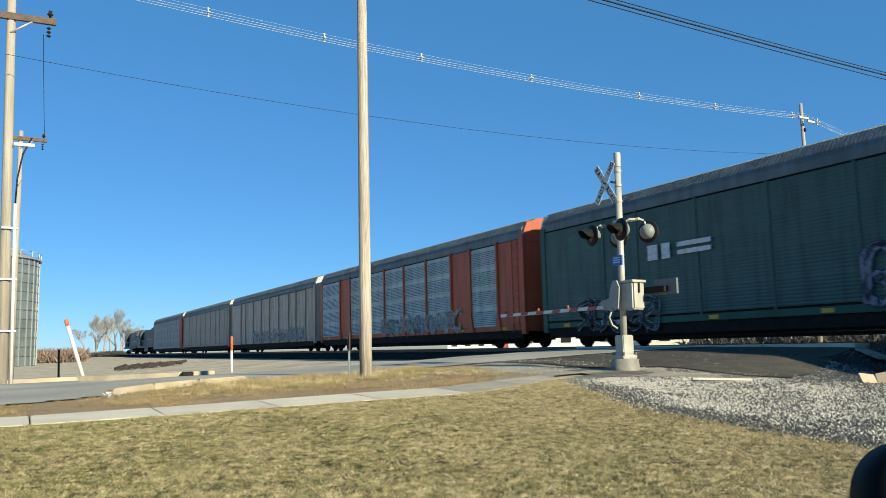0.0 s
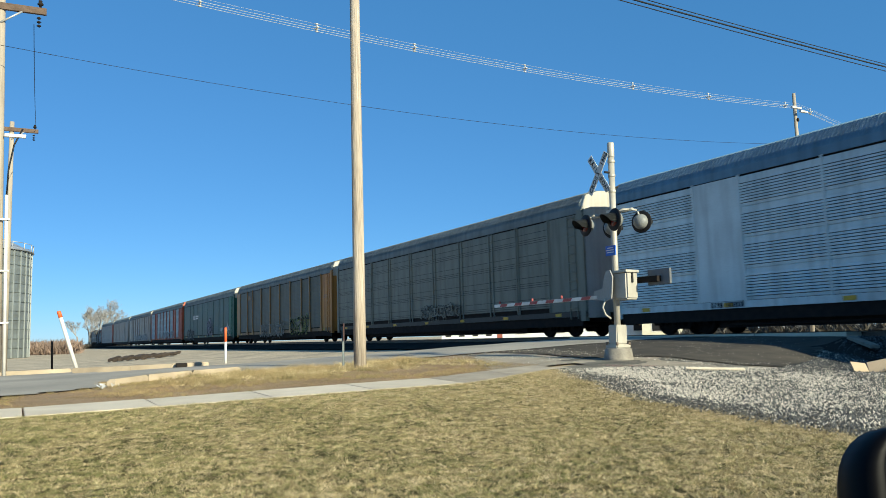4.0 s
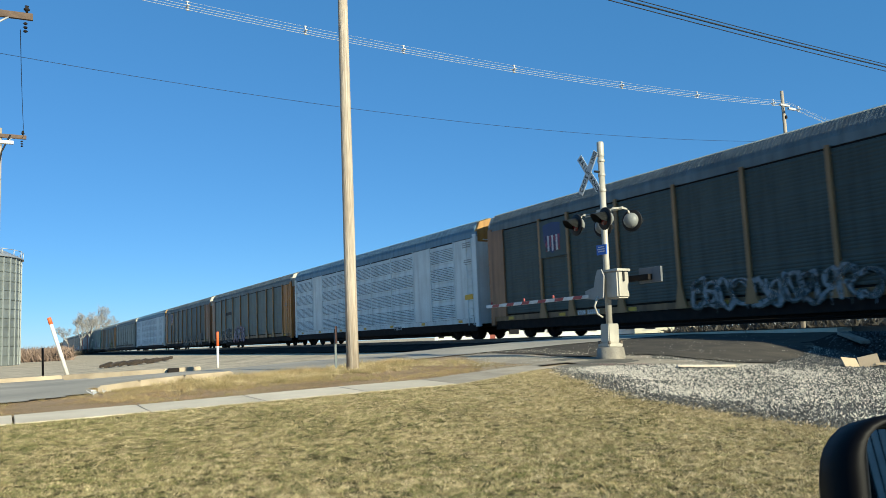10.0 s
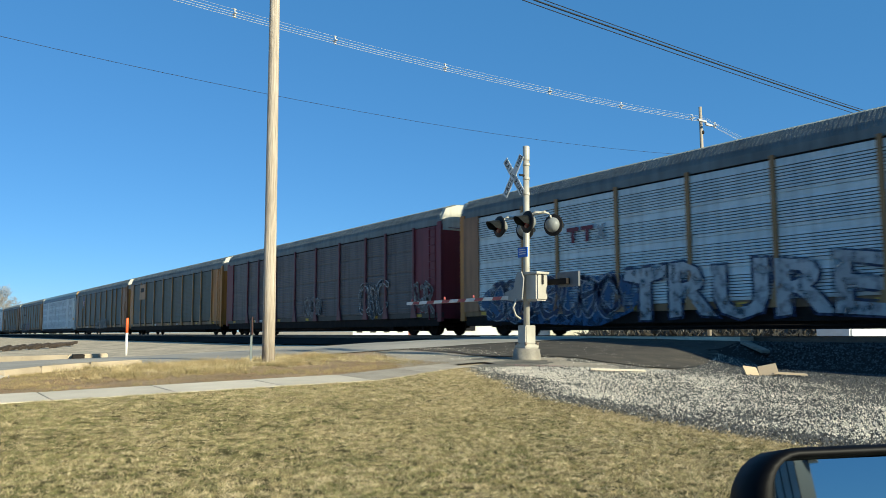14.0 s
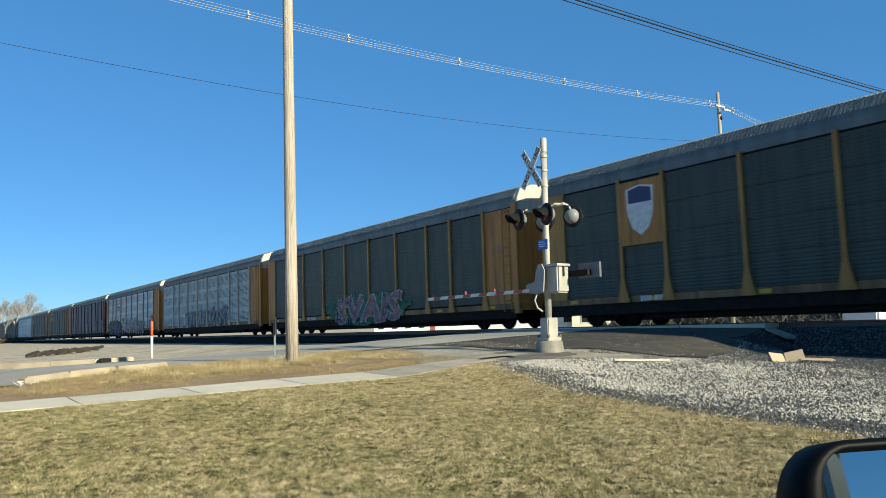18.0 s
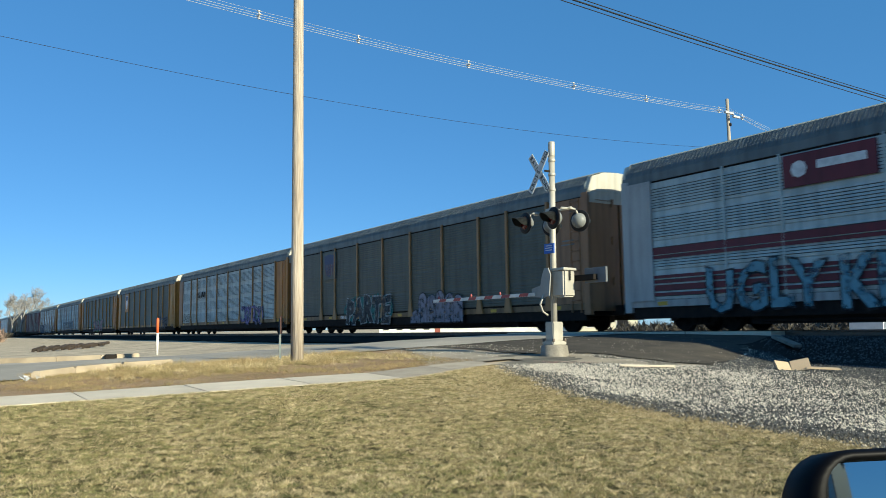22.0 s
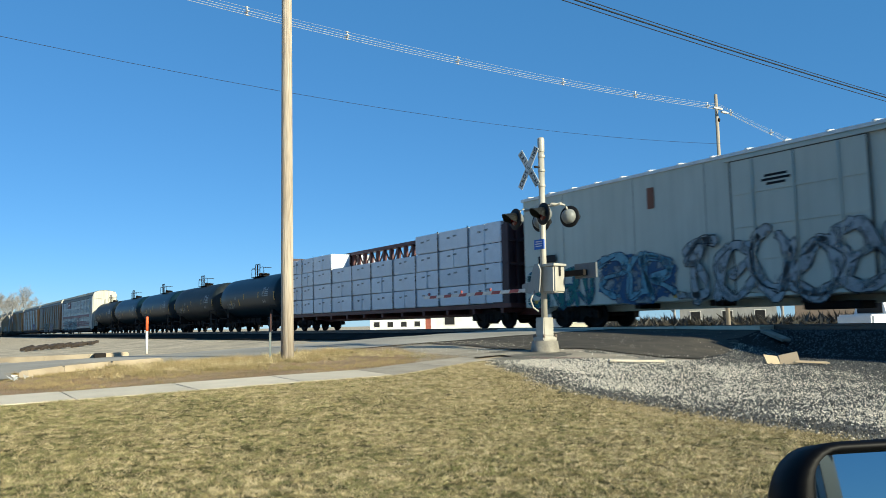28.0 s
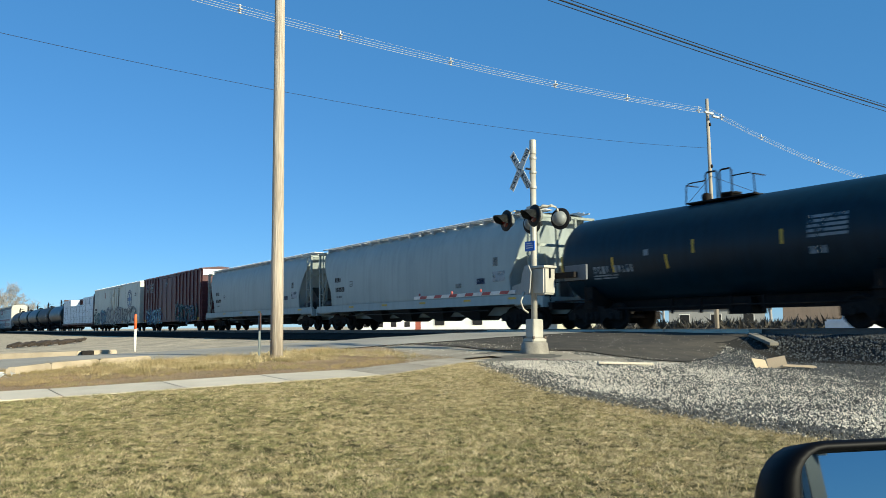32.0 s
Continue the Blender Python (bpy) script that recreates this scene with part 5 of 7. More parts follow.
def hopper(q, label, half=9.75, top=4.55):
    car = tagged(empty("hopper_car"), label, "railcar", "cars of the freight train")

    def body(bm):
        prof = [(-1.5, 1.2), (-1.55, 1.5), (-1.6, 2.1), (-1.6, 3.0), (-1.52, 3.7), (-1.34, 4.2), (-1.1, top - .05), (-.75, top), (.75, top), (1.1, top - .05), (1.34, 4.2), (1.52, 3.7), (1.6, 3.0), (1.6, 2.1), (1.55, 1.5), (1.5, 1.2)]
        rings = []
        for s, grow in ((-1, 0), (-1, 1), (-1, 2), (1, 2), (1, 1), (1, 0)):
            ring = []
            for x, z in prof:
                y = s * (half - .5 - .6 * (min(4.3, top) - max(z, 2.1)))
                if not grow:
                    ring.append(bm.verts.new((x * .96, y - s * .25, z)))
                else:
                    ring.append(bm.verts.new((x, y - s * .12 * (grow - 1), z)))
            rings.append(ring)
        n = len(prof)
        for p, r in zip(rings, rings[1:]):
            for i in range(n):
                f = bm.faces.new((p[i], p[(i + 1) % n], r[(i + 1) % n], r[i]))
                f.smooth = True
        for p in (rings[0], rings[-1]):
            bm.faces.new([bm.verts.new(v.co) for v in p])
        bmesh.ops.recalc_face_normals(bm, faces=bm.faces[:])
    part("body", (lambda b: (body(b), b)[1])(bmesh.new()), hop_grey, car)

    def sill(bm):
        box(bm, -1.585, -1.45, -half, half, 1.0, 1.36)
        box(bm, 1.45, 1.585, -half, half, 1.0, 1.36)
        box(bm, -.3, .3, -half - .3, half + .3, .6, .95)
        for s in (-1, 1):
            box(bm, -1.6, 1.6, s * half - .06, s * half + .06, .85, 1.25)
            box(bm, -1.5, 1.5, s * (half - .9) - .8, s * (half - .9) + .8, .95, 1.0)
    part("side_sill", (lambda b: (sill(b), b)[1])(bmesh.new()), hop_grey, car)

    def outlets(bm):
        for y in (-4.2, -1.4, 1.4, 4.2):
            a = [bm.verts.new(v) for v in ((-1.35, y - 1.3, 1.16), (1.35, y - 1.3, 1.16), (1.35, y + 1.3, 1.16), (-1.35, y + 1.3, 1.16))]
            b = [bm.verts.new(v) for v in ((-.5, y - .3, .4), (.5, y - .3, .4), (.5, y + .3, .4), (-.5, y + .3, .4))]
            for i in range(4):
                bm.faces.new((a[i], a[(i + 1) % 4], b[(i + 1) % 4], b[i]))
            bm.faces.new(b)
        bmesh.ops.recalc_face_normals(bm, faces=bm.faces[:])
        tube(bm, [(-1.2, -6, .8), (-1.2, 6, .8)], .03, 5)
    piece("outlet", "hop_outlets", outlets, paint("outlet_dark", (.05, .05, .05), .2), car)

    def ends(bm, side):
        for s in (side,):
            for x in (-1.5, -.5, .5, 1.5):
                box(bm, x - .05, x + .05, s * (half - .25) - .05, s * (half - .25) + .05, 1.2, top - .15)
            for z in (top - .2, 3.2):
                box(bm, -1.55, 1.55, s * (half - .25) - .05, s * (half - .25) + .05, z, z + .1)
            for x in (-1.4, -.5, .5, 1.4):
                tube(bm, [(x, s * (half - .3), 1.2), (x, s * (half - 1.0), 3.0)], .05, 4)
            box(bm, -1.55, -1.48, s * (half - .25) if s > 0 else -half + .25, s * (half - 1.2) if s > 0 else -half + 1.2, top - .2, top - .1)
            for i in range(8):
                z = 1.3 + .38 * i
                tube(bm, [(-1.56, s * (half - .3), z), (-1.56, s * (half - .75), z)], .016, 5)
            box(bm, -1.58, -1.53, s * (half - .75) - .03, s * (half - .75) + .03, 1.2, top - .15)
    for side in (-1, 1):
        bm = bmesh.new()            # web plate and air reservoir under the slope sheet
        ya, yb = side * (half - .55), side * (half - 2.2)
        tri = [(ya, 1.0), (yb, 1.0), (yb, 2.2), (side * (half - 1.5), 2.6), (ya, 1.9)]
        lo_ = [bm.verts.new((-.9, y, z)) for y, z in tri]
        hi_ = [bm.verts.new((.9, y, z)) for y, z in tri]
        for i in range(5):
            bm.faces.new((lo_[i], lo_[(i + 1) % 5], hi_[(i + 1) % 5], hi_[i]))
        bm.faces.new(lo_)
        bm.faces.new(hi_[::-1])
        bmesh.ops.recalc_face_normals(bm, faces=bm.faces[:])
        tube(bm, [(-1.2, ya - side * .1, 1.5), (-1.2, ya - side * .95, 1.5)], .2, 12)
        part("brake_gear", bm, hop_dark, car, "dark web plate and air reservoir")
        bm = bmesh.new()
        ends(bm, side)
        part("end_frame", bm, hop_pale, car, "pale ladders and braces at the slope sheets")

    def walkway(bm):
        y = -half + .3
        while y < half - .3:
            box(bm, -1.3, -.75, y, y + .05, top + .1, top + .14)
            y += .14
        for x in (-1.32, -1.0, -.76, .75, 1.0, 1.3):
            box(bm, x, x + .03, -half + .25, half - .25, top + .06, top + .12)
        for y in range(-9, 10):
            box(bm, -1.3, 1.3, y * .98, y * .98 + .05, top - .12, top + .07)
        box(bm, -.45, .45, -half + 1.8, half - 1.8, top, top + .12)
    part("roof_walkway", (lambda b: (walkway(b), b)[1])(bmesh.new()), M["alu"], car, "grated roof walkway and hatch trough")
    chars(car, 7.4, 2.64, .25, (4,), -1.605, M["black"], "black stencilled mark")
    chars(car, 7.32, 2.1, .25, (6,), -1.605, M["black"], "black stencilled row")
    chars(car, 7.2, 1.78, .1, (3, 5), -1.605, spray["smoke"])
    bm = bmesh.new()
    for a in ((5.6, 5.64, 2.34, 2.62), (5.34, 5.38, 2.34, 2.62), (5.34, 5.64, 2.34, 2.37), (5.34, 5.64, 2.59, 2.62), (5.42, 5.56, 2.45, 2.49)):
        box(bm, -1.608, -1.605, *a)
    part("lettering", bm, M["black"], car, "small square outline")
    for y in (5.5, 2.0, -1.5, -5.0, -8.0):
        part("reflector", new_box(-1.592, -1.585, y - .25, y + .25, 1.2, 1.28), M["yellow"], car, "dull yellow reflector strip")
    for y, z, w, h, mm in ((-6.0, 1.9, .55, .24, "navy"), (-7.2, 1.95, .8, .42, "pale"), (-7.0, 2.6, .3, .35, "smoke"), (-4.4, 1.8, .4, .2, "smoke")):
        part("notice", new_box(-1.612, -1.604, y - w / 2, y + w / 2, z, z + h), spray[mm], car, "faded notice panel")
    couplers(car, half + .15)
    bogie(car, half - 1.8)
    bogie(car, -half + 1.8)
    MOVING.append((car, q))
    return car


hopper(-603.8, "grey covered hopper car with rounded sides")
hopper(-624.0, "grey covered hopper car with pale end frames")

# ---- locomotives ----
loco_black = paint("locomotive_black", (.022, .023, .026), .3)
for q in (153.8, 176.6):
    loco = tagged(empty("locomotive"), "black diesel locomotive with long hood and cab", "locomotive", "locomotives of the freight train")
    L = 11.0
    bm = bmesh.new()
    box(bm, -1.5, 1.5, -L, L, 1.15, 1.5)
    box(bm, -1.2, 1.2, -2.5, 2.5, .45, 1.15)
    part("frame", bm, loco_black, loco)
    bm = bmesh.new()
    extrude_y(bm, [(-.95, 1.5), (-.95, 4.1), (-.6, 4.45), (.6, 4.45), (.95, 4.1), (.95, 1.5)], -L + .6, L - 4.9)
    part("hood", bm, loco_black, loco)
    bm = bmesh.new()
    extrude_y(bm, [(-1.5, 1.5), (-1.5, 4.0), (-1.0, 4.6), (1.0, 4.6), (1.5, 4.0), (1.5, 1.5)], L - 4.9, L - 2.6)
    part("cab", bm, loco_black, loco)
    bm = bmesh.new()
    extrude_y(bm, [(-.9, 1.5), (-.9, 2.9), (-.5, 3.1), (.5, 3.1), (.9, 2.9), (.9, 1.5)], L - 2.6, L - .6)
    part("nose", bm, loco_black, loco)
    part("window", new_box(-1.52, -1.49, L - 4.5, L - 3.0, 3.1, 3.8), M["black"], loco, "dark cab window")
    bm = bmesh.new()
    extrude_y(bm, [(-1.4, 3.5), (-1.4, 4.4), (-.9, 4.7), (.9, 4.7), (1.4, 4.4), (1.4, 3.5)], -L + .8, -L + 4.0)
    part("radiator", bm, loco_black, loco)
    bm = bmesh.new()
    for i in range(12):
        y = -L + .5 + i * 1.7
        tube(bm, [(-1.48, y, 1.5), (-1.48, y, 2.5)], .025, 5)
    tube(bm, [(-1.48, -L + .5, 2.5), (-1.48, L - 2, 2.5)], .025, 5)
    part("handrail", bm, WM, loco, "white handrail along the walkway")
    for y in (-.9, .9):
        bm = bmesh.new()
        lathe(bm, [(.6, 4.4), (.6, 4.62), (.5, 4.66)], "z", 16, origin=(0, -L + 6 + y, 0))
        part("roof_fan", bm, IRON, loco)
    couplers(loco, L + .1)
    for s in (-1, 1):
        bogie(loco, s * (L - 3.0))
        bogie(loco, s * (L - 4.6))
    MOVING.append((loco, q))
# ---- track ----
track = tagged(empty("track"), "steel rails on dark timber ties", "railway track", kind="structure")
for x in (TRACK_X - .7525, TRACK_X + .7525):
    bm = bmesh.new()
    prof = [(-.07, -.17), (-.07, -.155), (-.012, -.14), (-.012, -.045), (-.036, -.035), (-.036, -.004), (-.028, 0), (.028, 0), (.036, -.004), (.036, -.035), (.012, -.045), (.012, -.14), (.07, -.155), (.07, -.17)]
    extrude_y(bm, [(x + a, RAIL_Z + b) for a, b in prof], -1200, 1800)
    bm.faces.ensure_lookup_table()
    part("rail", bm, M["steel"], track)
tie_mesh = None
for i in range(-30, 90):
    y = i * .52
    if 17.6 < y < 25.6:
        continue
    if tie_mesh is None:
        tie_mesh = part("tie", new_box(-1.3, 1.3, -.11, .11, -.17, 0, .01), M["tie_wood"], track)
        tie_mesh.matrix_basis = pose(TRACK_X, y, RAIL_Z - .165)
    else:
        again(tie_mesh, pose(TRACK_X, y, RAIL_Z - .165, 0, 0, random.uniform(-1, 1)))
for a, b in ((TRACK_X - .66, TRACK_X + .66), (TRACK_X - 1.5, TRACK_X - .83), (TRACK_X + .83, TRACK_X + 1.5)):
    for i in range(4):
        part("crossing_panel", new_box(a, b, 13.4 + i * 3.05, 16.4 + i * 3.05, RAIL_Z - .16, RAIL_Z - .012, .012), M["concrete"], track, "concrete crossing panel between the rails")
edge = part("edge_board", new_box(-.55, .55, -.12, .12, -.04, .04, .01), M["old_concrete"], None)
edge.matrix_basis = pose(18.75, 12.2, .74, 0, -12, 62)
tagged(edge, "pale flat plank at the crossing's edge", "plank")

# ---- walk and kerbs ----
sidewalk = tagged(empty("sidewalk"), "pale concrete sidewalk with open joints", "sidewalk", kind="structure")
JOINTS = [-9.6, -7.9, -6.3, -4.7, -3.1, -1.45, .13, 1.72, 3.28, 4.86, 6.45, 7.9, 9.3]
for i, (a, b) in enumerate(zip(JOINTS, JOINTS[1:])):
    bm = bmesh.new()
    g = .011
    jig = random.uniform(-.004, .004)
    top = [(a + g, walk_near(a)), (b - g, walk_near(b)), (b - g, walk_far(b)), (a + g, walk_far(a))]
    lift = .008
    vt = [bm.verts.new((x, y, gz(x, y) + lift + jig)) for x, y in top]
    vb = [bm.verts.new((x, y, gz(x, y) - .1)) for x, y in top]
    bm.faces.new(vt)
    for k in range(4):
        bm.faces.new((vb[k], vb[(k + 1) % 4], vt[(k + 1) % 4], vt[k]))
    bmesh.ops.bevel(bm, geom=[e for e in bm.edges if all(v in vt for v in e.verts)], offset=.006, segments=2, affect="EDGES")
    part("slab", bm, M["concrete"] if b < 6.6 else M["dusty_slab"], sidewalk, "" if b < 6.6 else "dusty weathered slab")


def kerb_run(name, pts, w, h, label, material):
    """A kerb of stones along points in plan."""
    k = tagged(empty(name), label, "kerb", kind="structure")
    for (xa, ya), (xb, yb) in zip(pts, pts[1:]):
        d = Vector((xb - xa, yb - ya))
        n = max(1, round(d.length / 2.4))
        for i in range(n):
            p, q = Vector((xa, ya)) + d * ((i + .004) / n), Vector((xa, ya)) + d * ((i + .996) / n)
            s = Vector((-d.y, d.x)).normalized() * w
            bm = bmesh.new()
            vt = [bm.verts.new((*c, gz(*c) + h)) for c in (p, q, q + s, p + s)]
            vb = [bm.verts.new((*c, gz(*c) - .2)) for c in (p, q, q + s, p + s)]
            bm.faces.new(vt)
            for j in range(4):
                bm.faces.new((vb[j], vb[(j + 1) % 4], vt[(j + 1) % 4], vt[j]))
            bmesh.ops.recalc_face_normals(bm, faces=bm.faces[:])
            bmesh.ops.bevel(bm, geom=[e for e in bm.edges if all(v in vt for v in e.verts)], offset=.025, segments=2, affect="EDGES")
            part("kerb_stone", bm, material, k)


kerb_run("near_kerb", [(1.75, 16.55), (2.5, 17.5), (3.5, 18.0), (4.6, 18.15)], .18, .13, "broken end of a pale concrete kerb", M["kerb"])
kerb_run("far_kerb", [(-14, 27.6), (1.6, 27.5), (3.2, 26.2), (4.3, 25.4), (5.4, 25.3)], .25, .14, "long tan concrete kerb beyond the road", M["kerb"])
drain = part("storm_drain", new_box(-.17, .17, -.12, .12, -.1, .13, .03), M["black_iron"])
drain.matrix_basis = pose(4.55, 25.2, gz(4.55, 25.2) + .02, 0, 0, -6)
tagged(drain, "dark iron storm drain inlet in the kerb", "drain")

# ---- posts, poles and wires ----
pole = tagged(empty("utility_pole"), "tall bare pale wooden utility pole", "utility pole")
bm = bmesh.new()
tube(bm, [(6.93 + .012 * z * 0, 16.6, gz(6.93, 16.6) - .3 + z) for z in (0, 2, 4, 6, 8, 10, 12.2)], .146, 20, .105)
part("shaft", bm, M["pole_wood"], pole)
bm = bmesh.new()
for z in (11.19, 11.35):
    tube(bm, [(6.93, 16.42, z), (6.93, 16.78, z)], .03, 6)
part("cable_clamp", bm, M["black_iron"], pole)


def span(name, ends, sag, r, m, label, n=24, cat="cable", parent=None):
    """Wires hung between points."""
    bm = bmesh.new()
    for a, b in ends:
        a, b = Vector(a), Vector(b)
        tube(bm, [a.lerp(b, i / n) - Vector((0, 0, sag * 4 * (i / n) * (1 - i / n))) for i in range(n + 1)], r, 5)
    ob = part(name, bm, m, parent)
    if parent is None:
        tagged(ob, label, cat)
    return ob


BLK = M["black"]
span("cable", [((6.93, 16.6, 11.3), (60, 16.6, 11.0))], .45, .026, BLK, "thick black overhead cable")
span("cable", [((6.93, 16.6, 11.415), (60, 16.6, 11.1))], .45, .014, BLK, "thin black overhead cable")
span("cable", [((6.93, 16.6, 11.19), (60, 16.6, 10.75))], .45, .015, BLK, "thin black overhead cable")
LINE_Y = 26.6
WIRE = mat("bare_wire", (.42, .43, .43), .7, .0, var=.1, spec=.2)
rx = 37.0
for a, b, sg in ((-.45, rx, .62), (rx, 74, 1.6)):
    for dy, dz in ((-.1, 0), (.1, 0), (0, -.13), (0, .16)):
        span("line_wire", [((a, LINE_Y + dy, (13.3 if a < 0 else 13.05) + dz), (b, LINE_Y + dy, (13.05 if a < 0 else 11.8) + dz))], sg, .008 if dz < .15 else .005, WIRE, "pale bare overhead line wire")
for i, x in enumerate((5.3, 9.56, 13.64, 18.97, 25.1, 30.1, 35.9, 37.95, 41.75, 47.9, 56)):
    a, b, sg = (-.45, rx, .62) if x < rx else (rx, 74, 1.6)
    f = (x - a) / (b - a)
    z = (13.3 - .25 * f if x < rx else 13.05 - 1.25 * f) - sg * 4 * f * (1 - f)
    sp = tagged(empty("wire_spacer", pose(x, LINE_Y, z)), "small pale insulating spacer on the wires", "spacer", "spacers on the overhead line")
    def spc(bm):
        for p, q in (((0, -.1, 0), (0, .1, 0)), ((0, -.1, 0), (0, 0, -.13)), ((0, .1, 0), (0, 0, -.13)), ((0, 0, 0), (0, 0, .16))):
            tube(bm, [p, q], .02, 6)
    piece("frame", "spacer", spc, M["white_paint"], sp)
    for yy, zz in ((-.1, 0), (.1, 0), (0, -.13), (0, .16)):
        piece("clamp", "spacer_clamp", lambda bm: lathe(bm, [(.025, -.06), (.04, 0), (.025, .06)], "x", 8), M["alu"], sp, pose(0, yy, zz))
span("neutral_wire", [((-.8, LINE_Y, 10.45), (rx, LINE_Y, 10.95))], .75, .008, BLK, "thin dark overhead wire")


def line_pole(x, y, h, arm_z, label, arms=True, r=.17, lean=0):
    p = tagged(empty("line_pole", pose(x, y, gz(x, y), 0, lean, 0)), label, "utility pole", "poles of the overhead line")
    bm = bmesh.new()
    tube(bm, [(0, 0, -.3), (0, 0, h * .5), (0, 0, h)], r, 16, r * .72)
    part("shaft", bm, M["old_wood"], p)
    if arms:
        z = arm_z - gz(x, y)
        part("crossarm", new_box(-.5, 1.3, -.17, -.05, z - .11, z + .11, .012), M["arm_wood"], p, "short weathered wooden crossarm")
        bm = bmesh.new()
        tube(bm, [(0, -.14, z - .55), (.6, -.14, z - .1)], .03, 6)
        part("brace", bm, M["alu"], p)
        bm = bmesh.new()
        lathe(bm, [(.03, z + .12), (.05, z + .2), (.09, z + .22), (.09, z + .26), (.05, z + .29), (.06, z + .36)], "z", 10, origin=(1.12, -.11, 0))
        part("insulator", bm, M["black_iron"], p)
        bm = bmesh.new()
        for k in range(3):
            lathe(bm, [(.03, z - .2 - .13 * k), (.075, z - .24 - .13 * k), (.03, z - .28 - .13 * k)], "z", 10, origin=(1.08, -.11, 0))
        part("insulator", bm, M["black_iron"], p)
    return p


pa = line_pole(-.5, 27.6, 13.9, 12.05, "weathered wooden line pole with crossarm and conduit", lean=-1.0)
bm = bmesh.new()
tube(bm, [(.24, -.16, -.2), (.24, -.16, 5.6)], .05, 8)
part("conduit", bm, M["white_paint"], pa, "white plastic conduit pipe")
bm = bmesh.new()
for z in (1.6, 3.2, 4.8):
    box(bm, -.12, .34, -.24, -.1, z, z + .05)
part("bracket", bm, M["alu"], pa)
bm = bmesh.new()
tube(bm, [(.24, -.16, 5.6), (.28, -.16, 6.4), (.42, -.16, 7.2), (.66, -.16, 7.75)], .028, 6)
part("riser_cable", bm, M["black"], pa, "black cable rising out of the conduit")
part("switch", new_box(.15, .75, -.22, -.1, 7.45, 7.56, .02), M["alu"], pa)
line_pole(-.5, 48, 13.6, 13.15, "second weathered wooden line pole with crossarm", r=.16)
span("line_wire", [((.24, 27.5, 11.6), (.68, 47.9, 13.3))], .5, .012, BLK, "dark wire between the line poles")
pr = line_pole(37.15, LINE_Y + .35, 13.75, 12.5, "grey wooden line pole beyond the track", False, .125)
bm = bmesh.new()
box(bm, -.06, .5, -.42, -.3, 12.6, 12.7)
box(bm, -.75, 0, -.42, -.3, 12.75, 12.85)
part("bracket", bm, M["alu"], pr)
bm = bmesh.new()
for z in (9.7, 12.1):
    lathe(bm, [(.04, z), (.07, z + .05), (.07, z + .15), (.04, z + .2)], "z", 8, origin=(-.12, -.22, 0))
part("insulator", bm, M["black_iron"], pr)
span("service_wire", [((rx, LINE_Y + .2, 9.4), (rx - 4.5, LINE_Y + 3.5, 3.9)), ((rx, LINE_Y + .2, 9.4), (rx + 14, LINE_Y - 4, 6.5))], .3, .014, BLK, "thin service wires from the line pole")


def marker(name, x, y, h, r, lean_x, lean_y, top, label, body=None):
    p = tagged(empty(name, pose(x, y, gz(x, y) - .05, lean_x, lean_y, 0)), label, "post")
    bm = bmesh.new()
    tube(bm, [(0, 0, -.2), (0, 0, h - top)], r, 12)
    part("shaft", bm, body or M["white_paint"], p)
    bm = bmesh.new()
    lathe(bm, [(r * 1.05, h - top), (r * 1.05, h - .03), (r * .7, h)], "z", 12)
    part("cap", bm, M["orange"], p, "orange reflective top")
    return p


marker("marker_post", 7.72, 33.0, 1.5, .052, 0, 0, .6, "white plastic marker post with orange top")
marker("leaning_post", 2.25, 35.2, 2.5, .075, 0, -17, .28, "white post leaning over with an orange tip")
bm = bmesh.new()
tube(bm, [(1.6, 42, -.2), (1.56, 42, 1.45)], .05, 8)
tagged(part("steel_post", bm, M["black_iron"]), "thin dark steel post in the dirt lot", "post")
sg = tagged(empty("sign_post", pose(6.68, 17.0, gz(6.68, 17.0))), "small brown sign on a thin steel post", "sign")
bm = bmesh.new()
box(bm, -.025, .025, -.012, .012, -.2, .95)
for i in range(8):
    box(bm, -.03, -.025, -.006, .006, .1 + .1 * i, .12 + .1 * i)
part("post", bm, M["galv"], sg)
p_ = part("plate", new_box(-.15, .15, -.03, -.022, .62, 1.02, .004), paint("brown_sign", (.12, .06, .045), .2), sg, "dull red-brown sign plate")
p_.matrix_basis = pose(0, 0, 0, 0, 0, 62)

# ---- crossing signal ----
SXY = (11.55, 13.13)
SZ = gz(*SXY) - .03
sig = tagged(empty("crossing_signal", pose(*SXY, SZ, 0, 1.0, 0)), "railroad crossing signal with flashing lights and lowered gate arm", "crossing signal")
ALU, BLACK = M["alu"], M["black"]
PALE = mat("pale_signal_paint", (.46, .435, .37), .5, .1, var=.25, scale=3, fine=.1, streak=.2)
bm = bmesh.new()
lathe(bm, [(.325, -.3), (.322, 0), (.285, .24), (.27, .25), (.1, .255)], "z", 24)
part("foundation", bm, M["old_concrete"], sig, "round concrete footing")
bm = bmesh.new()
tube(bm, [(0, 0, .3), (0, 0, 4.5)], .07, 20)
lathe(bm, [(.074, 4.5), (.078, 4.52), (.078, 4.82), (.07, 4.84), (.02, 4.85)], "z", 20)
for z in (4.38, 4.05, 3.7):
    lathe(bm, [(.08, z), (.083, z + .01), (.083, z + .05), (.08, z + .06)], "z", 16)
part("mast", bm, PALE, sig, "pale painted steel mast")
bm = bmesh.new()
box(bm, -.15, .15, -.14, .14, .34, .76)
box(bm, -.2, .2, -.19, .19, .25, .34)
bmesh.ops.bevel(bm, geom=bm.edges[:], offset=.02, segments=2, affect="EDGES")
part("junction_box", bm, PALE, sig)
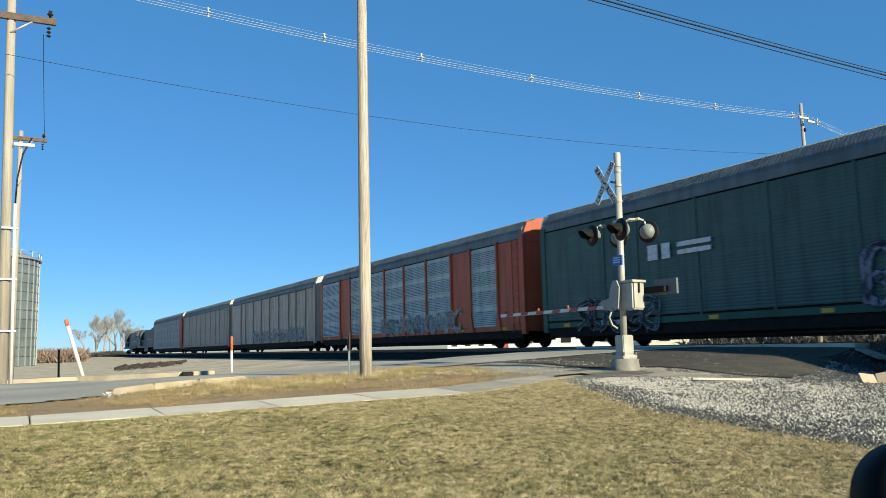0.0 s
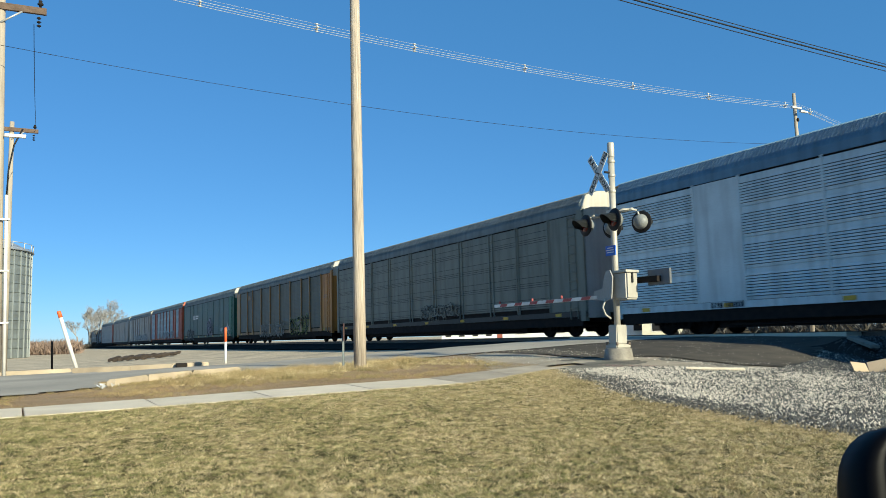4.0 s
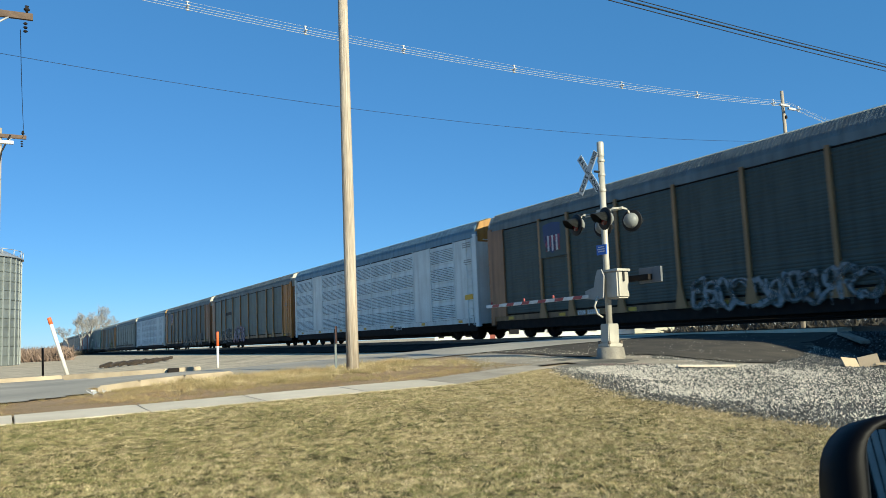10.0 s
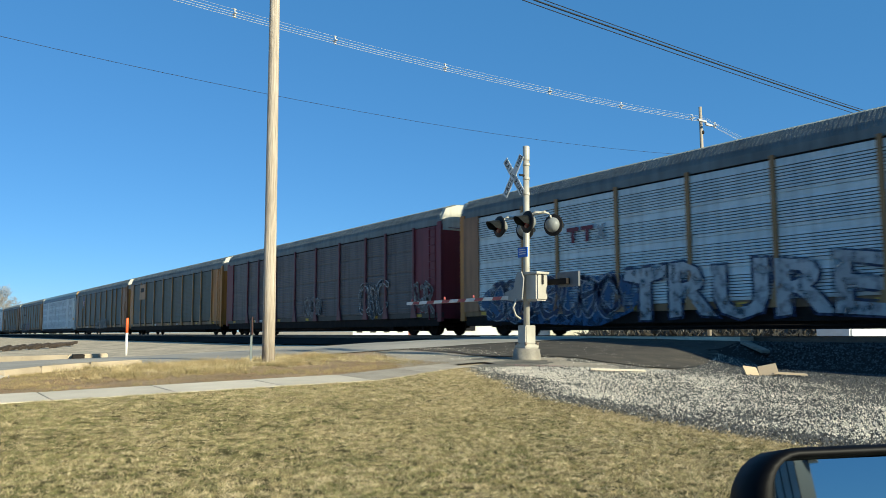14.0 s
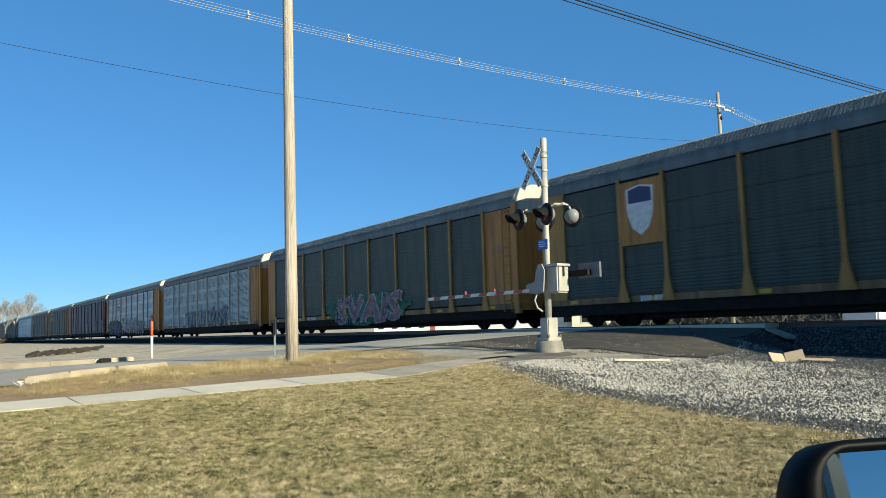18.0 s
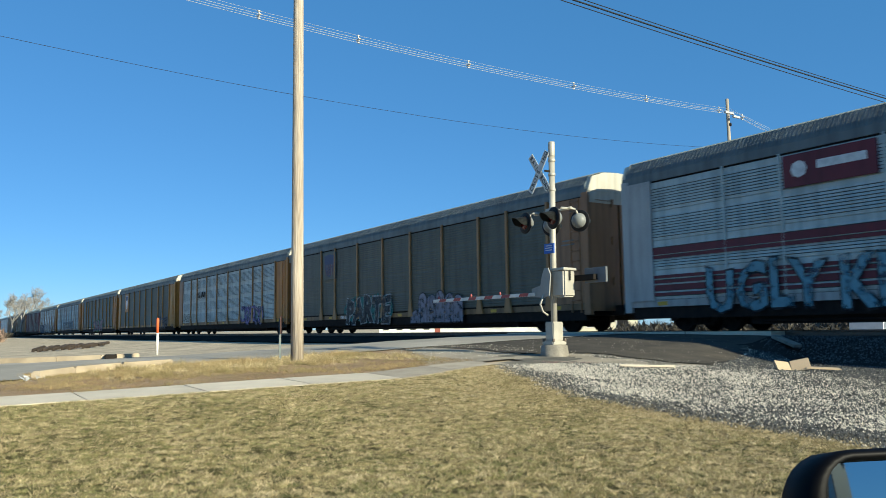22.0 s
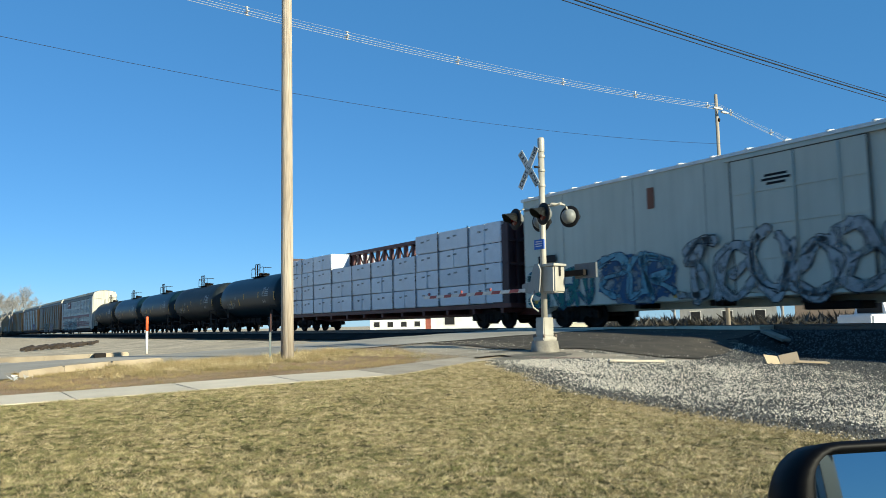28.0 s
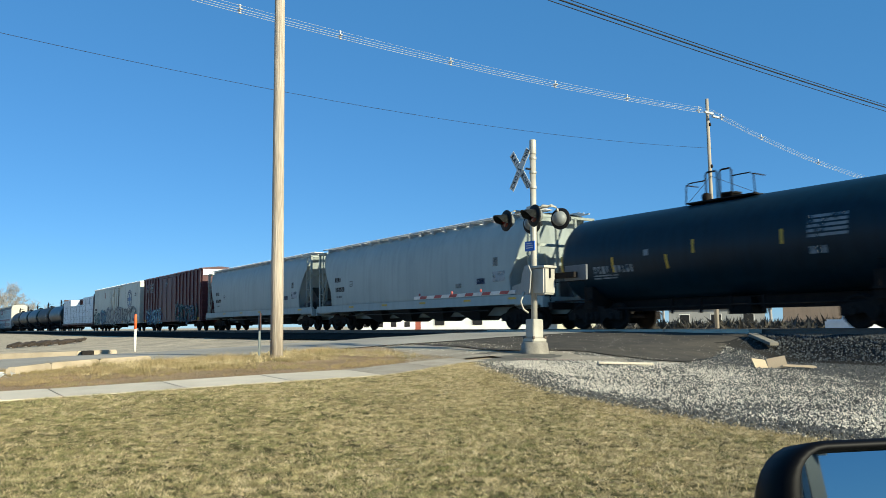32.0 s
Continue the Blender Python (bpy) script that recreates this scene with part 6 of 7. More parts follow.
for sx in (-.17, .17):
    for sy in (-.162, .162):
        piece("bolt", "signal_bolt", lambda bm: lathe(bm, [(.03, 0), (.03, .08)], "z", 6), M["steel"], sig, pose(sx, sy, .31))
bm = bmesh.new()
box(bm, -.08, .26, -.43, -.03, 1.3, 1.9)
bmesh.ops.bevel(bm, geom=bm.edges[:], offset=.035, segments=3, affect="EDGES")
gate_box = part("gate_mechanism", bm, PALE, sig, "pale gate mechanism housing")
part("lid", new_box(-.1, .28, -.45, -.01, 1.88, 1.94, .015), PALE, gate_box)
part("hasp", new_box(.06, .1, -.46, -.43, 1.66, 1.88, .005), BLACK, gate_box)
out = [(-.1, 1.5), (-.14, 1.85), (-.06, 2.0), (.06, 2.0), (.14, 1.85), (.2, 1.62), (.5, 1.56), (.5, 1.38), (.1, 1.34), (-.08, 1.38)]
for xx in (-.2, .3):
    bm = bmesh.new()
    a = [bm.verts.new((xx, y + .02, z - .05)) for y, z in out]
    b = [bm.verts.new((xx + .03, y + .02, z - .05)) for y, z in out]
    for i in range(len(out)):
        j = (i + 1) % len(out)
        bm.faces.new((a[i], b[i], b[j], a[j]))
    bm.faces.new(a)
    bm.faces.new(b[::-1])
    bmesh.ops.recalc_face_normals(bm, faces=bm.faces[:])
    part("arm_bracket", bm, paint("bracket_grey", (.3, .3, .28), .2), sig, "grey side arm of the gate")
arm = part("gate_arm", new_box(-.22, -.18, .4, 4.65, 1.34, 1.42, .008), M["white_paint"], sig, "lowered gate arm striped red and white")
for i in range(6):
    bm = bmesh.new()
    y = .65 + i * .68
    a = [bm.verts.new(v) for v in ((-.224, y, 1.342), (-.224, y + .32, 1.342), (-.224, y + .26, 1.418), (-.224, y - .06, 1.418))]
    bm.faces.new(a[::-1])
    part("stripe", bm, M["red_paint"], arm)
for y in (1.7, 2.9, 4.4):
    bm = bmesh.new()
    lathe(bm, [(.015, 1.42), (.026, 1.43), (.026, 1.48), (.015, 1.5)], "z", 10, origin=(-.2, y, 0))
    part("arm_light", bm, M["red_paint"], arm, "small red lamp on the arm")
part("counterweight", new_box(.42, .48, -1.2, -.55, 1.6, 1.93, .01), paint("weight_grey", (.14, .15, .16), .2), sig, "grey counterweight plate")
bm = bmesh.new()
box(bm, .3, .42, -.95, -.1, 1.66, 1.78)
part("counter_arm", bm, IRON, sig)
bm = bmesh.new()
tube(bm, [(-.2, .1, 1.36), (-.24, .18, 1.15), (-.18, .16, .98), (-.08, .1, .9)], .022, 8)
part("hose", bm, PALE, sig)
part("id_sign", new_box(-.13, -.1, -.17, .15, 2.28, 2.5, .004), M["blue_sign"], sig, "small blue notice with pale lines")
bars("lettering", [(-.01, 2.45, .2, .02), (-.01, 2.4, .24, .02), (-.01, 2.35, .22, .02)], -.132, WM, sig)
bm = bmesh.new()
tube(bm, [(0, -.62, 3.24), (0, .62, 3.24)], .03, 10)
box(bm, -.1, .1, -.12, .12, 3.12, 3.3)
part("crossarm", bm, PALE, sig)


def flasher(bx, y, facing):
    lamp = empty("flasher", pose(bx, y, 3.0, 0, 0, -8 if facing < 0 else 196))
    lamp.parent = sig
    bm = bmesh.new()
    lathe(bm, [(.02, -.05), (.235, -.05), (.245, -.04), (.245, -.02), (.235, -.015), (.02, -.015)], "x", 28)
    part("background_disc", bm, BLACK, lamp, "black round background disc")
    bm = bmesh.new()
    lathe(bm, [(.02, .15), (.09, .14), (.145, .09), (.17, .02), (.17, -.01), (.02, -.012)], "x", 24)
    part("housing", bm, paint("lamp_grey", (.24, .25, .24), .2), lamp, "pale rounded lamp housing")
    bm = bmesh.new()
    lathe(bm, [(.02, -.075), (.08, -.07), (.15, -.055), (.15, -.051), (.02, -.0505)], "x", 20)
    part("lens", bm, paint("dark_lens", (.1, .008, .008), .1, .2), lamp, "dark red lens")
    bm = bmesh.new()
    n = 14
    rows = []
    for d in (.05, .36):
        ring = []
        for i in range(n + 1):
            a = radians(-35 + 250 * i / n)
            dd = d if d < .1 else d - .14 * (1 - math.sin(max(0, min(math.pi, a)))) - (.2 if math.sin(a) < 0 else 0)
            ring.append(bm.verts.new((-dd, .15 * math.cos(a), .15 * math.sin(a) - (.05 if d > .1 else 0))))
        rows.append(ring)
    for i in range(n):
        f = bm.faces.new((rows[0][i], rows[0][i + 1], rows[1][i + 1], rows[1][i]))
        f.smooth = True
    bmesh.ops.solidify(bm, geom=bm.faces[:], thickness=.006)
    part("hood", bm, paint("hood_grey", (.045, .047, .042), .2), lamp, "black lamp hood")
    bm = bmesh.new()
    tube(bm, [(.08, 0, .14), (.1, 0, .2), (abs(bx) * .5, 0, .24), (abs(bx), 0, .24)], .025, 8)
    part("bracket", bm, PALE, lamp)


for y in (-.48, .48):
    flasher(-.36, y, -1)
    flasher(.36, y, 1)

buck = empty("crossbuck", pose(-.2, .2, 4.15))
buck.parent = sig
for k, (ang, word) in enumerate(((55, "RAIL ROAD"), (-55, "CROSS ING"))):
    b = part("blade", new_box(-.012 - .014 * k, 0 - .014 * k, -.52, .52, -.085, .085, .003), M["white_paint"], buck, "white crossbuck blade")
    b.matrix_basis = pose(0, 0, 0, ang, 0, 0)
    for i, w in enumerate(word.split(" ")):
        for j, ch in enumerate(w):
            bm = text_bm(ch, .15, .004)
            ext = [v.co.y for v in bm.verts]
            mid, step = (min(ext) + max(ext)) / 2, .108
            start = (.475, -.13)[i] if k == 0 else (.475, -.2)[i]
            for v in bm.verts:
                v.co = Vector((-.016 - .014 * k, (v.co.y - mid) * .9 + start - .05 - step * j, v.co.z - .054))
            part("letter", bm, BLACK, b, "black crossbuck letter")
part("clamp", new_box(-.005, .2, -.22, -.18, -.02, .02), IRON, buck)

# ---- litter, boards and ties ----
CARD = mat("pale_board", (.46, .36, .24), .8, var=.25, scale=3, fine=.12, col2=(.42, .32, .2))
deb = tagged(empty("broken_panel", pose(13.75, 8.8, gz(13.75, 8.8) + .02, 0, 0, -35)), "broken pale board pieces lying on the stones", "debris")
for i, (x, y, z, rx_, ry_, rz_, w, h) in enumerate(((-.22, 0, .07, 50, 8, 14, .3, .24), (.12, .03, .09, 58, -12, -20, .34, .24), (.5, -.04, .03, 6, 3, -6, .62, .16))):
    p_ = part("board", new_box(-w / 2, w / 2, -h / 2, h / 2, -.012, .012, .004), CARD, deb)
    p_.matrix_basis = pose(x, y, z, rx_, ry_, rz_)
plank = part("plank", new_box(-.52, .52, -.06, .06, -.02, .02, .008), mat("bleached_plank", (.62, .55, .44), .85, var=.3, scale=5, fine=.4, fine_scale=30, stretch=(.3, 3, 3), col2=(.48, .41, .31)))
plank.matrix_basis = pose(11.08, 10.06, gz(11.08, 10.06) + .04, 0, 2, -32)
tagged(plank, "pale weathered plank lying on crushed stone", "plank")
bm = bmesh.new()
r_ = random.Random(4)
for i in range(10):
    x, y = r_.uniform(-.14, .14), r_.uniform(-.1, .1)
    vs = [bm.verts.new((x + r_.uniform(-.09, .09), y + r_.uniform(-.09, .09), r_.uniform(.0, .12))) for _ in range(3)]
    bm.faces.new(vs)
paper = part("litter", bm, M["white_paint"])
paper.matrix_basis = pose(1.5, 15.5, gz(1.5, 15.5) + .01)
tagged(paper, "crumpled white paper litter by the kerb", "litter")
mk = bmesh.new()
for i in range(90):
    x = 10.2 + r_.uniform(0, .8)
    y = 12.0 - (x - 10.2) * .95 + r_.uniform(-.25, .25)
    d = r_.uniform(.04, .12)
    z = gz(x, y) + .016
    mk.faces.new([mk.verts.new(v) for v in ((x, y, z), (x + .025, y, z), (x + .03, y + d, z), (x, y + d, z))])
tagged(part("red_marks", mk, paint("faded_red", (.42, .16, .12), .2)), "faded red paint dashes on the pavement", "paint marks", kind="structure")
for i in range(26):
    x, y = 6.4 + i * .23 + r_.uniform(-.05, .05), 62 + i * .3
    t_ = part("old_tie", new_box(-.07, .07, -.8, .8, 0, .2, .01), M["tie_wood"])
    t_.matrix_basis = pose(x, y, gz(x, y) + .02 + r_.uniform(0, .1), 5 + r_.uniform(-4, 4), r_.uniform(8, 25), -30 + r_.uniform(-8, 8))
    tagged(t_, "old dark timber tie in a low heap", "railway tie", "heap of old ties")

# ---- the distance ----
silo = tagged(empty("grain_silo", pose(-6.1, 110, 0)), "corrugated steel grain silo with conical roof", "silo")
bm = bmesh.new()
prof = [(7.6, -.2)]
for i in range(96):
    z = i * .134
    prof += [(7.6, z), (7.64, z + .045), (7.64, z + .075)]
prof += [(7.6, 12.9)]
lathe(bm, prof, "z", 64)
part("wall", bm, mat("silo_steel", (.2, .225, .225), .5, .2, var=.25, scale=.6, fine=.1, streak=.25), silo)
for i in range(11):
    bm = bmesh.new()
    lathe(bm, [(7.6, 1.1 + i * 1.1), (7.69, 1.1 + i * 1.1), (7.69, 1.2 + i * 1.1), (7.6, 1.2 + i * 1.1)], "z", 48)
    part("band", bm, mat("silo_band", (.14, .16, .155), .6, .1) if i == 0 else bpy.data.materials["silo_band"], silo, "dark seam between wall rings")


def rib(bm):
    box(bm, 7.6, 7.74, -.06, .06, 0, 12.9)
for i in range(40):
    piece("stiffener", "silo_rib", rib, M["silo_rib"], silo, pose(0, 0, 0, 0, 0, i * 9 + 3))
bm = bmesh.new()
lathe(bm, [(7.9, 12.8), (7.9, 12.95), (.8, 16.4), (.8, 16.9), (.1, 17.1)], "z", 48)
part("roof", bm, mat("silo_roof", (.42, .44, .46), .4, .5, var=.2), silo)
bm = bmesh.new()
for i in range(24):
    a = i * 6.28319 / 24
    tube(bm, [(7.8 * math.cos(a), 7.8 * math.sin(a), 12.9), (7.8 * math.cos(a), 7.8 * math.sin(a), 13.8)], .05, 4)
for i in range(24):
    a, b = i * 6.28319 / 24, (i + 1) * 6.28319 / 24
    tube(bm, [(7.8 * math.cos(a), 7.8 * math.sin(a), 13.75), (7.8 * math.cos(b), 7.8 * math.sin(b), 13.75)], .04, 4)
part("railing", bm, M["alu"], silo)


def bare_tree(x, y, h, seed, label):
    r = random.Random(seed)
    bm = bmesh.new()
    bt = bmesh.new()

    def grow(b, p, d, ln, rad, lev):
        q = p + d * ln
        mid = p.lerp(q, .5) + Vector((r.uniform(-1, 1), r.uniform(-1, 1), 0)) * ln * .06
        tube(b, [p, mid, q], rad, 6 if lev < 2 else 3, rad * .65, cap=False)
        if lev == 6:
            return
        for _ in range(3 if lev < 3 else 4):
            dd = (d + Vector((r.uniform(-1, 1), r.uniform(-1, 1), r.uniform(-.25, .7))) * .75).normalized()
            grow(bt if lev >= 1 else b, p.lerp(q, r.uniform(.55, 1.0)), dd, ln * r.uniform(.55, .78), rad * .55, lev + 1)
    grow(bm, Vector((0, 0, -.2)), Vector((0, 0, 1)), h * .36, h * .026, 0)
    t = tagged(empty("bare_tree", pose(x, y, gz(x, y))), label, "tree", "bare winter trees")
    part("trunk", bm, M["tree"], t)
    part("crown", bt, M["tree"], t, "bare winter branches")


for i, (az, d, h) in enumerate(((4.3, 235, 13), (4.9, 225, 12), (5.5, 240, 13.5), (6.0, 232, 11), (5.2, 260, 15), (6.5, 240, 11.5), (3.6, 300, 11), (7.4, 270, 11), (4.4, 330, 12), (5.9, 300, 13), (43.0, 95, 14), (57.5, 105, 9), (50.5, 120, 9), (66, 90, 9), (60, 130, 10))):
    bare_tree(d * math.sin(radians(az)), d * math.cos(radians(az)), h, 20 + i, "leafless tree with fine bare branches")


def hedge(name, az0, az1, d, h, n, label, material=None, thick=1.0):
    bm = bmesh.new()
    r = random.Random(n)
    for i in range(n):
        a = radians(r.uniform(az0, az1))
        dd = d * r.uniform(.93, 1.07)
        x, y = dd * math.sin(a), dd * math.cos(a)
        z = gz(x, y) - .1
        hh = h * r.uniform(.5, 1.1)
        for _ in range(18):
            w = r.uniform(.05, .2) * thick
            ox, oy = r.uniform(-1.2, 1.2), r.uniform(-1.2, 1.2)
            zb = z + hh * r.uniform(-.1, .6)
            bm.faces.new([bm.verts.new(v) for v in ((x + ox - w * .6, y + oy, zb), (x + ox + w * .6, y + oy + r.uniform(-.3, .3), zb + r.uniform(-.1, .2)), (x + ox + r.uniform(-.8, .8), y + oy + r.uniform(-.5, .5), zb + hh * r.uniform(.25, .6)))])
    tagged(part(name, bm, material or M["shrub"]), label, "shrubs", kind="stuff")


hedge("thicket", -.5, 3.5, 150, 2.3, 1300, "reddish-brown leafless thicket beyond the dirt lot", M["red_shrub"])
hedge("scrub", -3, 6.6, 235, 1.3, 1500, "brown winter scrub along the field edge")
hedge("scrub_row", 46, 68, 62, 1.4, 800, "dry brown scrub beyond the track", None, .32)


def house(name, az, d, w, dep, h, rh, rot, wall, roof, label, wins=3):
    x, y = d * math.sin(radians(az)), d * math.cos(radians(az))
    hs = tagged(empty(name, pose(x, y, gz(x, y) - .1, 0, 0, rot)), label, "building")
    part("wall", new_box(-w / 2, w / 2, -dep / 2, dep / 2, 0, h), wall, hs)
    bm = bmesh.new()
    a = [(-w / 2 - .3, -dep / 2 - .3, h), (w / 2 + .3, -dep / 2 - .3, h), (w / 2 + .3, dep / 2 + .3, h), (-w / 2 - .3, dep / 2 + .3, h), (-w / 2 - .3, 0, h + rh), (w / 2 + .3, 0, h + rh)]
    vs = [bm.verts.new(v) for v in a]
    for q in ((0, 1, 5, 4), (2, 3, 4, 5), (0, 4, 3), (1, 2, 5), (3, 2, 1, 0)):
        bm.faces.new([vs[i] for i in q])
    part("roof", bm, roof, hs)
    for i in range(wins):
        c = -w / 2 + w * (i + .5) / wins
        wf = part("window", new_box(c - .6, c + .6, -dep / 2 - .04, -dep / 2 + .02, h * .35, h * .8), M["white_paint"], hs)
        part("pane", new_box(c - .52, c + .52, -dep / 2 - .05, -dep / 2 - .042, h * .38, h * .77), M["black"], wf)
    return hs


cream = mat("cream_siding", (.7, .66, .5), .6, var=.2, scale=1)
white_wall = mat("white_siding", (.72, .74, .72), .6, var=.2, scale=1)
shingle = mat("grey_shingle", (.2, .19, .18), .9, var=.3, scale=2)
brickm = mat("red_brick", (.3, .09, .06), .9, var=.3, scale=2)
house("low_building", 40.0, 86, 20, 8, 3.0, .7, -40, white_wall, shingle, "long low white building beyond the track", 5)
house("low_building", 45.2, 84, 6, 8, 2.8, .8, -46, cream, shingle, "low cream-coloured building beyond the track", 2)
house("low_building", 31.5, 150, 15, 10, 2.4, .5, -30, white_wall, shingle, "long white building in the distance", 6)
house("low_building", 34.6, 120, 8, 8, 2.2, .5, -34, brickm, shingle, "low red brick building beyond the track", 2)
house("house", 61.0, 78, 7, 7, 2.8, 2.0, 28, paint("tan_siding", (.26, .2, .15), .1), shingle, "small tan gabled house beyond the track", 2)
house("house", 54, 95, 10, 8, 2.6, 1.6, -54, paint("grey_siding", (.3, .3, .29), .1), shingle, "grey house beyond the track", 3)

# a pickup waiting beyond the crossing
truck = tagged(empty("pickup_truck", pose(43.0, 21.6, gz(43, 21.6) + .03, 0, 0, 90)), "white pickup truck waiting beyond the crossing", "truck")
TW = mat("truck_white", (.72, .73, .74), .3, var=.1)
bm = bmesh.new()
box(bm, -.95, .95, -2.7, 2.8, .5, 1.1)
bmesh.ops.bevel(bm, geom=bm.edges[:], offset=.1, segments=2, affect="EDGES")
part("body", bm, TW, truck)
bm = bmesh.new()
extrude_y(bm, [(-.85, 1.1), (-.7, 1.75), (.7, 1.75), (.85, 1.1)], -.7, 1.2)
part("cab", bm, TW, truck)
part("windshield", new_box(-.66, .66, 1.16, 1.24, 1.15, 1.68, .02), M["black"], truck)
part("window", new_box(-.86, .86, -.5, 1.0, 1.2, 1.62, .02), M["black"], truck)
for sx in (-.9, .7):
    for sy in (-1.7, 1.8):
        bm = bmesh.new()
        lathe(bm, [(.1, sx), (.38, sx + .02), (.38, sx + .2), (.1, sx + .22)], "x", 16)
        w_ = part("wheel", bm, M["black"], truck)
        w_.matrix_basis = pose(0, sy, .38)
    
# ---- the car that the camera sits in ----
car = tagged(empty("car"), "dark car door with a black side mirror", "car")
CARP = mat("dark_car_paint", (.02, .022, .025), .3, var=.1)
bm = bmesh.new()
box(bm, -1.2, .6, -3.2, 1.2, .32, .84)
bmesh.ops.bevel(bm, geom=bm.edges[:], offset=.1, segments=3, affect="EDGES")
part("body", bm, CARP, car)
for x in (-1.18, .38):
    for y in (-2.4, .7):
        bm = bmesh.new()
        lathe(bm, [(.1, 0), (.33, .01), (.33, .19), (.1, .2)], "x", 20)
        w_ = part("wheel", bm, M["black"], car)
        w_.matrix_basis = pose(x, y, .33)
bm = bmesh.new()
extrude = [(-2.9, .84), (-2.5, 1.3), (-2.0, 1.46), (-.42, 1.5), (-.36, .84)]
va = [bm.verts.new((-1.1 + (z - .84) * .2, x, z)) for x, z in extrude]
vb = [bm.verts.new((.5 - (z - .84) * .25, x, z)) for x, z in extrude]
for i in range(5):
    bm.faces.new((va[i], va[(i + 1) % 5], vb[(i + 1) % 5], vb[i]))
bm.faces.new(va)
bm.faces.new(vb[::-1])
bmesh.ops.recalc_face_normals(bm, faces=bm.faces[:])
part("cabin", bm, CARP, car)
MC = Vector((0.83, 0.414, 1.01))
nrm = Vector((-.37, -.91, .17)).normalized()
e1 = Vector((.92, -.386, 0)).normalized()
e1 = (e1 - nrm * e1.dot(nrm)).normalized()
e2 = e1.cross(nrm) * -1
if e2.z < 0:
    e2 = -e2
basis = Matrix((e1, e2, nrm)).transposed().to_4x4()
basis.translation = MC


def rounded(w, h, r, n=6, skew=0.0):
    pts = []
    for cx, cy, a0 in ((w - r, h - r, 0), (-w + r, h - r, 90), (-w + r, -h + r, 180), (w - r, -h + r, 270)):
        for i in range(n + 1):
            a = radians(a0 + 90 * i / n)
            pts.append((cx + r * math.cos(a) + skew * (cy + r * math.sin(a)), cy + r * math.sin(a)))
    return pts


# a metal-sided shed behind the car, seen in the mirror only
shed = tagged(empty("metal_shed"), "pale shed with upright metal siding behind the car", "shed")
bm = bmesh.new()
box(bm, -13.0, -.6, -30.0, -22.2, 0, 5.6)
part("wall", bm, M["black"], shed)
SIDE = mat("pale_metal_siding", (.78, .79, .76), .5, var=.2, scale=2)
bm = bmesh.new()
for k in range(62):
    if k not in (8, 9, 30, 31, 32, 50, 53, 57):
        box(bm, -12.98 + k * .2, -12.98 + k * .2 + .16, -22.2, -22.13, .1, 5.55)
part("siding", bm, SIDE, shed)
bm = bmesh.new()
box(bm, -13.3, -.3, -30.3, -22.0, 5.6, 5.8)
part("roof", bm, SIDE, shed)
HOUS = mat("mirror_housing", (.003, .003, .004), .5, spec=.1, var=.15, scale=6)
bm = bmesh.new()
rings = []
for w, h, z, r in ((.086, .061, -.034, .018), (.089, .064, -.006, .022), (.1, .068, .004, .036), (.115, .075, -.004, .05), (.113, .072, -.05, .05), (.09, .055, -.09, .045), (.045, .03, -.105, .02)):
    rings.append([bm.verts.new((x, y, z)) for x, y in rounded(w, h, r, skew=.12)])
n = len(rings[0])
for p, q in zip(rings, rings[1:]):
    for i in range(n):
        f = bm.faces.new((p[i], p[(i + 1) % n], q[(i + 1) % n], q[i]))
        f.smooth = True
bm.faces.new(rings[-1])
bm.faces.new(rings[0][::-1])
bmesh.ops.recalc_face_normals(bm, faces=bm.faces[:])
mh = part("mirror_housing", bm, HOUS, car, "rounded glossy black mirror housing")
mh.matrix_basis = basis
GL = bpy.data.materials.new("mirror_glass")
GL.use_nodes = True
pb_ = GL.node_tree.nodes["Principled BSDF"]
pb_.inputs["Base Color"].default_value = (.25, .31, .34, 1)
pb_.inputs["Metallic"].default_value, pb_.inputs["Roughness"].default_value = 1.0, .02
bm = bmesh.new()
bm.faces.new([bm.verts.new((x, y, 0)) for x, y in rounded(.087, .062, .018, skew=.12)])
bm.normal_update()
glass = part("mirror_glass", bm, GL, mh, "silvered mirror glass")
glass.matrix_basis = pose(0, 0, -.02, 0, -9, 0)      # tilted in towards the car's side
bm = bmesh.new()
tube(bm, [MC - e1 * .02 - e2 * .06 - nrm * .05, MC - e1 * .12 - e2 * .16 - nrm * .05, Vector((.52, .4, .78))], .03, 10, .045)
part("mirror_foot", bm, HOUS, car)

# ---- grass and stones ----
def scatter(name, verts, faces, material, label, cat):
    me = bpy.data.meshes.new(name)
    me.vertices.add(len(verts))
    me.vertices.foreach_set("co", verts.astype(np.float32).ravel())
    k = faces.shape[1]
    me.loops.add(faces.size)
    me.loops.foreach_set("vertex_index", faces.astype(np.int32).ravel())
    me.polygons.add(len(faces))
    me.polygons.foreach_set("loop_start", np.arange(0, faces.size, k, dtype=np.int32))
    me.materials.append(material)
    me.update()
    me.validate()
    return tagged(new(name, me), label, cat, kind="stuff")


rng = np.random.default_rng(7)
GRID = np.array([[gz(x * .1, y * .1) for x in range(-30, 215)] for y in range(-20, 200)])
NOI = np.array([[noise.fractal((x * .1 * .8, y * .1 * .8, 5), 1, 2, 3) for x in range(-30, 215)] for y in range(-20, 200)])
EDGE = np.array([lawn_edge(y * .1) for y in range(-20, 200)])


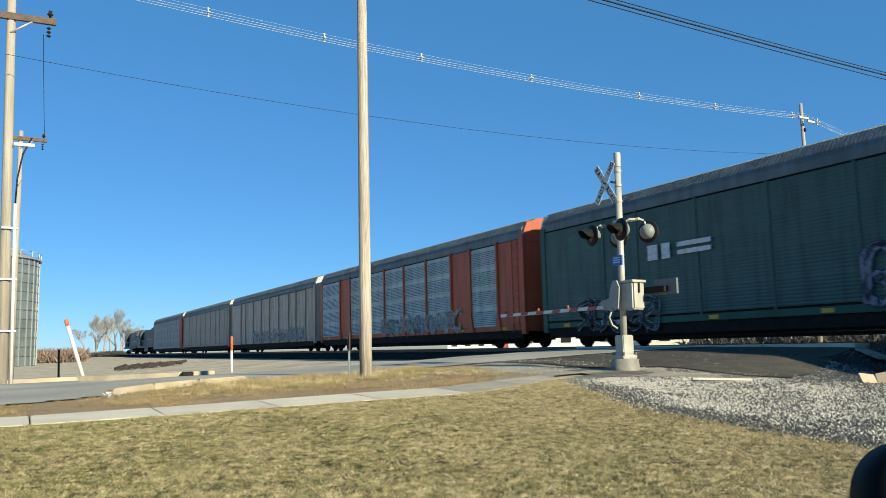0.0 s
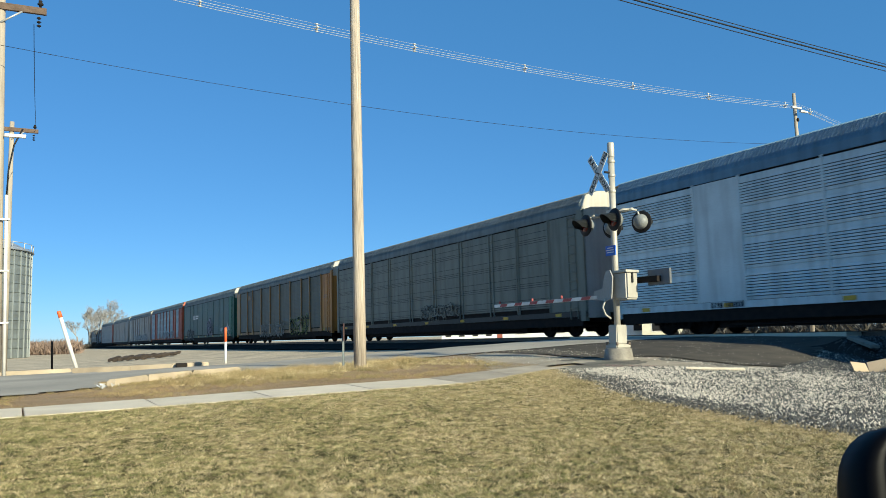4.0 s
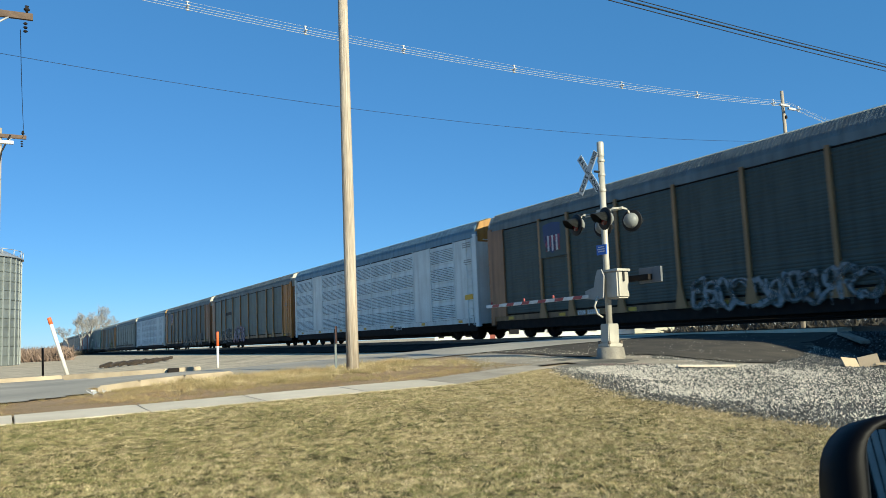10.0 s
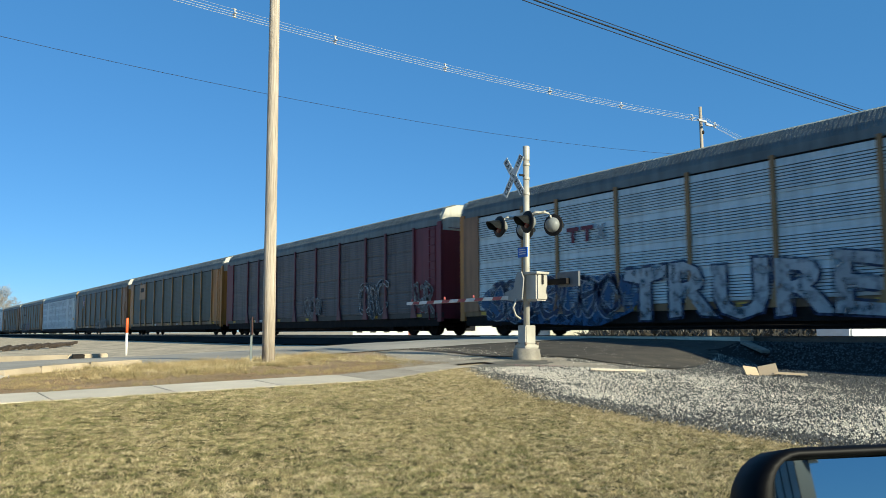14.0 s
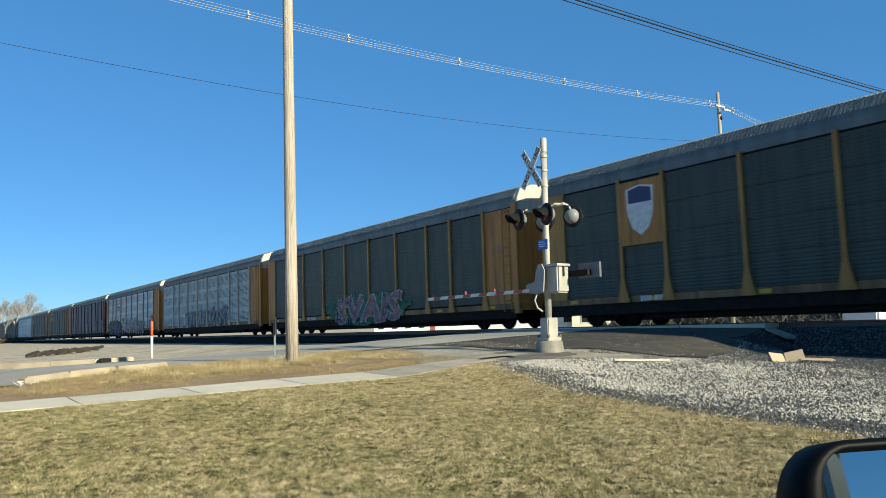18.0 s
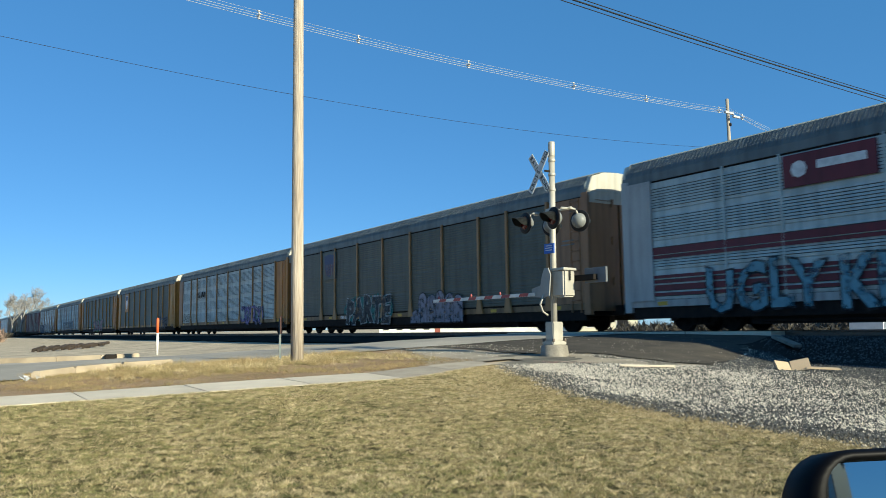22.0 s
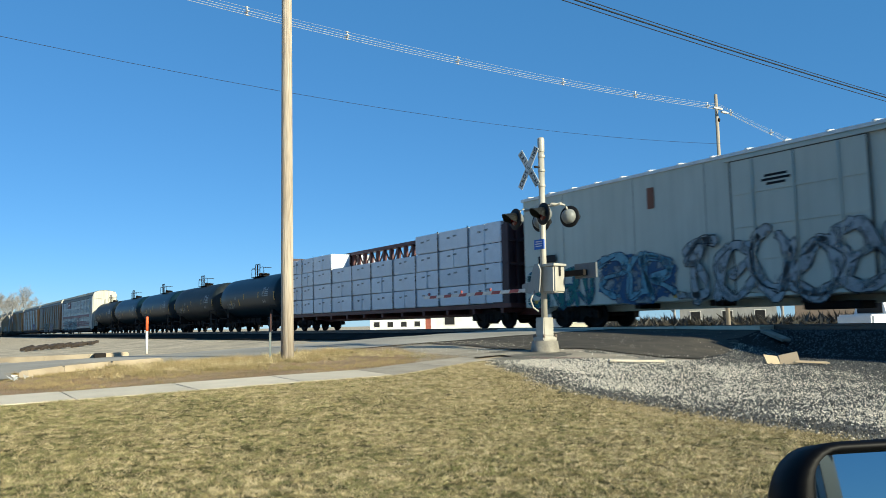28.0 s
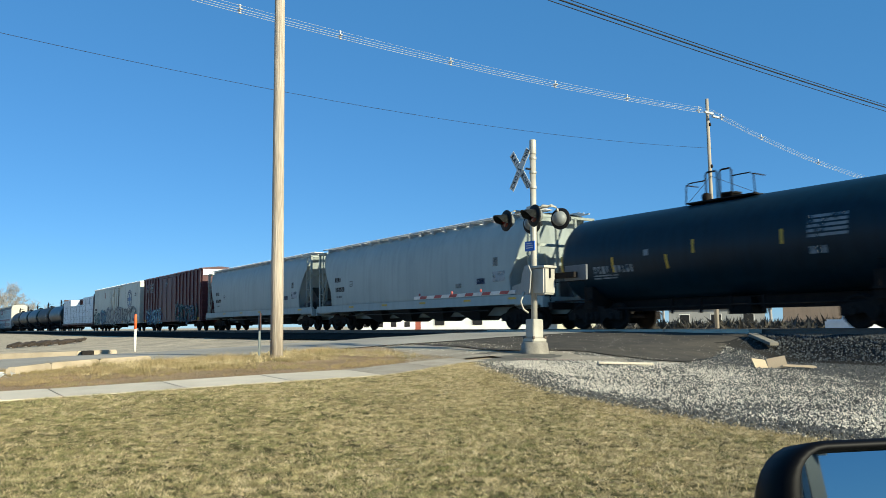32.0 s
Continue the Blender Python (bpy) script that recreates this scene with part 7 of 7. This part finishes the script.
def look_up(tab, x, y):
    i, j = np.clip(((x + 3) * 10), 0, 243), np.clip(((y + 2) * 10), 0, 218)
    a, b = i.astype(int), j.astype(int)
    u, v = i - a, j - b
    return tab[b, a] * (1 - u) * (1 - v) + tab[b, a + 1] * u * (1 - v) + tab[b + 1, a] * (1 - u) * v + tab[b + 1, a + 1] * u * v


def blades(x, y, h, w, lean, d=None):
    n = len(x)
    z = look_up(GRID, x, y)
    a = rng.uniform(0, 6.283, n)
    d = rng.uniform(0, 6.283, n) if d is None else d
    v = np.empty((n, 3, 3))
    ca_, sa_ = np.cos(a) * w / 2, np.sin(a) * w / 2
    lx, ly = np.cos(d) * lean * h, np.sin(d) * lean * h
    v[:, 0] = np.c_[x - ca_, y - sa_, z - .005]
    v[:, 1] = np.c_[x + ca_, y + sa_, z - .005]
    v[:, 2] = np.c_[x + lx, y + ly, z + h * (1 - .25 * lean)]
    f = np.arange(n * 3).reshape(n, 3)
    return v.reshape(-1, 3), f


def tufts(cx, cy, per, spread, h0, h1, w0, w1, l0, l1):
    """Blades in tufts that lean outward from their middles."""
    k = len(cx)
    th = rng.uniform(.4, 1.5, k)
    ang, rad = rng.uniform(0, 6.283, (k, per)), np.abs(rng.normal(0, spread, (k, per)))
    x, y = (cx[:, None] + rad * np.cos(ang)).ravel(), (cy[:, None] + rad * np.sin(ang)).ravel()
    h = (rng.uniform(h0, h1, (k, per)) * th[:, None]).ravel()
    d = (ang + rng.normal(0, .7, (k, per))).ravel()
    return blades(x, y, h, rng.uniform(w0, w1, k * per), rng.uniform(l0, l1, k * per), d)


n = 72000
gx, gy = rng.uniform(-1.4, 9.0, n), 1.2 + 10.8 * rng.uniform(0, 1, n) ** 1.15
keep = (gx < EDGE[((gy + 2) * 10).astype(int)] + rng.normal(0, .12, n)) & (gy < np.where(gx < 6.5, 11.0, 11.0 + (gx - 6.5) * .46) + .01) & (gx * gx + gy * gy > 16) & (gx > -.12 * gy - .1)
gx, gy = gx[keep], gy[keep]
nz_ = look_up(NOI, gx, gy) * .22 + rng.normal(0, .42, len(gx))
near_edge = gx > EDGE[((gy + 2) * 10).astype(int)] - .5
green = (nz_ > .08 + .06 * (gx - 2)) & ~near_edge
for nm, sel, mt, lb in (("dry_grass", ~green, "blade_dry", "dry straw-coloured lawn grass blades"), ("green_grass", green, "blade_green", "dull green lawn grass blades")):
    v, f = tufts(gx[sel], gy[sel], 19, .022, .012, .034, .003, .008, .4, 2.1)
    scatter(nm, v, f, M[mt], lb, "grass")
n = 26000                       # bleached straw among the grass
gx, gy = rng.uniform(-1.4, 9.0, n), 1.2 + 10.8 * rng.uniform(0, 1, n) ** 1.15
keep = (gx < EDGE[((gy + 2) * 10).astype(int)] + .1) & (gy < np.where(gx < 6.5, 10.95, 10.95 + (gx - 6.5) * .46)) & (gx * gx + gy * gy > 16) & (gx > -.12 * gy - .1) & (rng.uniform(0, 1, n) < .45 + .06 * (gx - 2) - .4 * look_up(NOI, gx, gy))
v, f = tufts(gx[keep], gy[keep], 5, .022, .012, .04, .004, .008, .8, 2.4)
scatter("straw", v, f, M["pale_straw"], "bleached straw blades among the lawn grass", "straw")
n = 9000
gx, gy = rng.uniform(-2.5, 9.8, n), rng.uniform(12.3, 18.3, n)
wn_ = look_up(NOI, gx * 1.0, gy)
far_edge = np.where(gx < 6.5, 12.35, 12.35 + (gx - 6.5) * .3)
tall = np.clip((gy - 13.2) / 3.2, 0, 1)
keep = (gy > far_edge + .05) & (rng.uniform(0, 1, n) < .16 + .5 * tall * np.clip((gx + .5) / 4, .3, 1) + .8 * wn_) & ((gx > 1.5) | (gy < 14.9 + np.maximum(0, gx + .5) * .7)) & (gx < 9.3 - np.maximum(0, gy - 14.5) * .15)
gx, gy, tall, wn_ = gx[keep], gy[keep], tall[keep], wn_[keep]
high = (tall > .35) & (gx > 2.6) & (wn_ > -.15)
for sel, h0, h1, mt in ((~high, .02, .07, "straw"), (high & (wn_ > .1), .05, .17, "straw"), (high & (wn_ <= .1), .04, .12, "blade_dry")):
    v, f = tufts(gx[sel], gy[sel], 26, .04, h0, h1, .003, .007, .2, 1.2)
    scatter("weeds", v, f, M[mt], "dry straw-coloured weeds on the verge", "weeds")
n = 60000                       # litter of leaves and straw on the bare soil
gx, gy = rng.uniform(-2.0, 9.6, n), rng.uniform(12.3, 17.5, n)
keep = (gy > np.where(gx < 6.5, 12.35, 12.35 + (gx - 6.5) * .3) + .03) & ((gx > 1.5) | (gy < 14.9 + np.maximum(0, gx + .5) * .7))
gx, gy = gx[keep], gy[keep]
v, f = blades(gx, gy, rng.uniform(.008, .03, len(gx)), rng.uniform(.004, .012, len(gx)), rng.uniform(.8, 2.5, len(gx)))
scatter("leaf_litter", v, f, M["litter"], "brown leaf and straw litter on bare soil", "leaf litter")
# straw lying along the edge of the stones
n = 16000
gy = rng.uniform(1.5, 12.0, n)
gx = EDGE[((gy + 2) * 10).astype(int)] + rng.normal(-.25, .35, n)
v, f = blades(gx, gy, rng.uniform(.02, .06, n), rng.uniform(.0025, .0045, n), rng.uniform(.6, 2.2, n))
scatter("straw", v, f, M["straw"], "flattened dry straw at the lawn's edge", "straw")

PYR = np.array([(1, .2, -.5), (-.2, 1, -.5), (-1, -.2, -.5), (.2, -1, -.5), (0, 0, .8)], float)
PF = np.array([(0, 1, 4), (1, 2, 4), (2, 3, 4), (3, 0, 4)])


def stones(x, y, z, size):
    """Angular chips, bedded in the ground."""
    n = len(x)
    v = PYR[None] * rng.uniform(.6, 1.25, (n, 5, 1)) * size[:, None, None] + rng.normal(0, .25, (n, 5, 3)) * size[:, None, None]
    a = rng.uniform(0, 6.283, n)
    c, s = np.cos(a)[:, None], np.sin(a)[:, None]
    vx, vy = v[:, :, 0] * c - v[:, :, 1] * s, v[:, :, 0] * s + v[:, :, 1] * c
    v[:, :, 0], v[:, :, 1] = vx + x[:, None], vy + y[:, None]
    v[:, :, 2] += (z + size * .2)[:, None]
    f = (PF[None] + 5 * np.arange(n)[:, None, None]).reshape(-1, 3)
    return v.reshape(-1, 3), f


n = 320000
sx_, sy_ = rng.uniform(6.9, 17.8, n), rng.uniform(1.5, 14.0, n)
wn_l = np.where(sx_ < 6.5, 11.0, 11.0 + (sx_ - 6.5) * .46)
keep = (sx_ > EDGE[((sy_ + 2) * 10).astype(int)] + rng.normal(0, .1, n)) & (sy_ < np.minimum(wn_l - .02, np.interp(sx_, [6, 9, 10.25, 11.2, 11.6, 12.6, 13.4, 18], [12, 12.1, 11.7, 11.15, 10.35, 9.9, 10.2, 12.7])) + rng.normal(0, .06, n)) & (sx_ * .35 < sy_ + 2)
sx_, sy_ = sx_[keep], sy_[keep]
q_ = look_up(NOI, sx_, sy_) * .7 + rng.normal(0, .75, len(sx_))
ed = sx_ - EDGE[((sy_ + 2) * 10).astype(int)]
pale = q_ * .8 + np.clip((sy_ - 7.5) * .12, -.1, .5) + .36 - np.clip(1.1 - 1.25 * ed - .35 * look_up(NOI, sy_ * .7, sx_ * .7), 0, .8) - np.clip((sx_ - 11.5) * .3, 0, .9) > 0
sz_ = np.where(pale, rng.uniform(.008, .02, len(sx_)), rng.uniform(.011, .027, len(sx_)))
gzv = look_up(GRID, sx_, sy_)
for nm, sel, mt, lb in (("pale_stones", pale, "stone_white", "pale crushed limestone spread on the ground"), ("grey_stones", ~pale, "stone_grey", "dark grey crushed stone spread on the ground")):
    v, f = stones(sx_[sel], sy_[sel], gzv[sel], sz_[sel])
    scatter(nm, v, f, M[mt], lb, "gravel")
n = 40000
sx_, sy_ = rng.uniform(13.5, 20.0, n), rng.uniform(0, 13.5, n)
keep = (sx_ + (sy_ - 5) * .0 > 13.5 + rng.uniform(0, 2.5, n)) & (sy_ < np.interp(sx_, [13, 16.4, 19, 20], [10.35, 11.9, 12.9, 13.0]) - .05)
sx_, sy_ = sx_[keep], sy_[keep]
v, f = stones(sx_, sy_, look_up(GRID, sx_, sy_), rng.uniform(.02, .04, len(sx_)))
scatter("ballast_stones", v, f, M["ballast_stone"], "dark grey ballast stones beside the track", "ballast")
n = 16000
sx_, sy_ = rng.uniform(8.5, 19.0, n), rng.uniform(10.4, 18.0, n)
keep = (rng.uniform(0, 1, n) < .25 + .5 * look_up(NOI, sx_, sy_)) & ((sy_ > 12.5 + (sx_ - 7) * .3) | (sx_ > 11.6)) & ((sx_ < 12.4) | (rng.uniform(0, 1, n) < .16))
sx_, sy_ = sx_[keep], sy_[keep]
v, f = stones(sx_, sy_, look_up(GRID, sx_, sy_) + .03, rng.uniform(.005, .012, len(sx_)))
scatter("loose_grit", v, f, M["stone_white"], "loose pale grit strewn by the crossing", "grit")


def motions():
    """The train rolls away along the track."""
    for car, q in MOVING:
        walk(car, [(t, pose(TRACK_X, q + s, RAIL_Z)) for t, s in S_ROWS])


motions()
